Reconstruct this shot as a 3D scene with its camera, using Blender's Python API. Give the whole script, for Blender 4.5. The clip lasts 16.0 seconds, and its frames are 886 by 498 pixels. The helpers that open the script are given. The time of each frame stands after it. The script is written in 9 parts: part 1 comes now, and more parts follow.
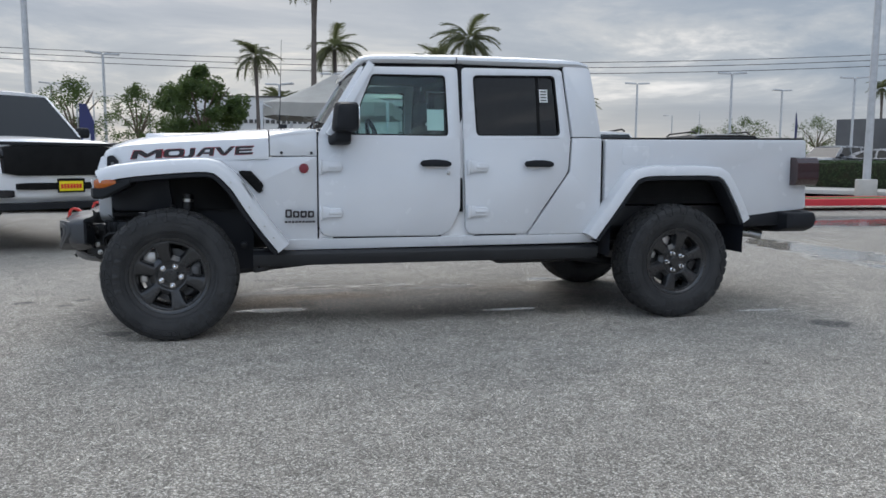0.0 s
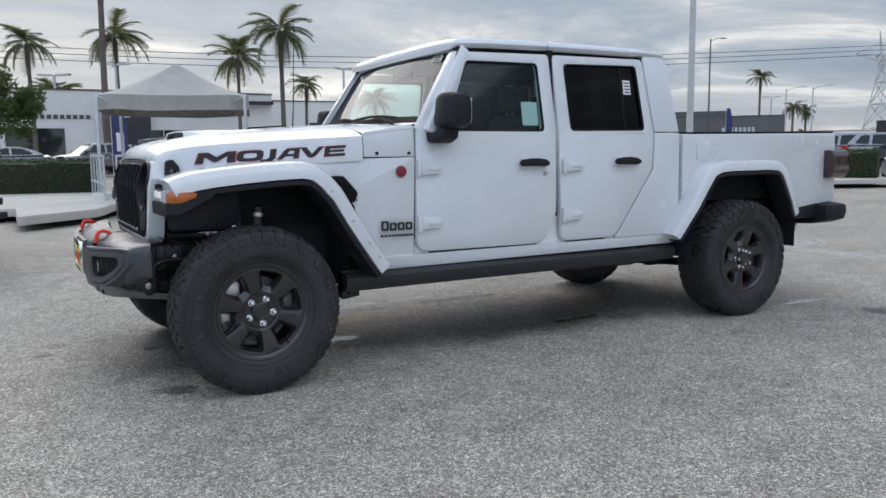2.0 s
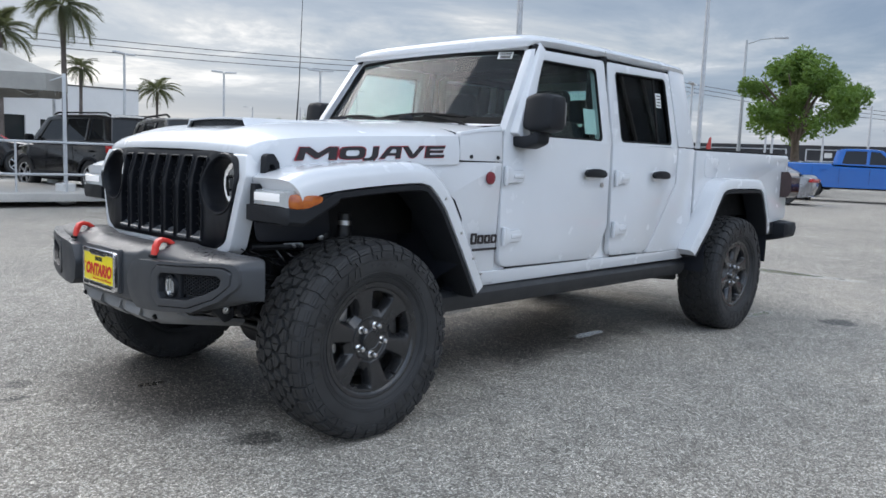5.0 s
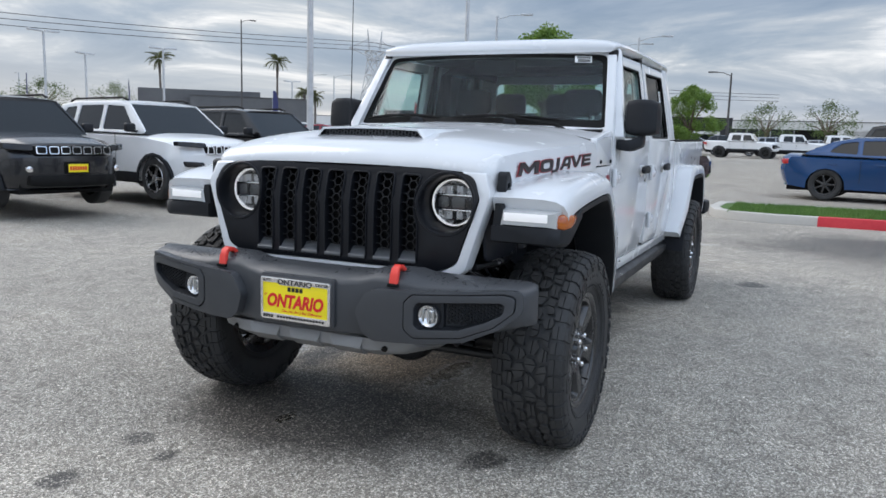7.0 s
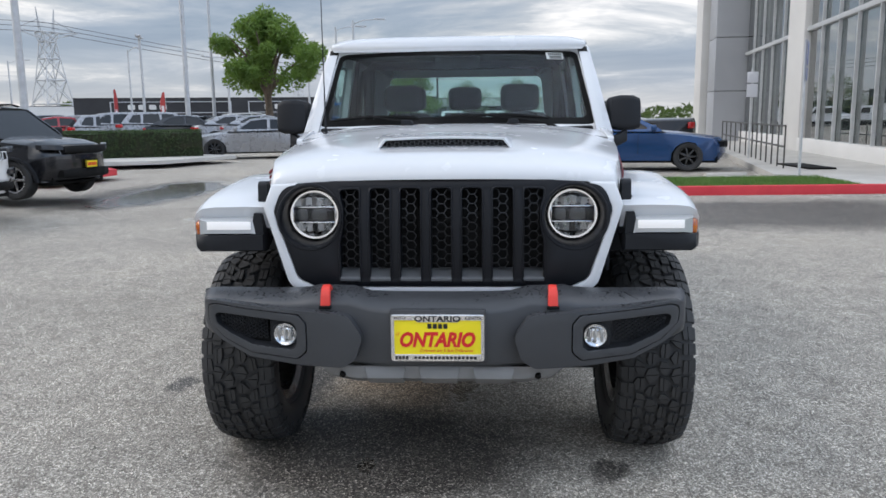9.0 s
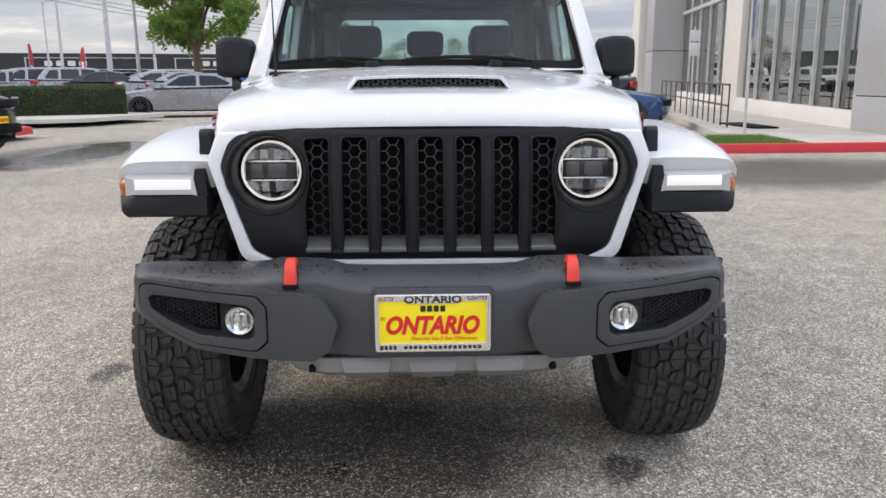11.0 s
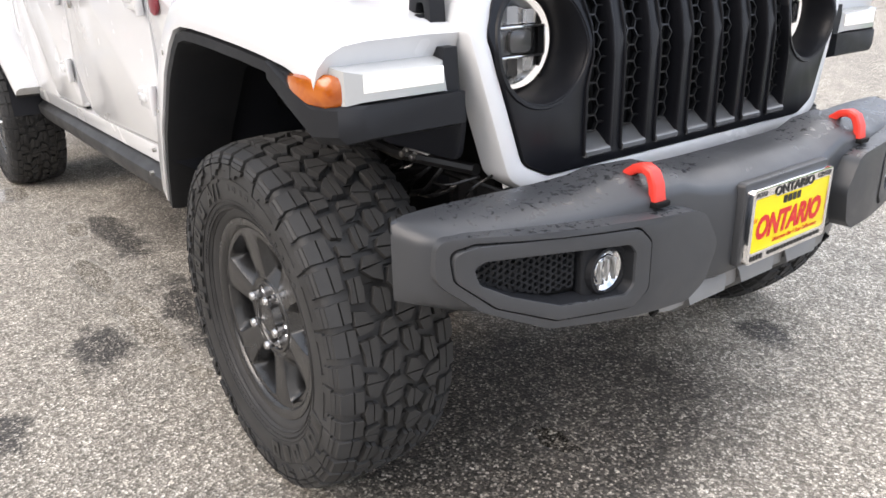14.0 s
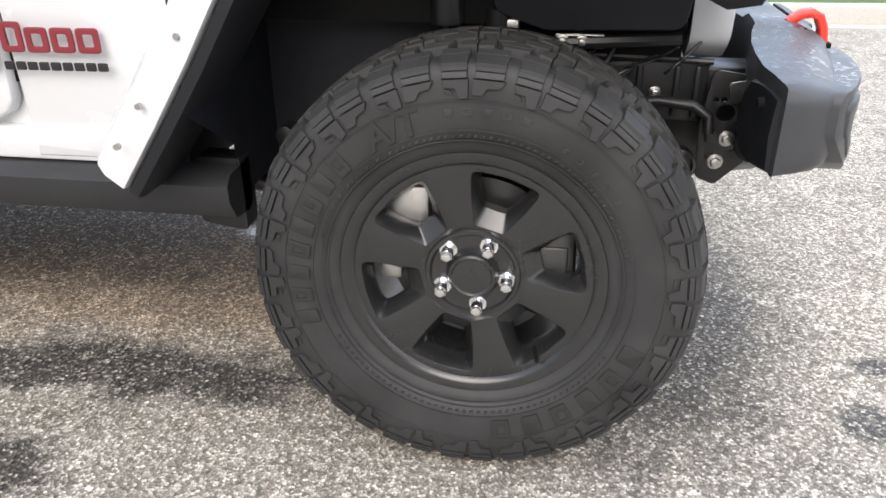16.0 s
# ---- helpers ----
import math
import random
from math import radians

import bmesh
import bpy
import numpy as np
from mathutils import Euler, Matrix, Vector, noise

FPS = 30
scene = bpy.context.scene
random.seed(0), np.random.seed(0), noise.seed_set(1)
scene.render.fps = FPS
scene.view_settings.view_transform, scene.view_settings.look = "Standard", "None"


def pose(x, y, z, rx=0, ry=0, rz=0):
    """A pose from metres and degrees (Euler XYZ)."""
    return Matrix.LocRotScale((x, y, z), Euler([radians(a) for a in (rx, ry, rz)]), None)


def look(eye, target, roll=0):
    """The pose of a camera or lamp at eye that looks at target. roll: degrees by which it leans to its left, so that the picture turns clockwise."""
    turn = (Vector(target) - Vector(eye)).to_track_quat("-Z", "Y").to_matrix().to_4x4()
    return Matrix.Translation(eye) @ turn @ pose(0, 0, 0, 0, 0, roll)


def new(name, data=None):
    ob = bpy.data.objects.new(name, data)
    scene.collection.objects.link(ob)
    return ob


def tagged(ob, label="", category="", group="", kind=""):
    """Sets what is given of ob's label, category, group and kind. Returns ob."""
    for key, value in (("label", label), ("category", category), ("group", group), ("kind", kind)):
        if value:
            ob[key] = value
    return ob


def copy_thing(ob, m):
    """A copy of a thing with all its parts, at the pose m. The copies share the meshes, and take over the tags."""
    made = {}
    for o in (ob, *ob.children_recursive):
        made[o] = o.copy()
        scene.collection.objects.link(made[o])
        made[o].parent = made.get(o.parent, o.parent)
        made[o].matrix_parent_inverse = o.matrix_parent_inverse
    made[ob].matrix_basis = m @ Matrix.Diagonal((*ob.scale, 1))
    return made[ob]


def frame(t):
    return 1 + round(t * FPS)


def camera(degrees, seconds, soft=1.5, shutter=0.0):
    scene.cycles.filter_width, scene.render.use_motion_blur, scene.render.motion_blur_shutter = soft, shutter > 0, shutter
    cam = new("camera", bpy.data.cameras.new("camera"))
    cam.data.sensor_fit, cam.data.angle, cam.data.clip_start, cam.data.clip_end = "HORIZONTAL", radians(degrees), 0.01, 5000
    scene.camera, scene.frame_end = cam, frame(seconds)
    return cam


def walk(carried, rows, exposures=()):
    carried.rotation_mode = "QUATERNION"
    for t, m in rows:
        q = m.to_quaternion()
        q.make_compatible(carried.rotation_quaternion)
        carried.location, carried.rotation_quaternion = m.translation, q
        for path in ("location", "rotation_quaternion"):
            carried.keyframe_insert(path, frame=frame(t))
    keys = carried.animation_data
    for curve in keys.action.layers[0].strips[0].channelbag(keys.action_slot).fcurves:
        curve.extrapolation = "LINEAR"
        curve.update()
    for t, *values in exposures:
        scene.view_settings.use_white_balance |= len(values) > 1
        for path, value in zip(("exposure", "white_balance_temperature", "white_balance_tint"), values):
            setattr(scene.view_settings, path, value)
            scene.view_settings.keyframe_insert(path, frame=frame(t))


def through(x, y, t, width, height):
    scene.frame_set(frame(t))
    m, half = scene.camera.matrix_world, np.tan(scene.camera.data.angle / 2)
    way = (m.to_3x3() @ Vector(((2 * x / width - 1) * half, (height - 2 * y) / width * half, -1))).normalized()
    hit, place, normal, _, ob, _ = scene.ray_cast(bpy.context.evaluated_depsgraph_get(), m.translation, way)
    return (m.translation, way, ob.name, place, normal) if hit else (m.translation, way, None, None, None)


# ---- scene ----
# ------------------------------------------------------------------ camera
cam = camera(59.8, 16.0, soft=1.6)
PATH = [
    (0, (0.51, -5.908, 1.125), (0.985, -3.979, 0.898), 0.3),
    (0.5, (0.031, -5.632, 1.127), (0.645, -3.743, 0.89), 0.0),
    (1, (-0.399, -5.302, 1.115), (0.351, -3.464, 0.872), -0.3),
    (1.5, (-0.727, -4.913, 1.127), (0.142, -3.128, 0.887), -0.6),
    (2, (-1.055, -4.581, 1.159), (-0.075, -2.855, 0.917), -0.6),
    (2.5, (-1.336, -4.189, 1.168), (-0.244, -2.532, 0.916), -0.1),
    (3, (-1.596, -3.879, 1.166), (-0.411, -2.289, 0.904), 0.4),
    (3.2, (-1.665, -3.757, 1.169), (-0.449, -2.191, 0.908), 0.5),
    (5.3, (-2.169, -3.122, 1.146), (-0.693, -1.793, 0.915), 2.3),
    (5.5, (-2.284, -2.999, 1.162), (-0.775, -1.708, 0.925), 2.3),
    (6, (-2.601, -2.615, 1.224), (-0.997, -1.448, 0.969), 2.3),
    (6.5, (-2.83, -2.172, 1.253), (-1.132, -1.152, 0.982), 2.1),
    (7, (-3.092, -1.696, 1.273), (-1.294, -0.87, 0.985), 1.6),
    (7.5, (-3.221, -1.23, 1.285), (-1.343, -0.612, 0.985), 0.9),
    (8, (-3.269, -0.809, 1.334), (-1.339, -0.386, 1.023), 0.1),
    (8.2, (-3.28, -0.638, 1.338), (-1.333, -0.298, 1.033), 0.0),
    (10.3, (-3.025, 0.026, 1.419), (-1.066, 0.003, 1.018), -0.6),
    (10.5, (-2.964, 0.014, 1.384), (-1.006, -0.018, 0.975), -0.5),
    (11, (-2.741, 0.022, 1.289), (-0.787, -0.027, 0.862), -0.3),
    (11.5, (-2.473, 0.045, 1.227), (-0.527, -0.039, 0.776), -0.1),
    (12, (-2.274, 0.034, 1.187), (-0.339, -0.131, 0.708), -0.1),
    (12.5, (-2.231, 0.269, 1.186), (-0.324, -0.041, 0.67), -0.2),
    (13, (-2.141, 0.719, 1.192), (-0.303, 0.18, 0.616), -0.3),
    (13.5, (-1.869, 1.151, 1.186), (-0.162, 0.329, 0.544), -0.7),
    (14, (-1.544, 1.562, 1.187), (-0.05, 0.438, 0.475), -1.4),
    (14.5, (-1.143, 1.852, 1.168), (0.055, 0.458, 0.379), -1.9),
    (15, (-0.749, 2.068, 1.152), (0.108, 0.474, 0.3), -2.3),
    (15.5, (-0.393, 2.122, 1.109), (0.144, 0.409, 0.227), -1.6),
    (16, (-0.142, 2.14, 1.071), (0.14, 0.368, 0.187), -0.4),
]
walk(cam, [(t, look(eye, target, roll)) for t, eye, target, roll in PATH],
     [(0, -0.17, 6280, 12), (3, 0.08, 6280, 12), (5.5, 0.18, 6250, 12), (8, 0.20, 6300, 12), (10.5, 0.36, 6750, 16), (11.5, 0.58, 7200, 17), (12.5, 0.78, 7350, 16), (13.5, 0.97, 7150, 17), (14.5, 1.06, 6950, 16), (16, 1.16, 6850, 15)])

# ------------------------------------------------------------------ sky and light
SUN_AZ, SUN_EL = 88.0, 38.0        # degrees: direction towards the sun behind the cloud
world = bpy.data.worlds.new("overcast_sky")
scene.world = world
world.use_nodes = True
wt = world.node_tree
wt.nodes.clear()


def wnode(kind, **kw):
    n = wt.nodes.new(kind)
    for k, v in kw.items():
        n.inputs[k].default_value = v
    return n


def wramp(src, stops):
    n = wt.nodes.new("ShaderNodeValToRGB")
    el = n.color_ramp.elements
    while len(el) < len(stops):
        el.new(0.5)
    for e, (p, c) in zip(el, stops):
        e.position, e.color = p, (*c, 1)
    wt.links.new(src, n.inputs["Fac"])
    return n.outputs["Color"]


def wmix(blend, fac, a, b):
    n = wt.nodes.new("ShaderNodeMix")
    n.data_type, n.blend_type = "RGBA", blend
    for sock, v in ((n.inputs[0], fac), (n.inputs[6], a), (n.inputs[7], b)):
        if hasattr(v, "is_linked"):
            wt.links.new(v, sock)
        else:
            sock.default_value = v
    return n.outputs[2]


def wmath(op, a, b=None):
    n = wt.nodes.new("ShaderNodeMath")
    n.operation = op
    for sock, v in zip(n.inputs, (a, b)):
        if v is None:
            continue
        if hasattr(v, "is_linked"):
            wt.links.new(v, sock)
        else:
            sock.default_value = v
    return n.outputs[0]


geo = wnode("ShaderNodeTexCoord")
sep = wnode("ShaderNodeSeparateXYZ")
wt.links.new(geo.outputs["Generated"], sep.inputs[0])
# flat cloud sheet: direction divided by its height
up = wmath("ADD", wmath("MAXIMUM", sep.outputs["Z"], 0.0), 0.09)
comb = wnode("ShaderNodeCombineXYZ")
wt.links.new(wmath("DIVIDE", sep.outputs["X"], up), comb.inputs[0])
wt.links.new(wmath("DIVIDE", sep.outputs["Y"], up), comb.inputs[1])
cloud = wnode("ShaderNodeTexNoise", Scale=0.62, Detail=10.0, Roughness=0.60, Distortion=0.5)
wt.links.new(comb.outputs[0], cloud.inputs["Vector"])
bands = wnode("ShaderNodeTexNoise", Scale=0.32, Detail=5.0, Roughness=0.5)
wt.links.new(comb.outputs[0], bands.inputs["Vector"])
sky = wnode("ShaderNodeTexSky")
sky.sky_type, sky.sun_disc = "NISHITA", False
sky.sun_elevation, sky.sun_rotation = radians(SUN_EL), radians(90 - SUN_AZ)
sky.air_density, sky.dust_density = 1.0, 2.5
# brightness of the cloud: darkest undersides to bright breaks, in linear units
tone = wramp(cloud.outputs["Fac"], [(0.38, (0.40, 0.50, 0.62)), (0.48, (0.53, 0.62, 0.72)), (0.56, (0.78, 0.83, 0.87)), (0.66, (1.6, 1.55, 1.46))])
soft = wramp(bands.outputs["Fac"], [(0.3, (0.84, 0.89, 0.97)), (0.62, (1.12, 1.10, 1.06))])
sheet = wmix("MULTIPLY", 1.0, tone, soft)
# glow round the hidden sun
sdir = Vector((math.cos(radians(SUN_AZ)) * math.cos(radians(SUN_EL)), math.sin(radians(SUN_AZ)) * math.cos(radians(SUN_EL)), math.sin(radians(SUN_EL))))
dot = wt.nodes.new("ShaderNodeVectorMath")
dot.operation = "DOT_PRODUCT"
dot.inputs[1].default_value = sdir
wt.links.new(geo.outputs["Generated"], dot.inputs[0])
glow = wramp(dot.outputs["Value"], [(0.0, (0.92, 0.95, 1.0)), (0.75, (1.06, 1.05, 1.03)), (0.93, (1.08, 1.07, 1.05)), (1.0, (2.1, 2.0, 1.85))])
sheet = wmix("MULTIPLY", 1.0, sheet, glow)
# paler band above the horizon
low = wramp(sep.outputs["Z"], [(0.0, (0.98, 0.98, 0.96)), (0.05, (0.86, 0.91, 0.96)), (0.22, (0.7, 0.75, 0.8))])
lowf = wramp(sep.outputs["Z"], [(0.0, (0.85, 0.85, 0.85)), (0.035, (0.5, 0.5, 0.5)), (0.11, (0.0, 0.0, 0.0))])
sheet = wmix("MIX", lowf, sheet, low)
zen = wramp(sep.outputs["Z"], [(0.0, (0.56, 0.56, 0.56)), (0.22, (0.50, 0.50, 0.50)), (0.55, (0.82, 0.82, 0.82)), (1.0, (0.86, 0.85, 0.845))])
sheet = wmix("MULTIPLY", 1.0, sheet, zen)
# the high cloud is brighter on the sun's side
tilt = wramp(wmath("MULTIPLY", wmath("ADD", dot.outputs["Value"], 1.0), 0.5), [(0.0, (0.92, 0.94, 0.97)), (0.5, (0.96, 0.97, 0.98)), (1.0, (1.35, 1.33, 1.29))])
high = wramp(sep.outputs["Z"], [(0.24, (0.0, 0.0, 0.0)), (0.5, (1.0, 1.0, 1.0))])
sheet = wmix("MULTIPLY", high, sheet, tilt)
# unseen sky away from the sun, raised as fill for the truck's near side
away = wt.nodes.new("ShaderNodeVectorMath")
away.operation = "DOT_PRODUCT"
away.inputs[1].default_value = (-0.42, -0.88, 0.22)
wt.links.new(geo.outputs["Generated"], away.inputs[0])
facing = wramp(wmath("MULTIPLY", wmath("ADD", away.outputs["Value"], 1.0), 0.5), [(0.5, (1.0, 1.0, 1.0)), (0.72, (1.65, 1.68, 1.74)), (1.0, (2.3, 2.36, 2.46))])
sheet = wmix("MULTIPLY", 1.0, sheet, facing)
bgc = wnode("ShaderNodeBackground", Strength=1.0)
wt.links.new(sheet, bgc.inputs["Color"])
bgs = wnode("ShaderNodeBackground", Strength=0.02)
wt.links.new(sky.outputs["Color"], bgs.inputs["Color"])
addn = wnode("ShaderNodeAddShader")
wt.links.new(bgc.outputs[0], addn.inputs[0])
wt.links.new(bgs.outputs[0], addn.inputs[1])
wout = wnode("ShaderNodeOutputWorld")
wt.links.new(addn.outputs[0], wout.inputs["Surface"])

sun = new("sun", bpy.data.lights.new("sun", "SUN"))
sun.data.energy, sun.data.angle, sun.data.color = 1.15, radians(44), (1.0, 0.95, 0.88)
sun.matrix_basis = look((0, 0, 0), -sdir)


# ------------------------------------------------------------------ materials
class Mat:
    """Small wrapper for a node material."""

    def __init__(self, name, color=(0.5, 0.5, 0.5), rough=0.5, metal=0.0, **kw):
        self.m = bpy.data.materials.new(name)
        self.m.use_nodes = True
        self.t = self.m.node_tree
        self.b = self.t.nodes["Principled BSDF"]
        self.set("Base Color", (*color, 1)).set("Roughness", rough).set("Metallic", metal)
        for k, v in kw.items():
            self.set(k.replace("_", " "), v)

    def set(self, sock, v):
        if hasattr(v, "is_linked"):
            self.t.links.new(v, self.b.inputs[sock])
        else:
            self.b.inputs[sock].default_value = v
        return self

    def node(self, kind, **kw):
        n = self.t.nodes.new(kind)
        for k, v in kw.items():
            if hasattr(v, "is_linked"):
                self.t.links.new(v, n.inputs[k])
            else:
                n.inputs[k].default_value = v
        return n

    def coord(self, which="Object"):
        return self.node("ShaderNodeTexCoord").outputs[which]

    def position(self):
        return self.node("ShaderNodeNewGeometry").outputs["Position"]

    def noise(self, scale, detail=4.0, rough=0.55, vec=None, dist=0.0):
        n = self.node("ShaderNodeTexNoise", Scale=scale, Detail=detail, Roughness=rough, Distortion=dist, Vector=vec or self.coord())
        return n.outputs["Fac"]

    def voronoi(self, scale, vec=None, feature="F1", out="Distance"):
        n = self.node("ShaderNodeTexVoronoi", Scale=scale, Vector=vec or self.coord())
        n.feature = feature
        return n.outputs[out]

    def ramp(self, src, stops):
        n = self.node("ShaderNodeValToRGB", Fac=src)
        el = n.color_ramp.elements
        while len(el) < len(stops):
            el.new(0.5)
        for e, (p, c) in zip(el, stops):
            c = (c, c, c) if isinstance(c, (int, float)) else c
            e.position, e.color = p, (*c, 1)
        return n.outputs["Color"]

    def mix(self, a, b, fac, blend="MIX"):
        n = self.t.nodes.new("ShaderNodeMix")
        n.data_type, n.blend_type = "RGBA", blend
        for sock, v in ((n.inputs[0], fac), (n.inputs[6], a), (n.inputs[7], b)):
            if hasattr(v, "is_linked"):
                self.t.links.new(v, sock)
            else:
                sock.default_value = (*v, 1) if isinstance(v, tuple) and len(v) == 3 else v
        return n.outputs[2]

    def bump(self, height, strength=0.3, distance=0.01):
        n = self.node("ShaderNodeBump", Strength=strength, Distance=distance, Height=height)
        self.t.links.new(n.outputs[0], self.b.inputs["Normal"])
        return self


def paint(name, color, flake=0.0, rough=0.22):
    m = Mat(name, color, rough, 0.0, Coat_Weight=0.6, Coat_Roughness=0.06)
    d = m.noise(2.0, 3)
    lo = tuple(c * 0.965 for c in color)
    m.set("Base Color", m.mix(lo, color, m.ramp(d, [(0.35, 0.0), (0.6, 1.0)])))
    m.set("Roughness", m.ramp(m.noise(6, 3), [(0.3, rough * 0.92), (0.7, rough * 1.08)]))
    if flake:
        m.set("Metallic", flake)
    return m.m


def plastic(name, color, rough=0.55, grain=900, strength=0.12, patchy=0.25, spec=0.5):
    m = Mat(name, color, rough, 0.0, Specular_IOR_Level=spec)
    m.set("Base Color", m.mix(tuple(c * (1 - patchy) for c in color), tuple(c * (1 + patchy) for c in color), m.noise(5.0, 6)))
    m.set("Roughness", m.ramp(m.noise(8, 5), [(0.3, rough * 0.8), (0.7, min(1, rough * 1.15))]))
    return m.bump(m.noise(grain, 2), strength, 0.0006).m


def metal(name, color, rough=0.3):
    m = Mat(name, color, rough, 1.0)
    m.set("Roughness", m.ramp(m.noise(30, 5), [(0.3, rough * 0.7), (0.7, rough * 1.4)]))
    return m.m


def thin_glass(name, tint, clear, edge=0.28, face=0.035):
    """A pane: tinted see-through layer with a glossy coat on it."""
    m = bpy.data.materials.new(name)
    m.use_nodes = True
    t = m.node_tree
    t.nodes.clear()
    tr = t.nodes.new("ShaderNodeBsdfTransparent")
    tr.inputs["Color"].default_value = (*[c * clear for c in tint], 1)
    gl = t.nodes.new("ShaderNodeBsdfGlossy")
    gl.inputs["Roughness"].default_value = 0.01
    lw = t.nodes.new("ShaderNodeLayerWeight")
    lw.inputs["Blend"].default_value = 0.5
    pw = t.nodes.new("ShaderNodeMath")
    pw.operation = "POWER"
    pw.inputs[1].default_value = 4.0
    t.links.new(lw.outputs["Facing"], pw.inputs[0])
    fr = t.nodes.new("ShaderNodeMath")
    fr.operation = "MULTIPLY_ADD"
    fr.inputs[1].default_value, fr.inputs[2].default_value = edge, face
    t.links.new(pw.outputs[0], fr.inputs[0])
    mx = t.nodes.new("ShaderNodeMixShader")
    t.links.new(fr.outputs[0], mx.inputs[0])
    t.links.new(tr.outputs[0], mx.inputs[1])
    t.links.new(gl.outputs[0], mx.inputs[2])
    out = t.nodes.new("ShaderNodeOutputMaterial")
    t.links.new(mx.outputs[0], out.inputs["Surface"])
    return m


def emit(name, color, strength, base=(0.8, 0.8, 0.8), rough=0.2):
    m = Mat(name, base, rough)
    m.set("Emission Color", (*color, 1)).set("Emission Strength", strength)
    return m.m


WHITE = paint("white_paint", (0.665, 0.675, 0.69), rough=0.26)
WHITE_DUSTY = paint("white_paint_dull", (0.78, 0.78, 0.78), rough=0.3)
BLACK_PLASTIC = plastic("black_grained_plastic", (0.015, 0.0162, 0.019), 0.55, 900, 0.12, 0.25, 0.22)
def bumper_coat():
    m = Mat("grey_black_bumper_coat", (0.05, 0.052, 0.056), 0.42)
    nz = m.node("ShaderNodeSeparateXYZ", Vector=m.node("ShaderNodeNewGeometry").outputs["Normal"]).outputs[2]
    beads = m.mix(m.ramp(m.noise(75, 3, 0.6), [(0.56, 0.0), (0.60, 1.0)]), m.ramp(m.noise(7, 4), [(0.45, 0.0), (0.56, 1.0)]), 1.0, "MULTIPLY")
    wet = m.mix(beads, m.ramp(nz, [(0.80, 0.0), (0.93, 1.0)]), 1.0, "MULTIPLY")
    dry = m.mix((0.033, 0.0352, 0.0395), (0.052, 0.0550, 0.0605), m.noise(5.0, 6))
    m.set("Base Color", m.mix(dry, (0.026, 0.0275, 0.030), wet))
    m.set("Roughness", m.mix(m.ramp(m.noise(8, 5), [(0.3, 0.33), (0.7, 0.48)]), (0.12, 0.12, 0.12), wet))
    return m.bump(m.mix(m.noise(700, 2), wet, 0.5), 0.25, 0.0008).m


BUMPER_STEEL = bumper_coat()
LIP_GREY = plastic("glossy_dark_grille_lip", (0.10, 0.103, 0.108), 0.25, 500, 0.03, 0.25, 0.6)
MESH_BLACK = plastic("black_grille_mesh", (0.012, 0.0128, 0.0145), 0.38, 500, 0.03, 0.25, 0.35)
GRILLE_BLACK = plastic("satin_black_grille", (0.0085, 0.0092, 0.0118), 0.36, 500, 0.03, 0.25, 0.22)
WELL_BLACK = plastic("black_wheel_well_liner", (0.017, 0.0185, 0.024), 0.5, 80, 0.3, 0.25, 0.3)
RAIL_COAT = plastic("textured_black_rail_coat", (0.027, 0.028, 0.030), 0.5, 500, 0.2, 0.25, 0.4)
CHASSIS = plastic("black_chassis_paint", (0.015, 0.015, 0.016), 0.34, 60, 0.25, 0.25, 0.45)
WIRE_BLACK = plastic("glossy_black_hose", (0.011, 0.011, 0.012), 0.2, 60, 0.1, 0.25, 0.5)
MATTE_BLACK = plastic("matte_black", (0.005, 0.005, 0.005), 0.7, 900, 0.12, 0.25, 0.2)
RIM_BLACK = plastic("satin_black_rim", (0.017, 0.0172, 0.0180), 0.26, 300, 0.04, 0.25, 0.7)
SKID = plastic("silver_skid_plate", (0.21, 0.21, 0.21), 0.5, 300, 0.1)
RED_HOOK = plastic("red_tow_hook", (0.72, 0.045, 0.03), 0.4, 300, 0.05)
CHROME = metal("chrome", (0.85, 0.85, 0.86), 0.08)
STEEL = metal("bare_steel", (0.50, 0.49, 0.47), 0.35)
DARK_STEEL = metal("dark_brake_steel", (0.10, 0.10, 0.10), 0.45)
ALU = metal("cast_aluminium", (0.62, 0.61, 0.59), 0.42)
ALLOY = metal("silver_alloy", (0.55, 0.55, 0.56), 0.25)
DECAL_DARK = Mat("dark_decal", (0.018, 0.014, 0.016), 0.4).m
DECAL_RED = Mat("red_decal_edge", (0.30, 0.018, 0.03), 0.4).m
DECAL_MAROON = Mat("maroon_badge", (0.20, 0.022, 0.032), 0.35).m
YELLOW = Mat("yellow_plate", (0.90, 0.74, 0.01), 0.45).m
RED_INK = Mat("red_lettering", (0.66, 0.014, 0.018), 0.45).m
BLACK_INK = Mat("black_lettering", (0.012, 0.012, 0.012), 0.45).m
WHITE_CARD = Mat("white_paper", (0.75, 0.76, 0.74), 0.7).m
def amber():
    m = Mat("amber_lens", (0.40, 0.085, 0.006), 0.15, Coat_Weight=0.6)
    m.set("Base Color", m.mix((0.30, 0.050, 0.004), (0.46, 0.115, 0.008), m.ramp(m.noise(26, 3), [(0.35, 0.0), (0.65, 1.0)])))
    return m.bump(m.noise(60, 2), 0.2, 0.002).m


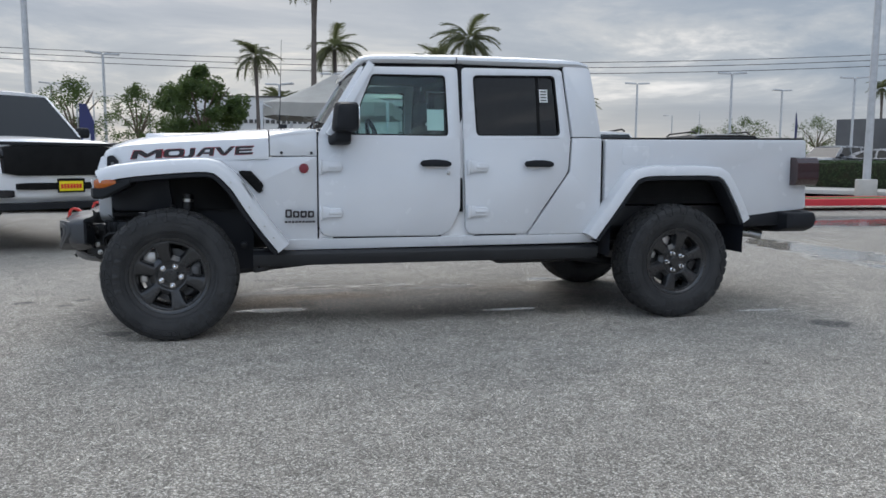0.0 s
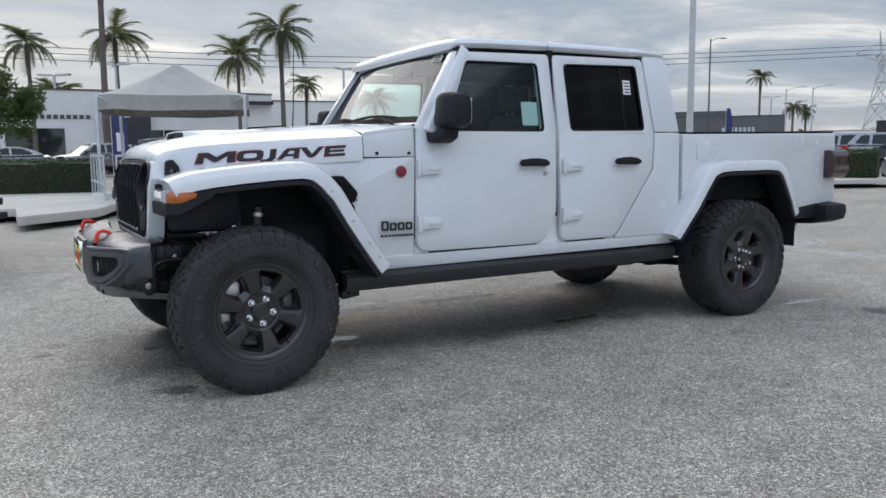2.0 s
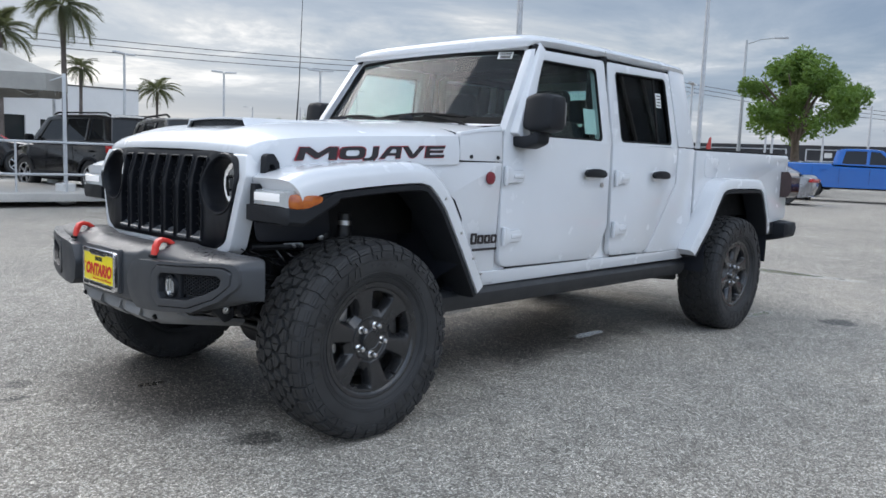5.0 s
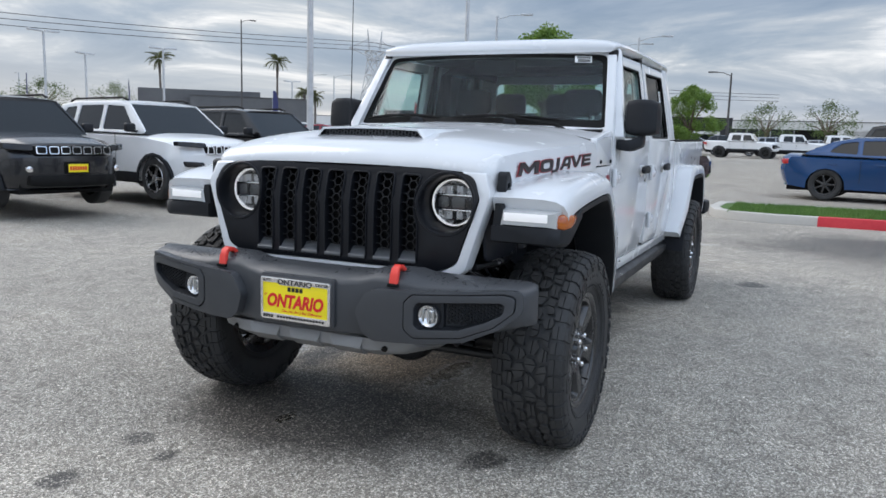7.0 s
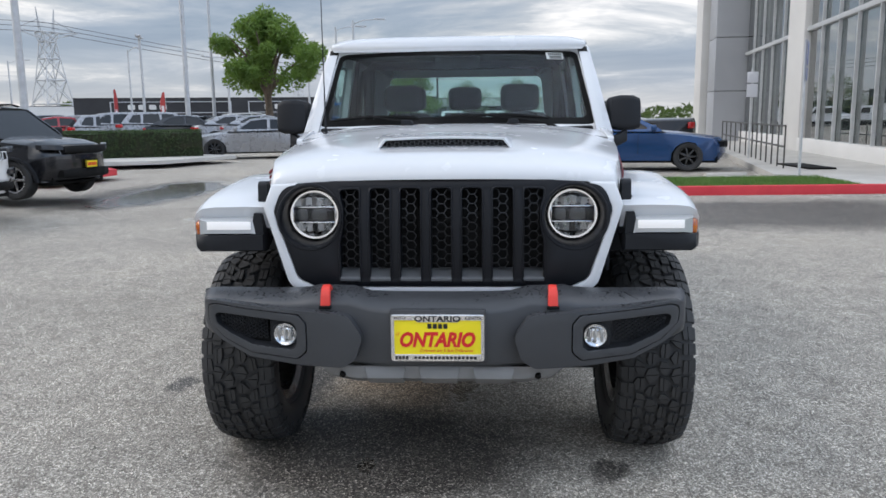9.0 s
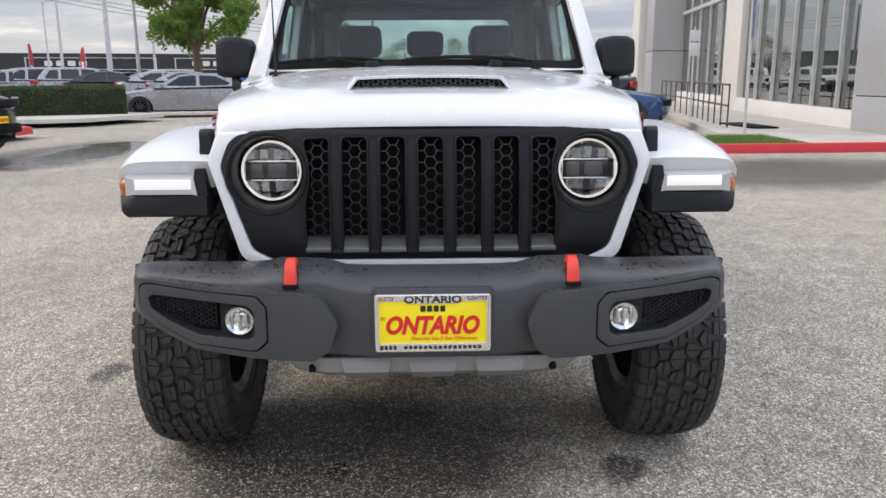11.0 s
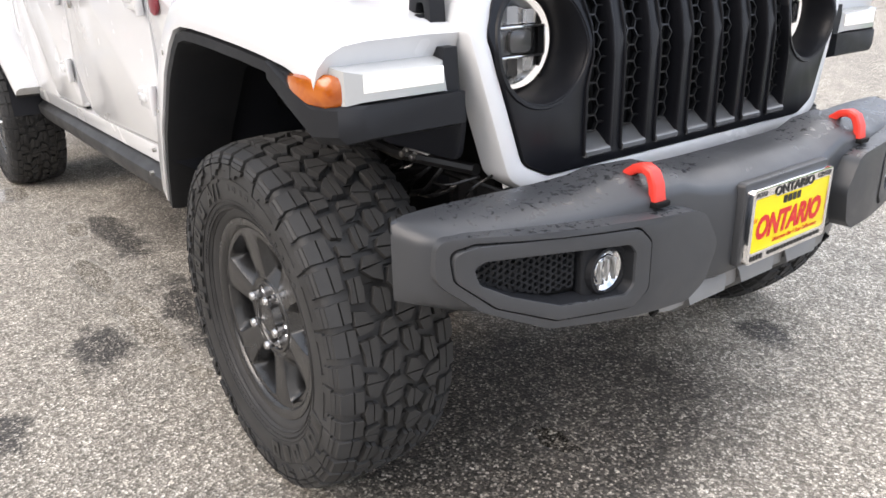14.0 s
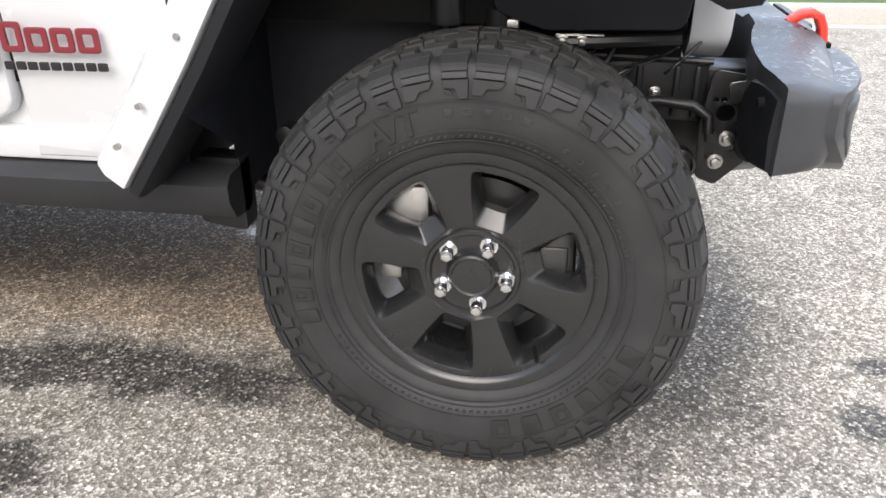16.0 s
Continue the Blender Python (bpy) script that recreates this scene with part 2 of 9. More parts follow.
AMBER = amber()
CLEAR_LENS = Mat("clear_lens", (0.44, 0.45, 0.45), 0.08, Coat_Weight=1.0).m
DRL = emit("daytime_lamp", (1.0, 0.97, 0.92), 0.22)
RING = emit("headlamp_ring", (1.0, 0.99, 0.95), 0.36)
LAMP_GLASS = thin_glass("lamp_glass", (0.96, 0.97, 0.98), 0.95)
LAMP_SILVER = metal("lamp_reflector", (0.42, 0.425, 0.43), 0.28)
LAMP_LENS = Mat("grey_projector_lens", (0.07, 0.072, 0.075), 0.12, Coat_Weight=0.6).m
LAMP_DARK = Mat("dark_lamp_interior", (0.03, 0.03, 0.032), 0.15, 0.4).m
TAIL_DARK = Mat("smoked_tail_lamp", (0.03, 0.006, 0.007), 0.1, Coat_Weight=1.0).m
TAIL_RED = Mat("red_tail_lamp", (0.45, 0.012, 0.014), 0.12, Coat_Weight=1.0).m
CLEAR_GLASS = thin_glass("windscreen_glass", (0.80, 0.93, 0.91), 0.96, 0.40, 0.05)
SIDE_GLASS = thin_glass("side_glass", (0.80, 0.92, 0.90), 0.96)
DARK_GLASS = thin_glass("privacy_glass", (0.30, 0.33, 0.35), 0.30)
CAR_GLASS = Mat("car_window", (0.010, 0.012, 0.014), 0.03, Specular_IOR_Level=0.42).m
CABIN = plastic("dark_cabin_trim", (0.012, 0.012, 0.013), 0.7, 300, 0.2, 0.25, 0.2)
SEAT = plastic("black_seat_cloth", (0.025, 0.025, 0.027), 0.85, 500, 0.3)


def rubber():
    m = Mat("tyre_rubber", (0.03, 0.03, 0.03), 0.6, 0.0, Specular_IOR_Level=0.36)
    d = m.noise(7, 6)
    f = m.noise(120, 3)
    plain = m.mix(m.mix((0.021, 0.0212, 0.0219), (0.042, 0.0421, 0.0427), m.ramp(d, [(0.35, 0.0), (0.7, 1.0)])), (0.062, 0.060, 0.058), m.ramp(f, [(0.62, 0.0), (0.85, 0.5)]))
    # scuffed road face, coloured greyer so the grooves look darker, as if shaded
    flatten = m.node("ShaderNodeVectorMath", Vector=m.coord())
    flatten.operation = "MULTIPLY"
    flatten.inputs[1].default_value = (1, 0, 1)
    far = m.node("ShaderNodeVectorMath", Vector=flatten.outputs[0])
    far.operation = "LENGTH"
    face = m.ramp(far.outputs["Value"], [(0.4045, 0.0), (0.4085, 1.0)])
    tread_grey = m.mix((0.022, 0.0218, 0.0216), (0.046, 0.045, 0.044), m.noise(22, 5))
    m.set("Base Color", m.mix(plain, tread_grey, face))
    m.set("Roughness", m.mix(m.ramp(d, [(0.3, 0.50), (0.7, 0.64)]), (0.7, 0.7, 0.7), face))
    return m.bump(m.noise(260, 3), 0.18, 0.001).m


RUBBER = rubber()
RUBBER_DARK = plastic("glossy_tyre_lettering", (0.020, 0.020, 0.020), 0.5, 200, 0.05)
# ------------------------------------------------------------------ mesh helpers
def link_mesh(name, bm, material, smooth=40):
    bmesh.ops.recalc_face_normals(bm, faces=bm.faces)
    me = bpy.data.meshes.new(name)
    for f in bm.faces:
        f.smooth = True
    for e in bm.edges:
        if len(e.link_faces) == 2 and e.calc_face_angle(0) > radians(smooth):
            e.smooth = False
    bm.to_mesh(me)
    bm.free()
    me.materials.append(material)
    return new(name, me)


def part(name, bm, material, parent=None, label="", smooth=40):
    ob = link_mesh(name, bm, material, smooth)
    if parent is not None:
        ob.parent = parent
    if label:
        tagged(ob, label)
    return ob


def thing(name, label, category, m=None, group="", kind=""):
    ob = new(name)
    ob.empty_display_size = 0.3
    if m is not None:
        ob.matrix_basis = m
    return tagged(ob, label, category, group, kind)


def as_thing(ob, label, category, group="", kind=""):
    return tagged(ob, label, category, group, kind)


def merge(*bms):
    out = bmesh.new()
    for b in bms:
        me = bpy.data.meshes.new("tmp")
        b.to_mesh(me)
        b.free()
        out.from_mesh(me)
        bpy.data.meshes.remove(me)
    return out


def rounded(pts, r, n=4):
    """Polygon with its corners rounded; r: one radius or one for each corner."""
    out = []
    k = len(pts)
    rs = [r] * k if isinstance(r, (int, float)) else r
    for i in range(k):
        a, b, c = Vector(pts[i - 1]), Vector(pts[i]), Vector(pts[(i + 1) % k])
        u, v = a - b, c - b
        lu, lv = u.length, v.length
        if rs[i] <= 0 or lu < 1e-6 or lv < 1e-6:
            out.append((b.x, b.y))
            continue
        ang = u.angle(v, 3.14)
        d = min(rs[i] / max(math.tan(ang / 2), 0.05), lu * 0.48, lv * 0.48)
        p, q = b + u / lu * d, b + v / lv * d
        for j in range(n + 1):
            s = j / n
            x = p.lerp(b, s).lerp(b.lerp(q, s), s)
            out.append((x.x, x.y))
    return out


def fill2d(outer, holes=()):
    bm = bmesh.new()
    for loop in (outer, *holes):
        vs = [bm.verts.new((p[0], p[1], 0)) for p in loop]
        for i in range(len(vs)):
            bm.edges.new((vs[i - 1], vs[i]))
    if holes:
        bmesh.ops.triangle_fill(bm, use_beauty=True, use_dissolve=False, edges=bm.edges[:])
    else:
        bm.faces.new(bm.verts[:])
    return bm


def slab(outer, holes, thick, fn=None, bevel=0.0, seg=2):
    """A plate with holes: (u, v) outline, w from 0 (face) to thick; fn maps (u, v, w) to the place."""
    bm = fill2d(outer, holes)
    r = bmesh.ops.extrude_face_region(bm, geom=bm.faces[:])
    bmesh.ops.translate(bm, verts=[v for v in r["geom"] if isinstance(v, bmesh.types.BMVert)], vec=(0, 0, thick))
    bmesh.ops.recalc_face_normals(bm, faces=bm.faces)
    if bevel:
        es = [e for e in bm.edges if len(e.link_faces) == 2 and e.calc_face_angle(0) > 0.9 and abs(e.verts[0].co.z - e.verts[1].co.z) < 1e-6 and e.verts[0].co.z < thick * 0.5]
        bmesh.ops.bevel(bm, geom=es, offset=bevel, segments=seg, profile=0.5, affect="EDGES", clamp_overlap=True)
    if fn:
        for v in bm.verts:
            v.co = fn(*v.co)
    return bm


def box(lo, hi, bevel=0.0, seg=2):
    bm = bmesh.new()
    bmesh.ops.create_cube(bm, size=1)
    for v in bm.verts:
        v.co = [(a + b) / 2 + c * (b - a) for a, b, c in zip(lo, hi, v.co)]
    if bevel:
        bmesh.ops.bevel(bm, geom=bm.edges[:], offset=bevel, segments=seg, profile=0.5, affect="EDGES", clamp_overlap=True)
    return bm


def loft(rings, closed=True, caps=True):
    """Skin over rings of equal length."""
    bm = bmesh.new()
    rows = [[bm.verts.new(p) for p in r] for r in rings]
    n = len(rows[0])
    for a, b in zip(rows, rows[1:]):
        for i in range(n if closed else n - 1):
            j = (i + 1) % n
            bm.faces.new((a[i], a[j], b[j], b[i]))
    if caps and closed:
        bm.faces.new(rows[0])
        bm.faces.new(rows[-1][::-1])
    return bm


def tube(path, r, n=8, closed=False):
    pts = [Vector(p) for p in path]
    rings = []
    for i, p in enumerate(pts):
        a = pts[i - 1] if i or closed else p
        b = pts[(i + 1) % len(pts)] if i < len(pts) - 1 or closed else p
        d = (b - a).normalized()
        q = d.to_track_quat("Z", "Y")
        rr = r[i] if isinstance(r, (list, tuple)) else r
        rings.append([p + q @ Vector((rr * math.cos(k * math.tau / n), rr * math.sin(k * math.tau / n), 0)) for k in range(n)])
    if closed:
        rings.append(rings[0])
    return loft(rings, True, not closed)


def disc(c, axis, r, depth, n=24, bevel=0.0):
    """A cylinder centred on c with its axis along a vector."""
    bm = bmesh.new()
    bmesh.ops.create_cone(bm, cap_ends=True, segments=n, radius1=r, radius2=r, depth=depth)
    if bevel:
        es = [e for e in bm.edges if e.calc_face_angle(0) > 1]
        bmesh.ops.bevel(bm, geom=es, offset=bevel, segments=2, profile=0.5, affect="EDGES")
    m = Matrix.Translation(c) @ Vector(axis).to_track_quat("Z", "Y").to_matrix().to_4x4()
    bmesh.ops.transform(bm, matrix=m, verts=bm.verts)
    return bm


def lathe(profile, n=48, axis="Y"):
    """Revolve (radius, along) points about an axis; the profile is closed when its ends meet."""
    rings = []
    for k in range(n):
        a = k * math.tau / n
        if axis == "Y":
            rings.append([(r * math.cos(a), h, r * math.sin(a)) for r, h in profile])
        else:
            rings.append([(r * math.cos(a), r * math.sin(a), h) for r, h in profile])
    bm = bmesh.new()
    rows = [[bm.verts.new(p) for p in r] for r in rings]
    for i in range(n):
        a, b = rows[i], rows[(i + 1) % n]
        for j in range(len(profile) - 1):
            bm.faces.new((a[j], a[j + 1], b[j + 1], b[j]))
    bmesh.ops.remove_doubles(bm, verts=bm.verts, dist=1e-5)
    return bm


def text_mesh(body, size, depth=0.002, bold=0.0, shear=0.0, width=1.0):
    """Lettering in the built-in font as a bmesh, centred on its middle, in the xy plane."""
    cu = bpy.data.curves.new("lettering", "FONT")
    cu.body, cu.size, cu.extrude, cu.offset, cu.shear = body, size, depth, bold, shear
    cu.align_x, cu.align_y, cu.resolution_u = "CENTER", "CENTER", 3
    tmp = bpy.data.objects.new("lettering", cu)
    scene.collection.objects.link(tmp)
    dg = bpy.context.evaluated_depsgraph_get()
    me = bpy.data.meshes.new_from_object(tmp.evaluated_get(dg))
    bm = bmesh.new()
    bm.from_mesh(me)
    bpy.data.meshes.remove(me)
    bpy.data.objects.remove(tmp)
    bpy.data.curves.remove(cu)
    bmesh.ops.scale(bm, vec=(width, 1, 1), verts=bm.verts)
    return bm


def moved(bm, m):
    bmesh.ops.transform(bm, matrix=m, verts=bm.verts)
    return bm


def fit_box(bm, x0, x1, y0, y1):
    """Scale and shift lettering to fill a rectangle in its plane."""
    xs, ys = [v.co.x for v in bm.verts], [v.co.y for v in bm.verts]
    sx, sy = (x1 - x0) / (max(xs) - min(xs)), (y1 - y0) / (max(ys) - min(ys))
    for v in bm.verts:
        v.co.x, v.co.y = x0 + (v.co.x - min(xs)) * sx, y0 + (v.co.y - min(ys)) * sy
    a = min(xs)
    return bm


def lerp_table(x, table):
    """Smooth look-up in rows of (x, value, ...)."""
    if x <= table[0][0]:
        return table[0][1:]
    for a, b in zip(table, table[1:]):
        if x <= b[0]:
            s = (x - a[0]) / (b[0] - a[0])
            return tuple(u + (v - u) * s for u, v in zip(a[1:], b[1:]))
    return table[-1][1:]


# ------------------------------------------------------------------ the white pickup
truck = thing("pickup_truck", "white four-door pickup truck with black bumpers and tyres, parked on asphalt", "pickup truck")
BELT = 1.285
HALF = [(-0.45, 0.63), (-0.36, 0.665), (-0.23, 0.69), (0.2, 0.75), (0.5, 0.787), (0.85, 0.798), (1.7, 0.812), (2.6, 0.822), (4.7, 0.826)]


def half(x, z):
    h = lerp_table(x, HALF)[0]
    if z > BELT:
        h -= (z - BELT) * 0.17
    if z < 0.78:
        h -= (0.78 - z) ** 2 * 0.5
    return h + 0.006 * math.sin(max(0.0, min(1.0, (z - 0.6) / 0.68)) * math.pi)


def side(s):
    return lambda u, v, w: (u, s * (half(u, v) - w), v)


def panel(name, s, outer, r=0.02, holes=(), thick=0.03, bevel=0.008, mat=WHITE, label="", parent=truck, extra=()):
    bms = [slab(rounded(outer, r), [rounded(h, hr) for h, hr in holes], thick, side(s), bevel)]
    bms += extra
    return part(name, merge(*bms), mat, parent, label)


for s in (-1, 1):
    f = side(s)
    # front door
    up = slab(rounded([(0.932, 1.27), (0.932, 1.30), (1.213, 1.745), (1.876, 1.758), (1.884, 1.27)], [0, 0, 0.03, 0.03, 0]),
              [rounded([(1.118, 1.292), (1.292, 1.697), (1.79, 1.702), (1.80, 1.292)], [0.03, 0.035, 0.03, 0.03])], 0.045, f, 0.008)
    d1 = panel("front_door", s, [(0.927, BELT), (0.927, 0.62), (1.80, 0.615), (1.884, 0.80), (1.884, BELT)], [0, 0.085, 0.12, 0.10, 0], extra=[up],
               label="white front door with dark window")
    part("window", slab(rounded([(1.11, 1.285), (1.285, 1.703), (1.797, 1.709), (1.808, 1.285)], 0.02), [], 0.005, lambda u, v, w: f(u, v, w + 0.016)), SIDE_GLASS, d1).visible_shadow = False
    part("weather_strip", slab(rounded([(1.10, 1.275), (1.277, 1.712), (1.806, 1.717), (1.816, 1.275)], 0.03), [rounded([(1.128, 1.302), (1.30, 1.688), (1.78, 1.692), (1.79, 1.302)], 0.03)], 0.012, lambda u, v, w: f(u, v, w + 0.001), 0.003), MATTE_BLACK, d1)
    # rear door
    up = slab(rounded([(1.906, 1.27), (1.906, 1.758), (2.632, 1.765), (2.682, 1.27)], [0, 0.03, 0.03, 0]),
              [rounded([(1.995, 1.297), (1.983, 1.708), (2.578, 1.722), (2.605, 1.302)], 0.035)], 0.045, f, 0.008)
    d2 = panel("rear_door", s, [(1.906, BELT), (1.93, 0.62), (2.365, 0.62), (2.668, 1.055), (2.682, BELT)], [0, 0.07, 0.10, 0.14, 0], extra=[up],
               label="white rear door with privacy glass")
    part("window", slab(rounded([(1.985, 1.288), (1.972, 1.717), (2.588, 1.731), (2.615, 1.292)], 0.02), [], 0.005, lambda u, v, w: f(u, v, w + 0.016)), DARK_GLASS, d2).visible_shadow = False
    part("weather_strip", slab(rounded([(1.978, 1.28), (1.965, 1.724), (2.595, 1.738), (2.624, 1.284)], 0.03), [rounded([(2.008, 1.308), (1.996, 1.698), (2.565, 1.712), (2.592, 1.312)], 0.03)], 0.012, lambda u, v, w: f(u, v, w + 0.001), 0.003), MATTE_BLACK, d2)
    part("window_divider", slab([(2.44, 1.30), (2.44, 1.72), (2.462, 1.72), (2.462, 1.30)], [], 0.01, lambda u, v, w: f(u, v, w + 0.014)), MATTE_BLACK, d2)
    for door, hx in ((d1, 1.70), (d2, 2.435)):
        grip = [(-0.105, 0), (-0.085, 0.02), (-0.03, 0.027), (0.03, 0.027), (0.085, 0.02), (0.115, 0.006), (0.115, -0.014), (0.085, -0.022), (-0.085, -0.02)]
        part("handle", slab(rounded(grip, 0.012), [], 0.018, lambda u, v, w: (hx + u, s * (half(hx, 1.11) + 0.042 - w - 0.9 * u * u), 1.108 + v), 0.007), BLACK_PLASTIC, door, "black door handle")
        part("handle_recess", slab(rounded([(-0.075, 0.024), (0.06, 0.024), (0.06, -0.03), (-0.03, -0.045), (-0.075, -0.03)], 0.025), [], 0.006, lambda u, v, w: (hx + u, s * (half(hx, 1.11) + 0.0035 - w), 1.112 + v), 0.003), WHITE_DUSTY, door)
    part("lock_button", disc((1.80, s * (half(1.8, 1.03) + 0.001), 1.045), (0, 1, 0), 0.014, 0.012, 16, 0.002), STEEL, d1)
    for door, hx in ((d1, 0.945), (d2, 1.945)):
        for hz in (1.085, 0.782):
            leaf = slab(rounded([(0.0, 0.035), (0.02, 0.045), (0.05, 0.03), (0.125, 0.03), (0.14, 0.0), (0.125, -0.032), (0.05, -0.032), (0.0, -0.04)], 0.012), [], 0.02, lambda u, v, w: (hx + u, s * (half(hx, hz) + 0.018 - w), hz + v), 0.006)
            rib = box((hx + 0.045, s * (half(hx, hz) + 0.015) - 0.008, hz - 0.012), (hx + 0.125, s * (half(hx, hz) + 0.015) + 0.008, hz + 0.012), 0.006)
            pin = disc((hx - 0.006, s * (half(hx, hz) + 0.012), hz), (0, 0, 1), 0.013, 0.095, 12, 0.003)
            part("hinge", merge(leaf, rib, pin), WHITE, door, "white bolt-on hinge")
    # side mirror
    mx = 1.105
    shell = []
    for yy, dx, z0, z1 in ((0.825, 0.035, 1.35, 1.47), (0.84, 0.062, 1.318, 1.485), (0.89, 0.072, 1.306, 1.496), (0.96, 0.07, 1.308, 1.494), (0.995, 0.055, 1.32, 1.48), (1.005, 0.03, 1.35, 1.455)):
        ring = rounded([(-dx * 1.42, z0), (dx * 0.95, z0), (dx * 0.95, z1), (-dx * 1.1, z1)], 0.032, 4)
        shell.append([(mx + a, s * yy, b) for a, b in ring])
    mir = part("side_mirror", loft(shell), BLACK_PLASTIC, d1, "black side mirror")
    part("mirror_glass", slab(rounded([(0.845, 1.33), (0.985, 1.33), (0.985, 1.475), (0.845, 1.475)], 0.03), [], 0.004, lambda u, v, w: (mx + 0.0665 + w, s * u, v)), CHROME, mir)
    foot = [[(mx - 0.11, s * 0.80, 1.232), (mx + 0.04, s * 0.80, 1.232), (mx + 0.04, s * 0.80, 1.275), (mx - 0.12, s * 0.80, 1.285)],
            [(mx - 0.115, s * 0.87, 1.222), (mx + 0.01, s * 0.87, 1.222), (mx + 0.02, s * 0.87, 1.275), (mx - 0.11, s * 0.87, 1.285)],
            [(mx - 0.08, s * 0.93, 1.25), (mx + 0.02, s * 0.93, 1.25), (mx + 0.03, s * 0.93, 1.32), (mx - 0.07, s * 0.93, 1.32)]]
    fb = loft(foot)
    bmesh.ops.bevel(fb, geom=fb.edges[:], offset=0.012, segments=2, profile=0.5, affect="EDGES", clamp_overlap=True)
    part("mirror_foot", fb, BLACK_PLASTIC, mir)
    # cowl side, sill and rear quarter
    cow = panel("cowl_panel", s, [(0.24, 1.140), (0.24, 1.06), (0.31, 1.0), (0.39, 0.915), (0.50, 0.745), (0.60, 0.60), (0.62, 0.545), (0.918, 0.545), (0.918, 1.15)], [0, 0, 0, 0, 0, 0, 0, 0, 0.01], bevel=0.005, label="white cowl panel with badge")
    panel("upper_cowl", s, [(0.618, 1.1525), (0.618, 1.285), (0.80, 1.315), (0.918, 1.33), (0.918, 1.1525)], [0, 0.02, 0.03, 0.02, 0], bevel=0.004)
    part("side_vent", merge(slab(rounded([(0.405, 1.06), (0.50, 1.055), (0.578, 0.965), (0.552, 0.90)], 0.02), [], 0.012, lambda u, v, w: f(u, v, w - 0.008), 0.004),
                            *[box((0.44 + 0.03 * k, s * 0.79 - 0.014, 1.02 - 0.032 * k), (0.505 + 0.022 * k, s * 0.79 + 0.018, 1.027 - 0.032 * k)) for k in range(4)]), MATTE_BLACK, cow, "black fender vent")
    part("round_badge", disc((0.833, s * (half(0.83, 1.07) + 0.002), 1.073), (0, 1, 0), 0.031, 0.012, 24, 0.003), DECAL_MAROON, cow, "maroon round badge")
    for bx in (0.692, 0.882):
        part("cowl_bolt", disc((bx, s * (half(bx, 1.17) + 0.002), 1.172), (0, 1, 0), 0.009, 0.01, 12), BLACK_PLASTIC, cow)
    sill = panel("body_sill", s, [(0.70, 0.607), (0.70, 0.535), (2.88, 0.548), (2.84, 0.612)], 0.004, thick=0.10, bevel=0.006)
    panel("cab_quarter", s, [(2.378, 0.612), (2.680, 1.055), (2.694, 1.29), (2.918, 1.29), (2.918, 0.80), (2.84, 0.612)], 0.01, bevel=0.008)
    panel("hardtop_side", s, [(2.696, 1.296), (2.645, 1.77), (2.652, 1.80), (2.80, 1.80), (2.85, 1.772), (2.915, 1.296)], [0, 0, 0, 0.02, 0.05, 0.01], thick=0.05, bevel=0.012)
    part("body_backing", slab([(0.93, 1.28), (0.93, 0.60), (2.80, 0.60), (2.80, 1.28)], [], 0.02, lambda u, v, w: f(u, v, w + 0.030)), WHITE_DUSTY, truck)
    part("b_pillar", slab([(1.80, 1.27), (1.80, 1.76), (2.0, 1.76), (2.0, 1.27)], [], 0.02, lambda u, v, w: f(u, v, w + 0.030)), WHITE_DUSTY, truck)
    # matte black strips added behind the shut lines, standing in for the gaps' shade
    for x0, x1, z0, z1 in ((1.882, 1.909, 0.78, 1.75), (0.914, 0.931, 0.70, 1.28), (1.02, 1.76, 0.602, 0.626), (2.0, 2.30, 0.602, 0.626)):
        part("gap_backing", slab([(x0, z1), (x0, z0), (x1, z0), (x1, z1)], [], 0.004, lambda u, v, w: f(u, v, w + 0.024)), MATTE_BLACK, truck)
    part("gap_backing", slab([(2.672, 1.28), (2.660, 1.06), (2.40, 0.69), (2.41, 0.68), (2.690, 1.05), (2.702, 1.28)], [], 0.004, lambda u, v, w: f(u, v, w + 0.024)), MATTE_BLACK, truck)
    # rock rail
    rail = loft([[(x, s * (0.74 + a), 0.46 + b) for a, b in ((-0.05, 0.075), (0.045, 0.07), (0.068, 0.05), (0.066, 0.015), (0.04, -0.025), (-0.03, -0.035), (-0.05, -0.02))] for x in (0.50, 0.56, 1.2, 2.0, 2.84, 2.92)])
    part("rock_rail", rail, RAIL_COAT, truck, "black steel rock rail")
    # bed side, arch opening hidden under the flare
    bs = panel("bed_side", s, [(2.950, 1.283), (4.60, 1.298), (4.622, 0.775), (4.05, 0.72), (3.95, 0.93), (3.80, 1.04), (3.2, 1.04), (3.05, 0.93), (2.950, 0.80)], [0.01, 0.03, 0.03, 0, 0, 0.05, 0.05, 0, 0], thick=0.05, bevel=0.010, label="white cargo bed side")
    part("bed_rail", slab([(2.97, 1.285), (2.97, 1.297), (4.585, 1.311), (4.585, 1.299)], [], 0.09, lambda u, v, w: (u, s * (half(u, 1.28) - 0.006 - w), v), 0.003), MATTE_BLACK, bs)
    part("panel_gap", slab([(2.905, 1.275), (2.905, 0.70), (2.965, 0.70), (2.965, 1.275)], [], 0.02, lambda u, v, w: f(u, v, w + 0.045)), MATTE_BLACK, bs)
    fuel = rounded([(3.075, 1.238), (3.29, 1.238), (3.292, 1.175), (3.23, 1.103), (3.10, 1.103), (3.075, 1.125)], 0.028)
    if s < 0:
        part("fuel_door", slab(fuel, [], 0.01, lambda u, v, w: f(u, v, w - 0.0035), 0.002), WHITE, bs)
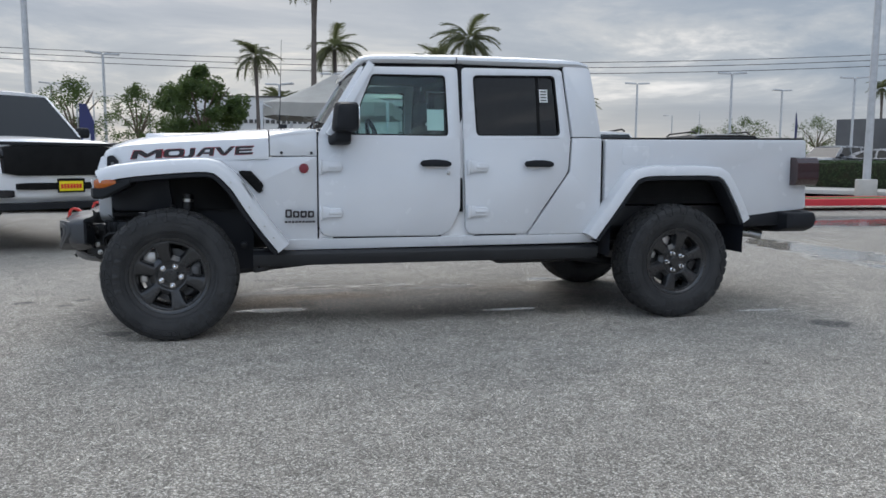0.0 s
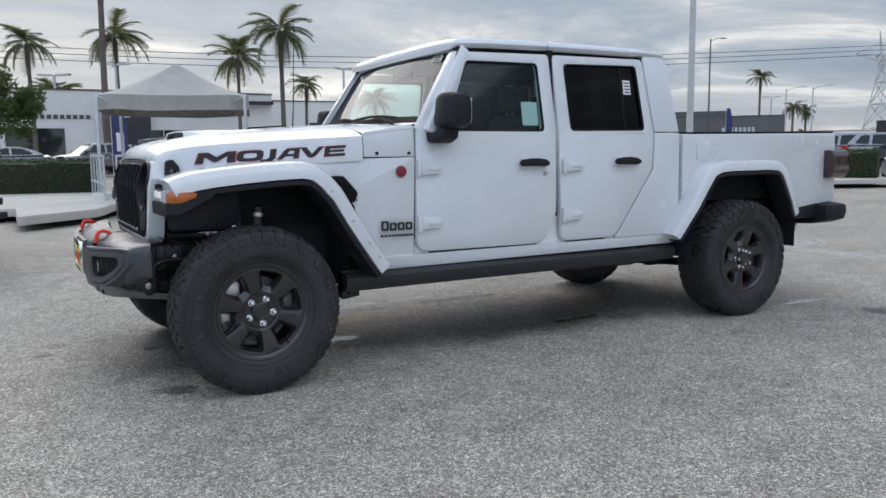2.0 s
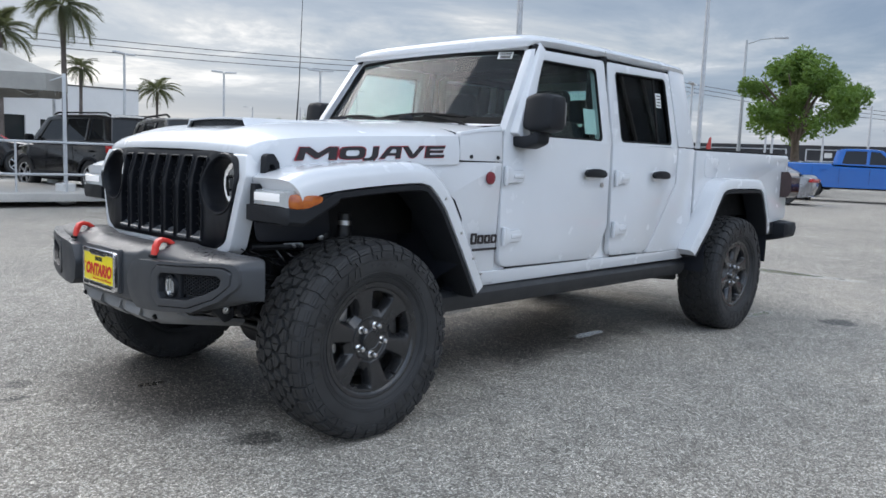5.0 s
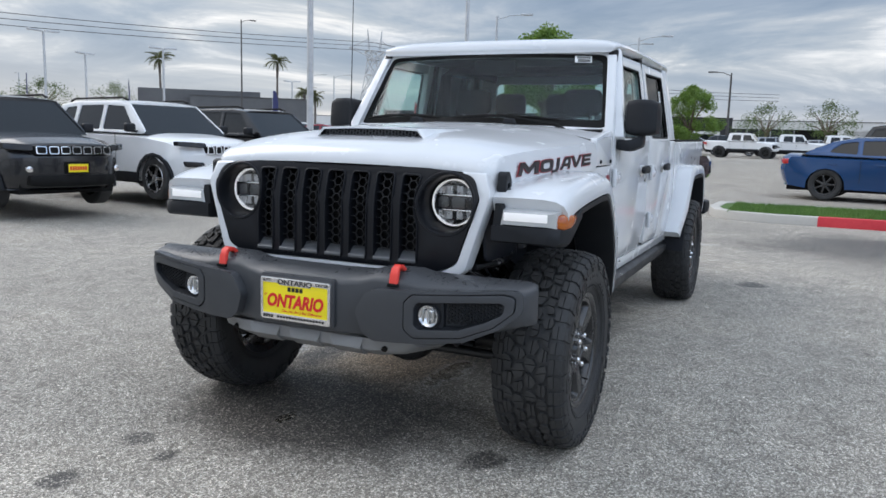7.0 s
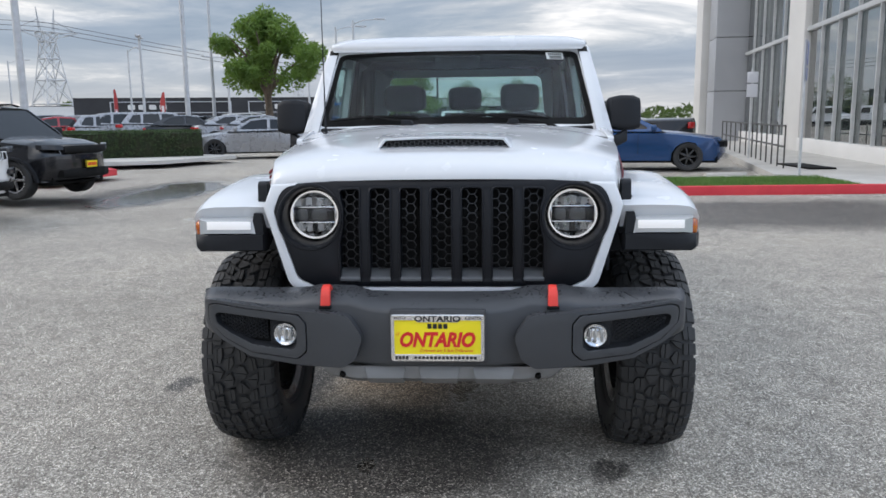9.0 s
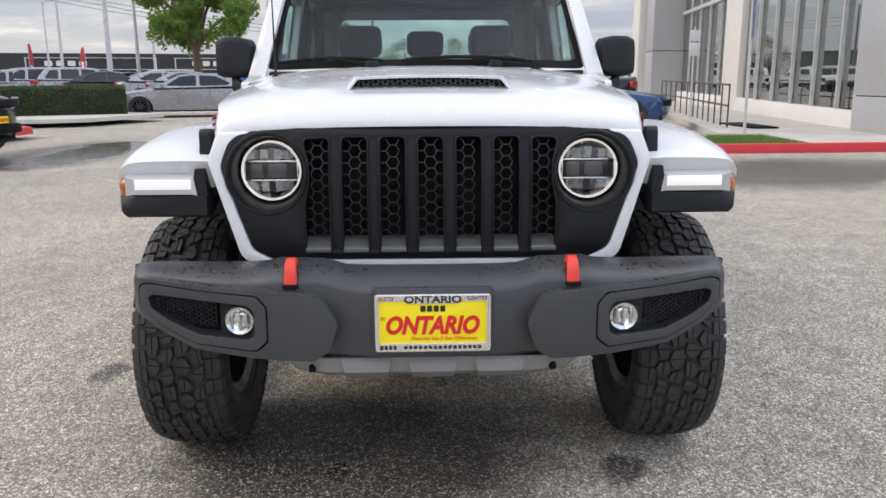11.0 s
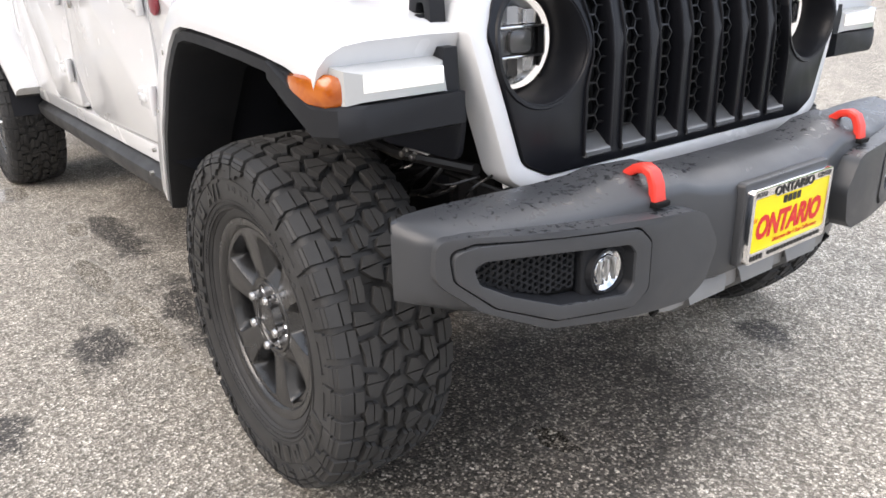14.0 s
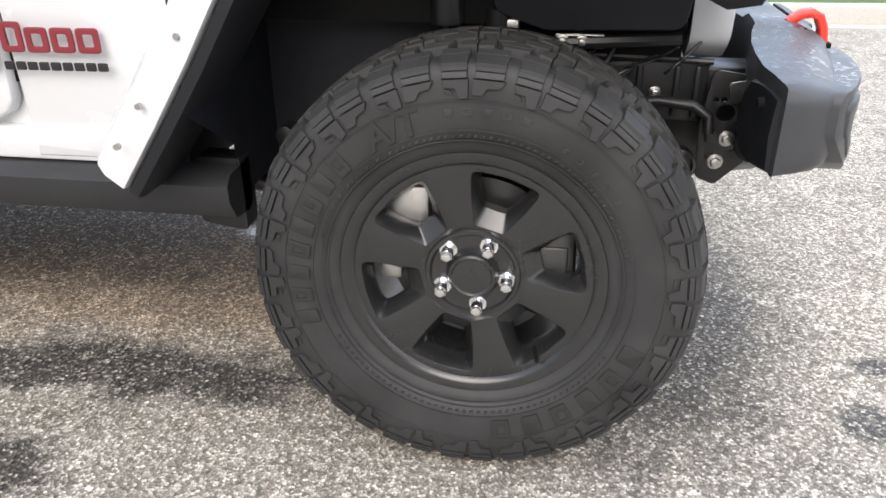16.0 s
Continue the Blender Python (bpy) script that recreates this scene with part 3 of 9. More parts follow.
    # tail lamp
    tl = [[(x, s * (0.60 + a), z) for a, z in rounded([(0.10, 0.955), (0.29, 0.955), (0.315, 1.0), (0.315, 1.12), (0.29, 1.165), (0.10, 1.165)], 0.03)] for x in (4.47, 4.60, 4.655, 4.668)]
    tl[-1] = [(x, s * 0.80 + (y - s * 0.80) * 0.86, 1.06 + (z - 1.06) * 0.88) for x, y, z in tl[-1]]
    lamp = part("tail_lamp", loft(tl), TAIL_DARK, truck, "smoked tail lamp")
    part("tail_lens", box((4.655, s * 0.82 - 0.06, 1.10), (4.674, s * 0.82 + 0.06, 1.14), 0.008), TAIL_RED, lamp)
    # flares: front and rear
    FRONT = [(-0.40, 1.033), (-0.36, 1.052), (-0.29, 1.071), (-0.19, 1.085), (-0.08, 1.096), (0.06, 1.107), (0.16, 1.113), (0.235, 1.114), (0.305, 1.098), (0.365, 1.052), (0.434, 0.975), (0.53, 0.82), (0.615, 0.70), (0.71, 0.575)]
    REAR = [(2.80, 0.615), (2.93, 0.81), (3.055, 0.99), (3.11, 1.052), (3.19, 1.083), (3.30, 1.092), (3.68, 1.094), (3.80, 1.086), (3.87, 1.05), (3.92, 0.985), (4.01, 0.83), (4.075, 0.715)]
    for nm, pth, y0 in (("front_flare", FRONT, 0.66), ("rear_flare", REAR, 0.80)):
        rings, lips = [], []
        for i, (px, pz) in enumerate(pth):
            a, b = pth[max(i - 1, 0)], pth[min(i + 1, len(pth) - 1)]
            t = Vector((b[0] - a[0], b[1] - a[1])).normalized()
            n = Vector((t.y, -t.x))          # towards the wheel
            def q(y, d):
                return (px + n.x * d, s * y, pz + n.y * d)
            base = max(y0, half(px, pz) - 0.03)
            tip = min(1.0, max(0.0, (pz - 0.57) / 0.30))
            q0 = q
            q = lambda y, d, q0=q0, tip=tip: q0(y - (0.045 * (1 - tip) ** 1.5 if y > 0.85 else 0.0), d)
            dome = 1.0 if nm == "front_flare" else 0.35
            rings.append([q(base, -0.026 * dome), q(base + 0.4 * (0.86 - base), -0.028 * dome), q(0.86, -0.026 * dome), q(0.905, -0.020 * dome), q(0.932, -0.004), q(0.946, 0.020), q(0.947, 0.062), q(0.93, 0.066), q(base, 0.066)])
            lips.append([q(base, 0.0665), q(0.928, 0.0665), q(0.944, 0.072), q(0.944, 0.092), q(0.925, 0.098), q(base, 0.098)])
        fl = part(nm, loft(rings), WHITE, truck, "white fender flare with black lip", 50)
        part("flare_lip", loft(lips), BLACK_PLASTIC, fl, "black flare lip", 50)
        if nm == "front_flare":
            for bx, bz in ((0.375, 0.985), (0.485, 0.83), (0.575, 0.71), (0.63, 0.635)):
                part("flare_bolt", disc((bx, s * 0.944, bz), (0, 1, 0), 0.006, 0.01, 8), STEEL, fl)
            # lamp unit at the flare's front
            bxs = []
            for x0, y1, za, zb in ((-0.440, 0.890, 0.898, 0.955), (-0.422, 0.930, 0.890, 0.955), (-0.37, 0.953, 0.886, 0.955), (-0.29, 0.953, 0.925, 0.985), (-0.21, 0.953, 0.968, 1.02)):
                bxs.append([(x0, s * y, z) for y, z in ((0.672, za), (y1 - 0.015, za), (y1, za + 0.015), (y1, zb - 0.006), (y1 - 0.012, zb), (0.672, zb))])
            part("lamp_housing", loft(bxs), BLACK_PLASTIC, fl, "black lamp housing")
            part("lamp_shoulder", loft([[(x, s * y, z) for y, z in ((0.672, 0.95), (0.722, 0.95), (0.705, 1.034), (0.678, 1.034))] for x in (-0.425, -0.30)]), BLACK_PLASTIC, fl)
            lens = []
            for x0, ya, yb, za, zb in ((-0.434, 0.715, 0.885, 0.960, 1.006), (-0.424, 0.70, 0.915, 0.955, 1.012), (-0.37, 0.69, 0.93, 0.953, 1.022), (-0.30, 0.68, 0.93, 0.953, 1.034)):
                lens.append([(x0, s * y, z) for y, z in ((ya, za), (yb, za), (yb, zb), (ya + 0.01, zb))])
            part("daytime_lamp", loft(lens), CLEAR_LENS, fl, "clear daytime lamp")
            part("daytime_strip", box((-0.4356, s * 0.800 - 0.084, 0.974), (-0.4325, s * 0.800 + 0.084, 1.005), 0.002), DRL, fl, "lit white light strip")
            amb = []
            for x0, y1, za, zb in ((-0.420, 0.912, 0.958, 0.996), (-0.412, 0.930, 0.950, 1.002), (-0.395, 0.943, 0.946, 1.006), (-0.35, 0.953, 0.946, 1.008), (-0.315, 0.954, 0.952, 1.007), (-0.295, 0.953, 0.966, 1.003), (-0.288, 0.951, 0.980, 0.998)):
                zm = (za + zb) / 2
                amb.append([(x0, s * y, z) for y, z in ((0.895, za), (y1 - 0.012, za), (y1 - 0.002, za + 0.3 * (zm - za)), (y1, zm), (y1 - 0.002, zb - 0.3 * (zb - zm)), (y1 - 0.012, zb), (0.895, zb))])
            part("side_marker", loft(amb), AMBER, fl, "amber side marker")

# hood
HOOD = [(-0.438, 0.628, 1.108, 1.146, 1.170), (-0.428, 0.640, 1.104, 1.166, 1.196), (-0.395, 0.652, 1.100, 1.184, 1.224), (-0.33, 0.668, 1.098, 1.200, 1.250), (-0.28, 0.680, 1.102, 1.206, 1.266), (-0.22, 0.692, 1.106, 1.212, 1.278), (-0.1, 0.708, 1.114, 1.220, 1.292),
        (0.0, 0.722, 1.120, 1.226, 1.300), (0.08, 0.7325, 1.1230, 1.2302, 1.3055), (0.12, 0.7385, 1.1248, 1.2330, 1.3085), (0.25, 0.756, 1.130, 1.240, 1.318), (0.34, 0.767, 1.134, 1.244, 1.326), (0.355, 0.769, 1.1345, 1.2445, 1.328), (0.40, 0.775, 1.136, 1.246, 1.332), (0.48, 0.786, 1.140, 1.250, 1.340), (0.612, 0.794, 1.146, 1.258, 1.346)]


def hood_z(x, y):
    hw, ze, zs, zt = lerp_table(x, HOOD)
    a = abs(y) / hw
    mid = 1 / (1 + math.exp((abs(y) - 0.30) * 50))
    into = max(0.0, min(1.0, (x + 0.36) / 0.16))
    gone = max(0.0, min(1.0, (-0.10 - x) / 0.05))
    return zs + (zt - zs) * max(0.0, 1 - a ** 2.6) ** 0.75 - 0.022 * mid * into * gone


rings = []
for x, hw, ze, zs, zt in HOOD:
    ring = [(x, -hw, ze), (x, -hw - 0.003, (ze + zs) / 2)]
    for k in range(-24, 25):
        y = k / 24 * (hw - 0.012)
        ring.append((x, y, hood_z(x, y)))
    ring += [(x, hw + 0.003, (ze + zs) / 2), (x, hw, ze)]
    lead = max(0.0, min(1.0, (0.05 - x) / 0.40))
    rings.append([(px + 0.034 * (py / 0.62) ** 2 * lead, py, pz) for px, py, pz in ring])
hb = loft(rings, closed=False)
r = bmesh.ops.extrude_face_region(hb, geom=hb.faces[:])
bmesh.ops.translate(hb, verts=[v for v in r["geom"] if isinstance(v, bmesh.types.BMVert)], vec=(0.0, 0, -0.012))
hood = part("hood", hb, WHITE, truck, "white bonnet with a scoop and dark lettering", 55)
# cowl deck behind the hood
deck = []
for x, hw, z, bow in ((0.622, 0.795, 1.272, 0.074), (0.75, 0.797, 1.292, 0.062), (0.90, 0.797, 1.305, 0.048), (0.99, 0.79, 1.315, 0.038)):
    deck.append([(x, k / 10 * hw, z + bow * (1 - abs(k / 10) ** 2.6)) for k in range(-10, 11)])
part("cowl_deck", loft(deck, closed=False), WHITE, truck)
part("under_hood", box((-0.22, -0.60, 0.80), (0.93, 0.60, 1.10)), MATTE_BLACK, truck)
# scoop in the hood: a mesh mouth before a low hump
sx = -0.188
smap = lambda u, v, w: (sx + w + v * 0.12 + 0.012 * (u / 0.28) ** 2, u * 0.915, 1.2735 + v * (0.76 if v > 0 else 0.92) - 0.004 * (u / 0.28) ** 2)
sc = slab(rounded([(-0.287, 0.0), (-0.262, 0.036), (0.262, 0.036), (0.287, 0.0), (0.262, -0.026), (-0.262, -0.026)], 0.018), [rounded([(-0.277, 0.0), (-0.254, 0.0315), (0.254, 0.0315), (0.277, 0.0), (0.254, -0.0225), (-0.254, -0.0225)], 0.016)], 0.03, None, 0.0015)
bmesh.ops.subdivide_edges(sc, edges=[e for e in sc.edges if e.calc_length() > 0.3], cuts=7)
for v in sc.verts:
    v.co = smap(*v.co)
scoop = part("hood_scoop", sc, BLACK_PLASTIC, hood, "black mesh hood scoop")
sb = slab(rounded([(-0.28, 0.0), (-0.256, 0.033), (0.256, 0.033), (0.28, 0.0), (0.256, -0.024), (-0.256, -0.024)], 0.014), [], 0.004, None)
bmesh.ops.subdivide_edges(sb, edges=[e for e in sb.edges if e.calc_length() > 0.3], cuts=7)
for v in sb.verts:
    v.co = smap(v.co.x, v.co.y, 0.016 + v.co.z)
part("scoop_back", sb, MATTE_BLACK, scoop)
lid = []
for x, w, z0 in ((sx - 0.004, 0.264, 1.2990), (sx - 0.008, 0.268, 1.3060), (sx + 0.004, 0.274, 1.3088), (sx + 0.05, 0.280, 1.3102), (sx + 0.12, 0.290, 1.3115), (sx + 0.26, 0.31, 1.3135), (sx + 0.42, 0.33, 1.3185)):
    lid.append([(x, k / 8 * w, max(z0 - 0.008 * (k / 8) ** 2, hood_z(x, k / 8 * w) - 0.004) if abs(k) < 8 else hood_z(x, w) - 0.006) for k in range(-8, 9)])
part("scoop_lid", loft(lid, closed=False), WHITE, scoop)


def hex_mesh(u0, u1, v0, v1, a, wire, fn, deep=0.008):
    """Honeycomb of bars within a rectangle; a: the cell's side."""
    bm = bmesh.new()
    dx, dy = 1.5 * a, math.sqrt(3) * a
    done = set()
    for i in range(int((u1 - u0) / dx) + 3):
        for j in range(int((v1 - v0) / dy) + 3):
            cx, cy = u0 + i * dx, v0 + (j + 0.5 * (i % 2)) * dy
            for k in range(6):
                p = Vector((cx + a * math.cos(k * math.pi / 3), cy + a * math.sin(k * math.pi / 3)))
                q = Vector((cx + a * math.cos((k + 1) * math.pi / 3), cy + a * math.sin((k + 1) * math.pi / 3)))
                mid = (round((p.x + q.x) * 500), round((p.y + q.y) * 500))
                if mid in done or not (u0 <= (p.x + q.x) / 2 <= u1 and v0 <= (p.y + q.y) / 2 <= v1):
                    continue
                done.add(mid)
                t = (q - p).normalized()
                n = Vector((-t.y, t.x)) * wire / 2
                p, q = p - t * wire * 0.3, q + t * wire * 0.3
                vs = [bm.verts.new(fn(c.x, c.y, w)) for w in (0, deep) for c in (p - n, q - n, q + n, p + n)]
                for fc in ((0, 1, 2, 3), (0, 4, 5, 1), (1, 5, 6, 2), (2, 6, 7, 3), (3, 7, 4, 0)):
                    bm.faces.new([vs[m] for m in fc])
    return bm


part("scoop_mesh", hex_mesh(-0.258, 0.258, -0.020, 0.029, 0.0115, 0.0040, lambda u, v, w: smap(u, v, w + 0.002)), BUMPER_STEEL, scoop)

# grille
def gx(y, z):
    return -0.468 + 0.012 * (y / 0.62) ** 2 + max(0.0, z - 1.02) * 0.27


gmap = lambda u, v, w: (gx(u, v) + w, u, v)
SLOTS = [(-0.3385 + 0.1128 * k) for k in range(7)]
out = rounded([(-0.40, 1.154), (0.40, 1.154), (0.592, 1.134), (0.622, 1.05), (0.535, 0.795), (0.47, 0.764), (-0.47, 0.764), (-0.535, 0.795), (-0.622, 1.05), (-0.592, 1.134)], [0.10, 0.10, 0.075, 0.05, 0.05, 0.04, 0.04, 0.05, 0.05, 0.075], 8)
holes = [rounded([(c - 0.037, 1.126), (c + 0.037, 1.126), (c + 0.037, 0.787), (c - 0.037, 0.787)], 0.016) for c in SLOTS]
# the outer slots bow round the lamps
for i, sg in ((0, 1), (6, -1)):
    c = SLOTS[i]
    holes[i] = rounded([(c - sg * 0.040, 1.123), (c + sg * 0.037, 1.126), (c + sg * 0.037, 0.787), (c - sg * 0.036, 0.787), (c - sg * 0.036, 0.93), (c - sg * 0.022, 0.99), (c - sg * 0.022, 1.05)], 0.015)
for sg in (-1, 1):
    holes.append([(sg * 0.487 + 0.112 * math.cos(k * math.tau / 28), 1.022 + 0.112 * math.sin(k * math.tau / 28)) for k in range(28)])
# closing strip at the top follows the hood's curve
gb = slab(out, holes, 0.05, None, 0.008)
bmesh.ops.triangulate(gb, faces=[f for f in gb.faces if len(f.verts) > 4])
bmesh.ops.bisect_plane(gb, geom=gb.verts[:] + gb.edges[:] + gb.faces[:], plane_co=(0, 1.02, 0), plane_no=(0, 1, 0))
for v in gb.verts:
    v.co = gmap(*v.co)
grille = part("grille", gb, GRILLE_BLACK, truck, "satin black seven-slot grille")
part("grille_top", slab(rounded([(-0.50, 1.135), (-0.46, 1.147), (-0.30, 1.164), (0.30, 1.164), (0.46, 1.147), (0.50, 1.135), (0.4, 1.138), (-0.4, 1.138)], 0.005), [], 0.03, lambda u, v, w: (gx(u, v) + 0.002 + w, u, v), 0.004), GRILLE_BLACK, grille)
part("grille_back", slab([(-0.42, 1.12), (0.42, 1.12), (0.42, 0.77), (-0.42, 0.77)], [], 0.01, lambda u, v, w: (gx(u, v) + 0.075 + w, u, v)), MATTE_BLACK, grille)
for i, c in enumerate(SLOTS):
    part("slot_mesh", hex_mesh(c - 0.0293, c + 0.035, 0.832, 1.122, 0.0195, 0.0030, lambda u, v, w: (gx(u, v) + 0.016 + w, u, v)), MESH_BLACK, grille)
    lip = loft([[(gx(c, 0.80) + dx, c + w, z) for dx, z in ((-0.005, 0.784), (-0.009, 0.788), (-0.009, 0.796), (-0.004, 0.801), (0.004, 0.803), (0.034, 0.828), (0.045, 0.828), (0.045, 0.784))] for w in (-0.0375, -0.034, 0.0, 0.034, 0.0375)])
    part("slot_lip", lip, LIP_GREY, grille)
    if 0 < i < 6:
        rim_out, rim_in = rounded([(c - 0.043, 1.133), (c + 0.043, 1.133), (c + 0.043, 0.780), (c - 0.043, 0.780)], 0.02), rounded([(c - 0.036, 1.126), (c + 0.036, 1.126), (c + 0.036, 0.788), (c - 0.036, 0.788)], 0.016)
    else:
        rim_out, rim_in = [(c + (u - c) * 1.14, 0.955 + (v - 0.955) * 1.035) for u, v in holes[i]], [(c + (u - c) * 0.96, 0.955 + (v - 0.955) * 0.99) for u, v in holes[i]]
    rimm = slab(rim_out, [rim_in], 0.012, None, 0.004)
    bmesh.ops.subdivide_edges(rimm, edges=[e for e in rimm.edges if e.calc_length() > 0.15], cuts=4)
    for v in rimm.verts:
        v.co = (gx(v.co.x, v.co.y) - 0.006 + v.co.z, v.co.x, v.co.y)
    part("slot_rim", rimm, GRILLE_BLACK, grille)
# white shell round the grille
shell_out = rounded([(-0.636, 1.142), (-0.664, 1.06), (-0.575, 0.768), (-0.51, 0.728), (-0.35, 0.726), (0.35, 0.726), (0.51, 0.728), (0.575, 0.768), (0.664, 1.06), (0.636, 1.142), (0.535, 1.146), (0.625, 1.05), (0.538, 0.793), (0.47, 0.762), (-0.47, 0.762), (-0.538, 0.793), (-0.625, 1.05), (-0.535, 1.146)],
                     [0, 0.03, 0.06, 0.04, 0, 0, 0.04, 0.06, 0.03, 0, 0, 0.04, 0.05, 0.04, 0.04, 0.05, 0.04, 0])
part("grille_shell", slab(shell_out, [], 0.07, lambda u, v, w: (gx(u, v) + 0.004 + w * (1.1 if abs(u) > 0.45 else 1.0), u, v), 0.008), WHITE, truck, "white grille surround")
for s in (-1, 1):
    part("radiator_side", slab([(-0.37, 1.09), (-0.15, 1.09), (-0.15, 0.72), (-0.37, 0.72)], [], 0.02, lambda u, v, w: (u, s * (0.535 + max(0, v - 0.74) * 0.26 - w), v)), MATTE_BLACK, truck)
    # headlamp
    hy, hz, hx = s * 0.487, 1.022, gx(0.487, 1.022)
    bucket = moved(lathe([(0.126, 0.004), (0.121, -0.004), (0.115, -0.003), (0.111, 0.006), (0.107, 0.03), (0.102, 0.088), (0.099, 0.12), (0.0, 0.13)], 48), Matrix.Translation((hx, hy, hz)) @ Matrix.Rotation(radians(-90), 4, "Z"))
    for v in bucket.verts:
        v.co.x += (gx(v.co.y, v.co.z) - hx) * max(0.0, 1 - max(0.0, v.co.x - hx) / 0.085)
    head = part("headlamp", bucket, GRILLE_BLACK, truck, "round LED headlamp with a lit ring")
    hx = -0.378
    to = Matrix.Translation((hx, hy, hz)) @ Matrix.Rotation(radians(-90), 4, "Z")
    part("light_ring", moved(lathe([(0.0915, 0.008), (0.0910, 0.002), (0.0875, 0.0), (0.0850, 0.005), (0.0855, 0.02), (0.0915, 0.02)], 48), to), RING, head, "lit white ring")
    part("reflector", moved(lathe([(0.0905, 0.012), (0.086, 0.018), (0.07, 0.034), (0.03, 0.045), (0.0, 0.05)], 32), to), LAMP_SILVER, head)
    # bright bars above and below the dark band of the projectors
    part("lamp_bar", merge(*[box((hx + 0.002, hy - 0.079, hz + z - 0.0028), (hx + 0.02, hy + 0.079, hz + z + 0.0028), 0.002) for z in (-0.029, 0.029)], *[box((hx + 0.004, hy + q * 0.080 - 0.002, hz - 0.028), (hx + 0.02, hy + q * 0.080 + 0.002, hz + 0.028), 0.001) for q in (-1, 1)]), CHROME, head)
    part("projector_band", box((hx + 0.018, hy - 0.079, hz - 0.027), (hx + 0.03, hy + 0.079, hz + 0.027), 0.002), LAMP_DARK, head)
    for q, wide in ((-0.018, 0.030), (0.046, 0.022)):
        part("projector", slab(rounded([(hy + q - wide, hz - 0.023), (hy + q + wide, hz - 0.023), (hy + q + wide, hz + 0.023), (hy + q - wide, hz + 0.023)], 0.016), [], 0.012, lambda u, v, w: (hx + 0.008 + w, u, v), 0.005), LAMP_LENS, head)
    for q in (-1, 1):
        for k in range(-3, 4):
            wide, tall = 0.0105, 0.034 - 0.0035 * abs(k)
            zc, turn = hz + q * (0.034 + tall / 2), (0.006 if k % 2 else -0.002)
            yc = hy + k * 0.0215
            part("reflector_facet", loft([[(hx + 0.013 + turn, yc - wide, zc + z), (hx + 0.017 - turn, yc + wide, zc + z), (hx + 0.026 - turn, yc + wide, zc + z), (hx + 0.022 + turn, yc - wide, zc + z)] for z in (-tall / 2, 0.0, tall / 2)]), LAMP_DARK if (k == 0 and q < 0) else LAMP_SILVER, head)
    part("lamp_lens", moved(lathe([(0.087, -0.002), (0.06, -0.010), (0.03, -0.014), (0.0, -0.015)], 40), to), LAMP_GLASS, head).visible_shadow = False
    # hood latch
    ly = s * 0.70
    part("hood_latch", merge(slab(rounded([(-0.378, 1.048), (-0.305, 1.056), (-0.312, 1.115), (-0.338, 1.152), (-0.372, 1.145)], 0.02), [rounded([(-0.36, 1.072), (-0.328, 1.076), (-0.335, 1.108), (-0.355, 1.108)], 0.008)], 0.035, lambda u, v, w: (u, s * (0.700 - w), v), 0.007),
                             disc((-0.342, s * 0.69, 1.07), (0, 1, 0), 0.018, 0.04, 14, 0.004)), BLACK_PLASTIC, hood, "black rubber hood latch")
    # hood lettering: follows the hood's side
    def on_hood(u, up, lift):
        k = u if s < 0 else 1 - u
        x = -0.228 + k * 0.742
        return (x, s * (lerp_table(x, HOOD)[0] + 0.0035 + lift - max(0.0, up - 0.6) * 0.002), 1.128 + k * 0.036 + up * 0.05)

    def letter(outer, holes, x0, x1, grow, lift):
        """Outline in a unit box, slanted, drawn on the hood's side between x0 and x1."""
        bm = slab(outer, holes, 0.0012, None)
        bmesh.ops.triangulate(bm, faces=bm.faces[:])
        bmesh.ops.subdivide_edges(bm, edges=[e for e in bm.edges if e.calc_length() > 0.35], cuts=2)
        for v in bm.verts:
            px, py = 0.5 + (v.co.x - 0.5) * (1 + grow * 1.2), 0.5 + (v.co.y - 0.5) * (1 + grow * 2)
            v.co = on_hood(x0 + (x1 - x0) * px + (py - 0.5) * 0.012, py, lift - v.co.z)
        return bm
    GLYPHS = (([(0, 0), (0.06, 1), (0.30, 1), (0.52, 0.55), (0.76, 1), (1, 1), (1, 0), (0.80, 0), (0.80, 0.62), (0.54, 0.12), (0.46, 0.12), (0.21, 0.62), (0.19, 0)], [], 0.0, 0.245),
              (rounded([(0, 0), (0, 1), (1, 1), (1, 0)], 0.32), [rounded([(0.24, 0.26), (0.24, 0.74), (0.76, 0.74), (0.76, 0.26)], 0.16)], 0.262, 0.428),
              ([(0.10, -0.22), (0.0, 0.06), (0.40, 0.06), (0.58, 0.24), (0.58, 1), (1, 1), (1, 0.2), (0.80, -0.10), (0.52, -0.22)], [], 0.418, 0.515),
              ([(0, 0), (0.28, 0.78), (0.42, 1), (1, 1), (1, 0), (0.76, 0), (0.76, 0.24), (0.36, 0.24), (0.27, 0)], [[(0.44, 0.46), (0.76, 0.46), (0.76, 0.76), (0.54, 0.76)]], 0.530, 0.672),
              ([(0, 1), (0.26, 1), (0.52, 0.34), (0.76, 1), (1, 1), (0.66, 0.1), (0.56, 0), (0.46, 0), (0.36, 0.1)], [], 0.680, 0.842),
              ([(0, 0), (0, 1), (1, 1), (0.96, 0.76), (0.22, 0.76), (0.22, 0.62), (0.92, 0.62), (0.90, 0.40), (0.22, 0.40), (0.22, 0.24), (1, 0.24), (0.98, 0)], [], 0.855, 1.0))
    for outer, hs, x0, x1 in GLYPHS:
        part("lettering", letter(outer, hs, x0, x1, 0.0, 0.0016), DECAL_DARK, hood, "dark letter with a red edge")
        part("lettering_edge", letter(outer, hs, x0, x1, 0.06, 0.0006), DECAL_RED, hood)
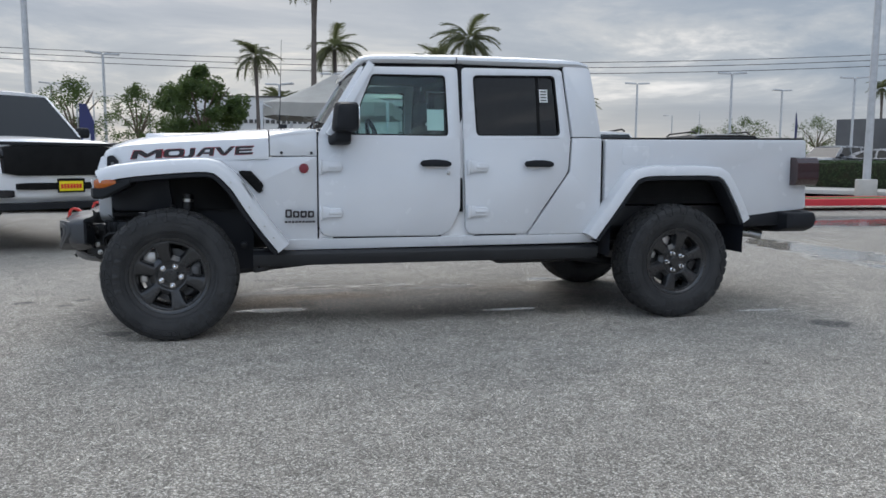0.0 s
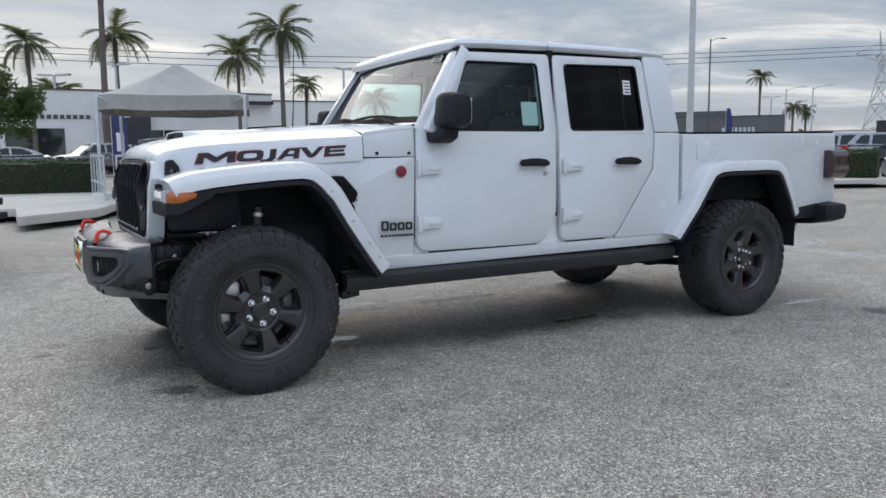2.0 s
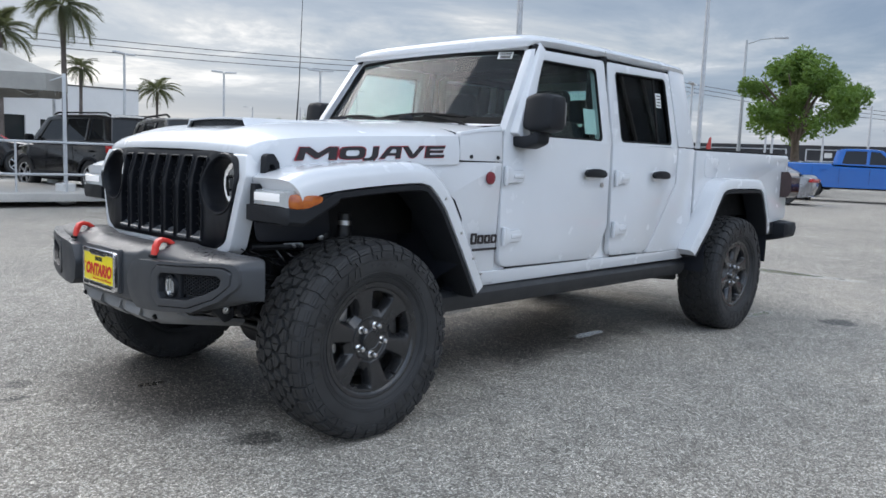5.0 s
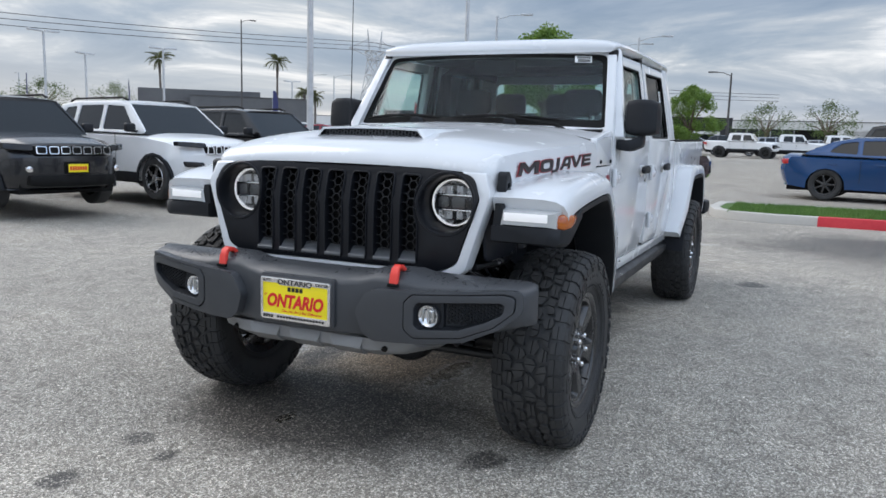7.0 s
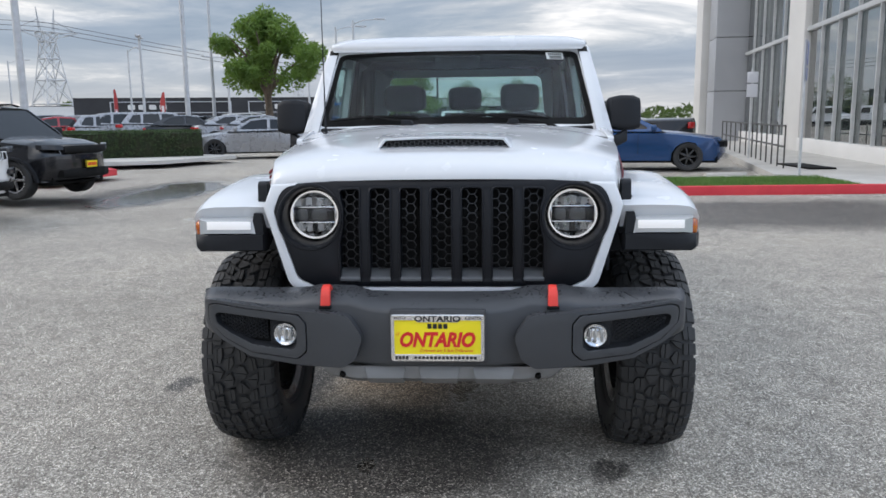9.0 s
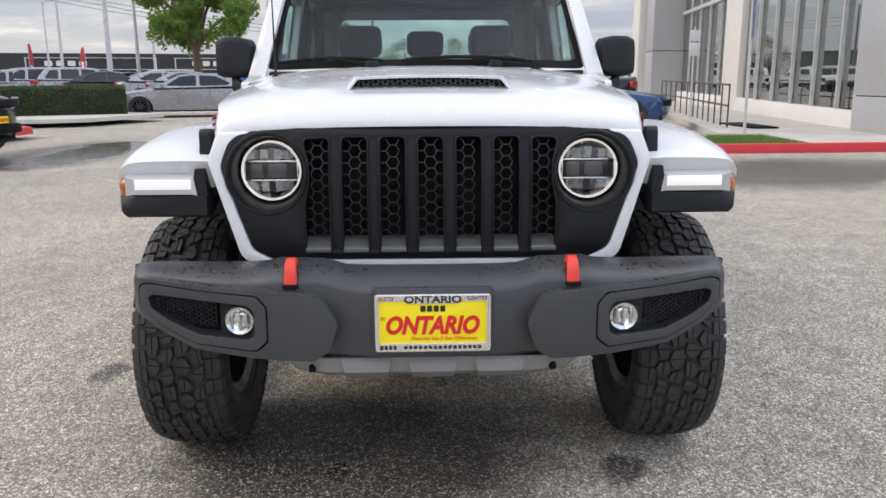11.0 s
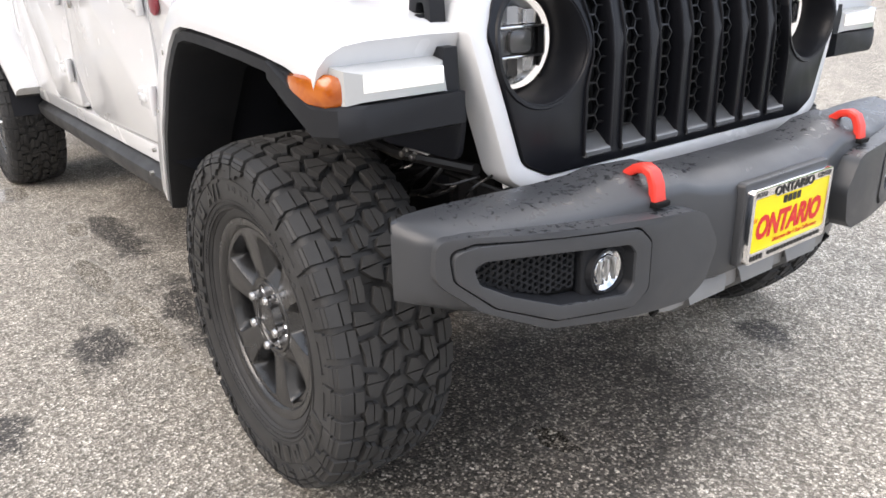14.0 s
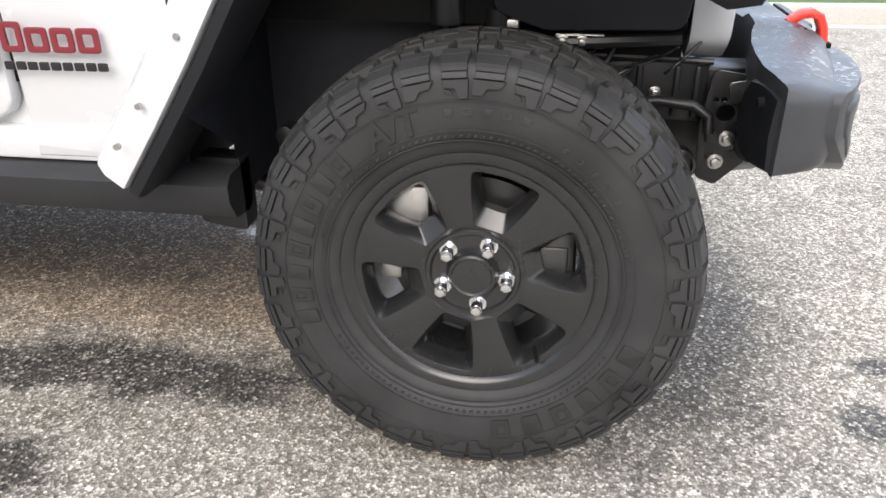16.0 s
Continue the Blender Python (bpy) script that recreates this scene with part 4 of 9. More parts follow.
    # maker's badge as plain marks, and a bar of small type under it
    jm = DECAL_DARK if s < 0 else DECAL_MAROON
    def mark(x0, x1, z0, z1, rr, hole=None):
        a, b = (x0, x1) if s < 0 else (0.705 + (0.905 - x1) * 1.07, 0.705 + (0.905 - x0) * 1.07)
        z0, z1 = (z0, z1) if s < 0 else (z0 + 0.013, z1 + 0.016)
        hs = [rounded([(a + hole, z0 + hole), (b - hole, z0 + hole), (b - hole, z1 - hole), (a + hole, z1 - hole)], rr * 0.6)] if hole else []
        return slab(rounded([(a, z0), (b, z0), (b, z1), (a, z1)], rr), hs, 0.004, lambda u, v, w: (u, s * (half(u, v) + 0.0045 - w), v), 0.001)
    for k, top in enumerate((0.806, 0.796, 0.796, 0.796)):
        part("badge_mark", mark(0.71 + 0.048 * k, 0.752 + 0.0478 * k, 0.752, top, 0.008, 0.0115), jm, truck, "maroon mark of the maker's badge" if s > 0 else "black mark of the maker's badge")
    for k in range(9):
        part("model_mark", mark(0.705 + 0.0222 * k, 0.723 + 0.0222 * k, 0.718, 0.731, 0.003), DECAL_DARK, truck)

# windscreen
def ws(u, v, w):
    """u: across, v: 0 at the base to 1 at the top, w: depth."""
    k = 1 - 0.123 * v
    return (0.945 + 0.285 * v + 0.05 * (u / 0.75) ** 2 * (1 - 0.3 * v) + w * 0.85, u * k, 1.362 + 0.443 * v - w * 0.5 - 0.012 * (u / 0.75) ** 2)


wf = slab(rounded([(-0.832, -0.11), (0.832, -0.11), (0.842, 1.0), (-0.842, 1.0)], [0.0, 0.0, 0.06, 0.06]), [rounded([(-0.750, -0.02), (0.750, -0.02), (0.755, 0.905), (-0.755, 0.905)], 0.06)], 0.05, None, 0.012)
bmesh.ops.subdivide_edges(wf, edges=[e for e in wf.edges if e.calc_length() > 0.5], cuts=5)
for v in wf.verts:
    v.co = ws(*v.co)
wframe = part("windscreen_frame", wf, WHITE, truck, "white windscreen frame")


def curved(outline, thick, lift, cuts=6):
    bm = bmesh.new()
    n = 12
    u0, u1 = min(p[0] for p in outline), max(p[0] for p in outline)
    v0, v1 = min(p[1] for p in outline), max(p[1] for p in outline)
    g = [[bm.verts.new(ws(u0 + (u1 - u0) * i / n, v0 + (v1 - v0) * j / 4, lift)) for j in range(5)] for i in range(n + 1)]
    for i in range(n):
        for j in range(4):
            bm.faces.new((g[i][j], g[i + 1][j], g[i + 1][j + 1], g[i][j + 1]))
    return bm


part("windscreen", curved([(-0.765, -0.04), (0.765, 0.92)], 0, 0.012), CLEAR_GLASS, wframe, "tinted windscreen").visible_shadow = False
band = slab(rounded([(-0.755, -0.03), (0.755, -0.03), (0.757, 0.91), (-0.757, 0.91)], 0.05), [rounded([(-0.722, 0.07), (0.722, 0.07), (0.725, 0.855), (-0.725, 0.855)], 0.06)], 0.003, None)
bmesh.ops.subdivide_edges(band, edges=[e for e in band.edges if e.calc_length() > 0.4], cuts=5)
for v in band.verts:
    v.co = ws(v.co.x, v.co.y, 0.009 + v.co.z)
part("windscreen_edge", band, MATTE_BLACK, wframe)
part("windscreen_sticker", slab([(-0.66, 0.79), (-0.555, 0.79), (-0.555, 0.875), (-0.66, 0.875)], [], 0.002, lambda u, v, w: ws(u, v, 0.004 + w)), WHITE_CARD, wframe, "white stock sticker")
stk = [slab([(-0.65 + 0.012 * k, 0.838), (-0.642 + 0.012 * k, 0.838), (-0.642 + 0.012 * k, 0.866), (-0.65 + 0.012 * k, 0.866)], [], 0.001, lambda u, v, w: ws(u, v, 0.002 + w)) for k in range(7)]
stk += [slab([(-0.65, z), (-0.575, z), (-0.575, z + 0.012), (-0.65, z + 0.012)], [], 0.001, lambda u, v, w: ws(u, v, 0.002 + w)) for z in (0.797, 0.815)]
part("sticker_print", merge(*stk), BLACK_INK, wframe)
for y0, y1 in ((0.12, -0.50), (0.70, 0.20)):
    bl = [ws(y0 + (y1 - y0) * k / 8, 0.035 + 0.035 * math.sin(k / 8 * math.pi), -0.012) for k in range(9)]
    blade = part("wiper", tube(bl, [0.006] + [0.009] * 7 + [0.006], 6), MATTE_BLACK, wframe, "black wiper")
    pv = ws(y1 - 0.06, -0.12, -0.02)
    part("wiper_arm", tube([pv, ws(y1 + 0.02, -0.04, -0.03), ws((y0 + y1) / 2, 0.055, -0.022)], [0.014, 0.011, 0.006], 6), MATTE_BLACK, blade)
for y in (0.24, -0.30):
    part("cowl_nozzle", slab(rounded([(-0.035, 0), (0.035, 0), (0.02, 0.026), (-0.02, 0.026)], 0.008), [], 0.05, lambda u, v, w: (0.70 + w, y + u, 1.35 + v), 0.006), BLACK_PLASTIC, truck)
part("antenna", merge(tube([(0.72, 0.66, 1.30), (0.74, 0.665, 1.55), (0.76, 0.67, 2.10)], [0.006, 0.003, 0.0018], 6), disc((0.72, 0.66, 1.305), (0, 0, 1), 0.016, 0.03, 12, 0.004)), BLACK_PLASTIC, truck, "thin black mast antenna")

# roof
ROOF = [(1.205, 0.700, 1.792, 1.806), (1.225, 0.712, 1.800, 1.828), (1.28, 0.724, 1.808, 1.844), (1.45, 0.735, 1.814, 1.858), (1.866, 0.740, 1.820, 1.868)]
ROOF2 = [(1.874, 0.740, 1.820, 1.868), (2.4, 0.742, 1.822, 1.868), (2.66, 0.742, 1.822, 1.864), (2.78, 0.740, 1.819, 1.852), (2.828, 0.735, 1.806, 1.826), (2.846, 0.725, 1.782, 1.796)]
for nm, tab, lb in (("front_roof_panel", ROOF, "white removable roof panel"), ("hardtop_roof", ROOF2, "white hardtop roof")):
    rg = []
    for x, hw, ze, zt in tab:
        ring = [(x, -hw + 0.005, ze - 0.035), (x, -hw - 0.008, ze - 0.015)]
        ring += [(x, k / 10 * hw, ze + (zt - ze) * (1 - abs(k / 10) ** 4) ** 0.5 if abs(k) < 10 else ze) for k in range(-10, 11)]
        ring += [(x, hw + 0.008, ze - 0.015), (x, hw - 0.005, ze - 0.035)]
        rg.append(ring)
    bm = loft(rg)
    part(nm, bm, WHITE, truck, lb, 60)
part("roof_seam", slab([(-0.735, 1.79)] + [(0.0735 * k, 1.815 + 0.046 * max(0.0, 1 - abs(k / 10) ** 4) ** 0.5) for k in range(-10, 11)] + [(0.735, 1.79)], [], 0.007, lambda u, v, w: (1.8665 + w, u, v)), MATTE_BLACK, truck)
# cab back with glass
cb = lambda u, v, w: (2.835 + (1.77 - v) * 0.19 - w, u, v)
part("cab_back", slab([(-0.76, 1.27), (0.76, 1.27), (0.715, 1.79), (-0.715, 1.79)], [rounded([(-0.62, 1.34), (0.62, 1.34), (0.58, 1.70), (-0.58, 1.70)], 0.05)], 0.04, cb, 0.008), WHITE, truck)
part("rear_window", slab([(-0.63, 1.33), (0.63, 1.33), (0.59, 1.71), (-0.59, 1.71)], [], 0.004, lambda u, v, w: cb(u, v, w + 0.02)), SIDE_GLASS, truck).visible_shadow = False
part("cab_lower_back", box((2.88, -0.78, 0.55), (2.93, 0.78, 1.29)), WHITE, truck)
# inside of the cab
part("cab_floor", box((0.75, -0.70, 0.50), (2.88, 0.70, 0.62)), CABIN, truck)
part("headliner", box((1.30, -0.68, 1.755), (2.76, 0.68, 1.785)), CABIN, truck)
for s in (-1, 1):
    part("door_card", slab(rounded([(0.96, 0.66), (2.70, 0.66), (2.70, 1.25), (0.96, 1.25)], 0.03), [], 0.02, lambda u, v, w: (u, s * (half(u, 1.0) - 0.055 - w), v)), CABIN, truck)
    for px in ((1.885, 1.30, 1.895, 1.78), (2.70, 1.30, 2.66, 1.78), (1.02, 1.30, 1.27, 1.76)):
        part("pillar_trim", tube([(px[0], s * 0.745, px[1] - 0.05), (px[2], s * 0.70, px[3])], 0.035, 8), CABIN, truck)
dash = loft([[(x, y, z) for x, z in ((0.93, 1.02), (0.93, 1.33), (1.05, 1.345), (1.20, 1.29), (1.24, 1.22), (1.20, 1.02))] for y in (-0.73, 0.73)])
part("dashboard", dash, CABIN, truck)
tor = [(1.36 - 0.09 * math.sin(a) * 0.5, -0.38 + 0.185 * math.cos(a), 1.235 + 0.175 * math.sin(a)) for a in [k * math.tau / 24 for k in range(24)]]
wheel_in = part("steering_wheel", tube(tor, 0.016, 8, True), CABIN, truck)
part("wheel_spokes", merge(box((1.335, -0.56, 1.215), (1.365, -0.20, 1.255), 0.008), disc((1.34, -0.38, 1.22), (1, 0, 0.3), 0.07, 0.05, 16, 0.01), tube([(1.32, -0.38, 1.22), (1.12, -0.38, 1.15)], 0.03, 8)), CABIN, wheel_in)
for x, ys, zs in ((1.68, (-0.38, 0.38), 0.0), (2.52, (-0.42, 0.0, 0.42), 0.02)):
    for y in ys:
        w = 0.25 if x < 2 else 0.20
        back = loft([[(x + a, y - w * k, z), (x + a, y + w * k, z), (x + a + d, y + w * k, z), (x + a + d, y - w * k, z)] for a, z, k, d in ((0.0, 0.86, 0.9, 0.14), (0.06, 1.1, 1.0, 0.13), (0.13, 1.36 + zs, 0.86, 0.10), (0.15, 1.41 + zs, 0.7, 0.08))])
        bmesh.ops.bevel(back, geom=back.edges[:], offset=0.03, segments=2, profile=0.5, affect="EDGES", clamp_overlap=True)
        seat = part("seat_back", back, SEAT, truck, "black cloth seat")
        hr = box((x + 0.14, y - 0.125, 1.43 + zs), (x + 0.24, y + 0.125, 1.60 + zs), 0.045, 3)
        part("head_restraint", merge(hr, tube([(x + 0.19, y - 0.05, 1.36 + zs), (x + 0.19, y - 0.05, 1.46 + zs)], 0.007, 6), tube([(x + 0.19, y + 0.05, 1.36 + zs), (x + 0.19, y + 0.05, 1.46 + zs)], 0.007, 6)), SEAT, seat)
        part("seat_cushion", box((x - 0.42, y - w, 0.80), (x + 0.10, y + w, 0.95), 0.05), SEAT, seat)
part("roll_bar", merge(*[tube([(1.92, q * 0.62, 1.2), (1.93, q * 0.62, 1.70), (1.95, q * 0.56, 1.74), (2.70, q * 0.56, 1.73)], 0.03, 8) for q in (-1, 1)], tube([(1.94, -0.58, 1.73), (1.94, 0.58, 1.73)], 0.03, 8)), CABIN, truck)
part("inner_mirror", box((1.25, -0.13, 1.66), (1.28, 0.13, 1.73), 0.012), CABIN, truck)
part("window_paper", slab([(1.66, 1.33), (1.775, 1.33), (1.775, 1.47), (1.66, 1.47)], [], 0.001, lambda u, v, w: (u, -(half(u, v) - 0.024 - w), v)), WHITE_CARD, truck, "white paper in the window")
part("window_sticker", slab([(2.465, 1.535), (2.525, 1.535), (2.525, 1.625), (2.465, 1.625)], [], 0.001, lambda u, v, w: (u, -(half(u, v) - 0.0135 - w), v)), WHITE_CARD, truck, "white sticker on the window")
part("window_sticker_print", merge(*[slab([(2.474, 1.545 + 0.02 * k), (2.516, 1.545 + 0.02 * k), (2.516, 1.553 + 0.02 * k), (2.474, 1.553 + 0.02 * k)], [], 0.001, lambda u, v, w: (u, -(half(u, v) - 0.0115 - w), v)) for k in range(4)]), BLACK_INK, truck)

# bed box, tailgate, rear bumper
part("bed_floor", box((2.97, -0.76, 0.82), (4.58, 0.76, 0.86)), MATTE_BLACK, truck)
part("bed_front", box((2.972, -0.77, 0.86), (3.01, 0.77, 1.285)), WHITE, truck)
part("tailgate", slab(rounded([(-0.71, 0.80), (0.71, 0.80), (0.71, 1.30), (-0.71, 1.30)], 0.02), [], 0.06, lambda u, v, w: (4.625 - w, u, v), 0.015), WHITE, truck, "white tailgate")
for s in (-1, 1):
    part("bed_inner", box((3.0, s * 0.735 - 0.02, 0.86), (4.57, s * 0.735 + 0.02, 1.28)), MATTE_BLACK, truck)
RB = []
for y, x0, x1, za, zb in ((-0.93, 4.44, 4.62, 0.655, 0.735), (-0.915, 4.40, 4.655, 0.635, 0.75), (-0.80, 4.38, 4.69, 0.60, 0.76), (-0.5, 4.42, 4.72, 0.58, 0.76), (0, 4.42, 4.73, 0.58, 0.745), (0.5, 4.42, 4.72, 0.58, 0.76), (0.80, 4.38, 4.69, 0.60, 0.76), (0.915, 4.40, 4.655, 0.635, 0.75), (0.93, 4.44, 4.62, 0.655, 0.735)):
    RB.append([(x, y, z) for x, z in rounded([(x0, za), (x1 - 0.03, za), (x1, (za + zb) / 2), (x1 - 0.02, zb), (x0, zb)], 0.02)])
part("rear_bumper", loft(RB), BLACK_PLASTIC, truck, "black rear bumper")
for s in (-1, 1):
    part("bed_skirt", slab(rounded([(4.06, 0.72), (4.42, 0.765), (4.42, 0.655), (4.09, 0.645)], 0.01), [], 0.05, lambda u, v, w: (u, s * (0.83 - w), v), 0.006), BLACK_PLASTIC, truck)
part("exhaust_tip", tube([(4.05, -0.55, 0.585), (4.28, -0.62, 0.58), (4.36, -0.68, 0.56)], 0.035, 12), STEEL, truck)

# front bumper: y, front, bottom, top edge of the face, deck
BUMP = [(0.0, -0.700, 0.522, 0.733, 0.762), (0.185, -0.700, 0.522, 0.734, 0.763), (0.25, -0.699, 0.522, 0.740, 0.766), (0.31, -0.697, 0.524, 0.758, 0.784), (0.44, -0.690, 0.526, 0.756, 0.786), (0.475, -0.682, 0.532, 0.748, 0.775),
        (0.55, -0.672, 0.540, 0.744, 0.768), (0.65, -0.652, 0.555, 0.744, 0.766), (0.75, -0.624, 0.582, 0.745, 0.766), (0.82, -0.598, 0.602, 0.746, 0.767), (0.85, -0.575, 0.610, 0.745, 0.766), (0.868, -0.548, 0.612, 0.742, 0.764), (0.880, -0.505, 0.610, 0.738, 0.761), (0.882, -0.462, 0.606, 0.734, 0.757)]


def bx_front(y):
    return lerp_table(abs(y), [(b[0], b[1]) for b in BUMP])[0]


rg = []
for sgn in (-1, 1):
    tab = BUMP[::-1] if sgn < 0 else BUMP[1:]
    for y, xf, zb, zt, ztop in tab:
        back = lerp_table(y, [(0.0, -0.535), (0.40, -0.535), (0.50, -0.503), (0.62, -0.488), (0.73, -0.478), (0.85, -0.484), (0.90, -0.494)])[0]
        xf += 0.020 * max(0.0, min(1.0, (y - 0.20) / 0.06)) * max(0.0, min(1.0, (0.86 - y) / 0.14))
        rg.append([(min(x, back), sgn * y, z) for x, z in ((back, zb + 0.01), (xf + 0.07, zb), (xf + 0.025, zb + 0.004), (xf + 0.006, zb + 0.018), (xf, zb + 0.04), (xf, zt - 0.018), (xf + 0.004, zt - 0.006), (xf + 0.014, zt + 0.003), (xf + 0.055, ztop - 0.005), (xf + 0.085, ztop), (back, ztop), (back, ztop - 0.02))])
bumper = part("front_bumper", loft(rg), BUMPER_STEEL, truck, "grey-black steel front bumper with red tow hooks", 35)
for s in (-1, 1):
    proud = lambda u: 0.026 - 0.012 * max(0.0, min(1.0, (u - 0.66) / 0.18))
    fx = lambda u, v, w: (bx_front(u) - proud(u) + w + max(0.0, abs(v - 0.645) - 0.05) * 0.10, s * u, v)
    # proud wing that carries the fog lamp
    ring_out = [(0.452, 0.688), (0.480, 0.718), (0.80, 0.738), (0.838, 0.728), (0.834, 0.672), (0.77, 0.616), (0.66, 0.572), (0.486, 0.557), (0.452, 0.588)]
    bezel = [(0.644 + (u - 0.644) * 0.978, 0.648 + (v - 0.648) * 0.95) for u, v in ring_out]
    wing = [(0.258, 0.64), (0.305, 0.712), (0.345, 0.722), (0.80, 0.748), (0.852, 0.746), (0.856, 0.668), (0.79, 0.612), (0.67, 0.558), (0.50, 0.538), (0.33, 0.530), (0.285, 0.56)]
    wb = slab(rounded(wing, 0.042, 6), [rounded(ring_out, 0.024, 5)], 0.085, None, 0.016, 4)
    bmesh.ops.subdivide_edges(wb, edges=[e for e in wb.edges if abs(e.verts[0].co.x - e.verts[1].co.x) > 0.09], cuts=3)
    for v in wb.verts:
        v.co = fx(*v.co)
    part("bumper_wing", wb, BUMPER_STEEL, bumper, "proud bumper wing round the fog lamp")
    ring_in = [(0.490, 0.672), (0.506, 0.690), (0.785, 0.706), (0.805, 0.696), (0.795, 0.664), (0.74, 0.634), (0.652, 0.602), (0.508, 0.591), (0.490, 0.606)]
    part("fog_bezel", slab(rounded(bezel, 0.024, 5), [rounded(ring_in, 0.02, 5)], 0.035, lambda u, v, w: (bx_front(u) - proud(u) - 0.003 + w, s * u, v), 0.007, 3), BUMPER_STEEL, bumper)
    # sloping walls of the lamp's recess
    ring_deep = [(0.640 + (u - 0.640) * 0.93, 0.646 + (v - 0.646) * 0.84) for u, v in ring_in]
    part("recess_wall", loft([[(bx_front(u) - proud(u) + 0.003, s * u, v) for u, v in rounded(ring_in, 0.02, 5)], [(bx_front(u) + 0.010, s * u, v) for u, v in rounded(ring_deep, 0.018, 5)]], True, False), BLACK_PLASTIC, bumper)
    # pod inside of the mesh: fog lamp carrier
    part("fog_pod", slab(rounded([(0.484, 0.676), (0.50, 0.697), (0.578, 0.702), (0.592, 0.69), (0.592, 0.60), (0.58, 0.588), (0.505, 0.583), (0.484, 0.60)], 0.02, 4), [[(0.537 + 0.043 * math.cos(k * math.tau / 24), 0.640 + 0.043 * math.sin(k * math.tau / 24)) for k in range(24)]], 0.02, lambda u, v, w: (bx_front(u) - 0.006 + w, s * u, v), 0.005), BLACK_PLASTIC, bumper)
    part("fog_recess", slab(rounded([(0.475, 0.685), (0.495, 0.705), (0.79, 0.722), (0.822, 0.71), (0.805, 0.655), (0.74, 0.615), (0.65, 0.582), (0.50, 0.574), (0.475, 0.59)], 0.02), [], 0.003, lambda u, v, w: (bx_front(u) + 0.013 + w, s * u, v)), MATTE_BLACK, bumper)
    part("fog_mesh", hex_mesh(0.600, 0.785, 0.620, 0.697, 0.0075, 0.0036, lambda u, v, w: (bx_front(u) + 0.002 + w, s * u, v + (0.0 if v > 0.60 + max(0, u - 0.63) * 0.35 else 0.012)), 0.008), BLACK_PLASTIC, bumper)
    fo = Matrix.Translation((bx_front(0.535) - 0.006, s * 0.537, 0.640)) @ Matrix.Rotation(radians(-90), 4, "Z")
    fog = part("fog_lamp", moved(lathe([(0.050, 0.016), (0.046, -0.004), (0.041, -0.006), (0.038, 0.004)], 32), fo), BLACK_PLASTIC, bumper, "round fog lamp")
    part("fog_lens", moved(lathe([(0.039, -0.004), (0.025, -0.010), (0.0, -0.012)], 24), fo), LAMP_GLASS, fog).visible_shadow = False
    part("fog_reflector", moved(lathe([(0.039, 0.0), (0.030, 0.004), (0.028, 0.0015), (0.02, 0.008), (0.017, 0.005), (0.0, 0.0095)], 24), fo), CHROME, fog)
    part("fog_bulb", merge(*[box((bx_front(0.535) - 0.010, s * 0.537 + k * 0.012 - 0.003, 0.640 - 0.022), (bx_front(0.535) - 0.001, s * 0.537 + k * 0.012 + 0.003, 0.640 + 0.022), 0.002) for k in (-1.6, 0, 1.6)]), ALU, fog)
    # tow hook
    hp = [(-0.598, 0.780), (-0.620, 0.796), (-0.641, 0.800), (-0.657, 0.793), (-0.667, 0.772), (-0.672, 0.738)]
    hrings = []
    for k, (hx, hz) in enumerate(hp):
        p, q = Vector(hp[max(0, k - 1)]), Vector(hp[min(5, k + 1)])
        n = Vector(((p - q).y, (q - p).x)).normalized() * 0.009
        w = 0.0125 + 0.0010 * k
        hrings.append([(hx + n.x * b, s * 0.392 + w * a, hz + n.y * b) for a, b in ((-1, -0.6), (-0.8, -1), (0.8, -1), (1, -0.6), (1, 0.6), (0.8, 1), (-0.8, 1), (-1, 0.6))])
    hk = loft(hrings)
    part("tow_hook", hk, RED_HOOK, bumper, "red tow hook")
    part("hook_slot", box((-0.688, s * 0.392 - 0.021, 0.731), (-0.655, s * 0.392 + 0.021, 0.7425), 0.003), MATTE_BLACK, bumper)
    # black plastic liner that closes the bumper's end from behind
    part("bumper_liner", loft([[(-0.486 + dx - (y - 0.68) * 0.035, s * y, z0 + q) for dx, q in ((0.0, 0.0), (0.012, 0.008), (0.016, (z1 - z0) / 2), (0.012, z1 - z0 - 0.008), (0.0, z1 - z0))] for y, z0, z1 in ((0.66, 0.60, 0.70), (0.70, 0.585, 0.735), (0.76, 0.590, 0.745), (0.83, 0.604, 0.748), (0.868, 0.612, 0.744))], True), BLACK_PLASTIC, bumper, "black plastic liner of the bumper's end")
    part("liner_clip", disc((-0.476, s * 0.80, 0.715), (1, 0, 0), 0.010, 0.02, 12, 0.003), MATTE_BLACK, bumper)
# plate
pm = lambda u, v, w: (-0.716 + w, u, v)
plate = part("front_plate", slab(rounded([(-0.155, 0.565), (0.155, 0.565), (0.155, 0.722), (-0.155, 0.722)], 0.008), [], 0.012, lambda u, v, w: (-0.728 + w, u, v), 0.002), YELLOW, bumper, "yellow dealer plate in a chrome frame")
part("plate_mount", slab(rounded([(-0.165, 0.555), (0.165, 0.555), (0.165, 0.738), (-0.165, 0.738)], 0.01), [], 0.02, pm, 0.004), BUMPER_STEEL, bumper)
part("plate_frame", slab(rounded([(-0.158, 0.562), (0.158, 0.562), (0.158, 0.725), (-0.158, 0.725)], 0.01), [rounded([(-0.147, 0.586), (0.147, 0.586), (0.147, 0.705), (0.075, 0.705), (0.07, 0.698), (-0.07, 0.698), (-0.075, 0.705), (-0.147, 0.705)], 0.006)], 0.017, lambda u, v, w: (-0.732 + w, u, v), 0.002), CHROME, plate, "chrome frame")


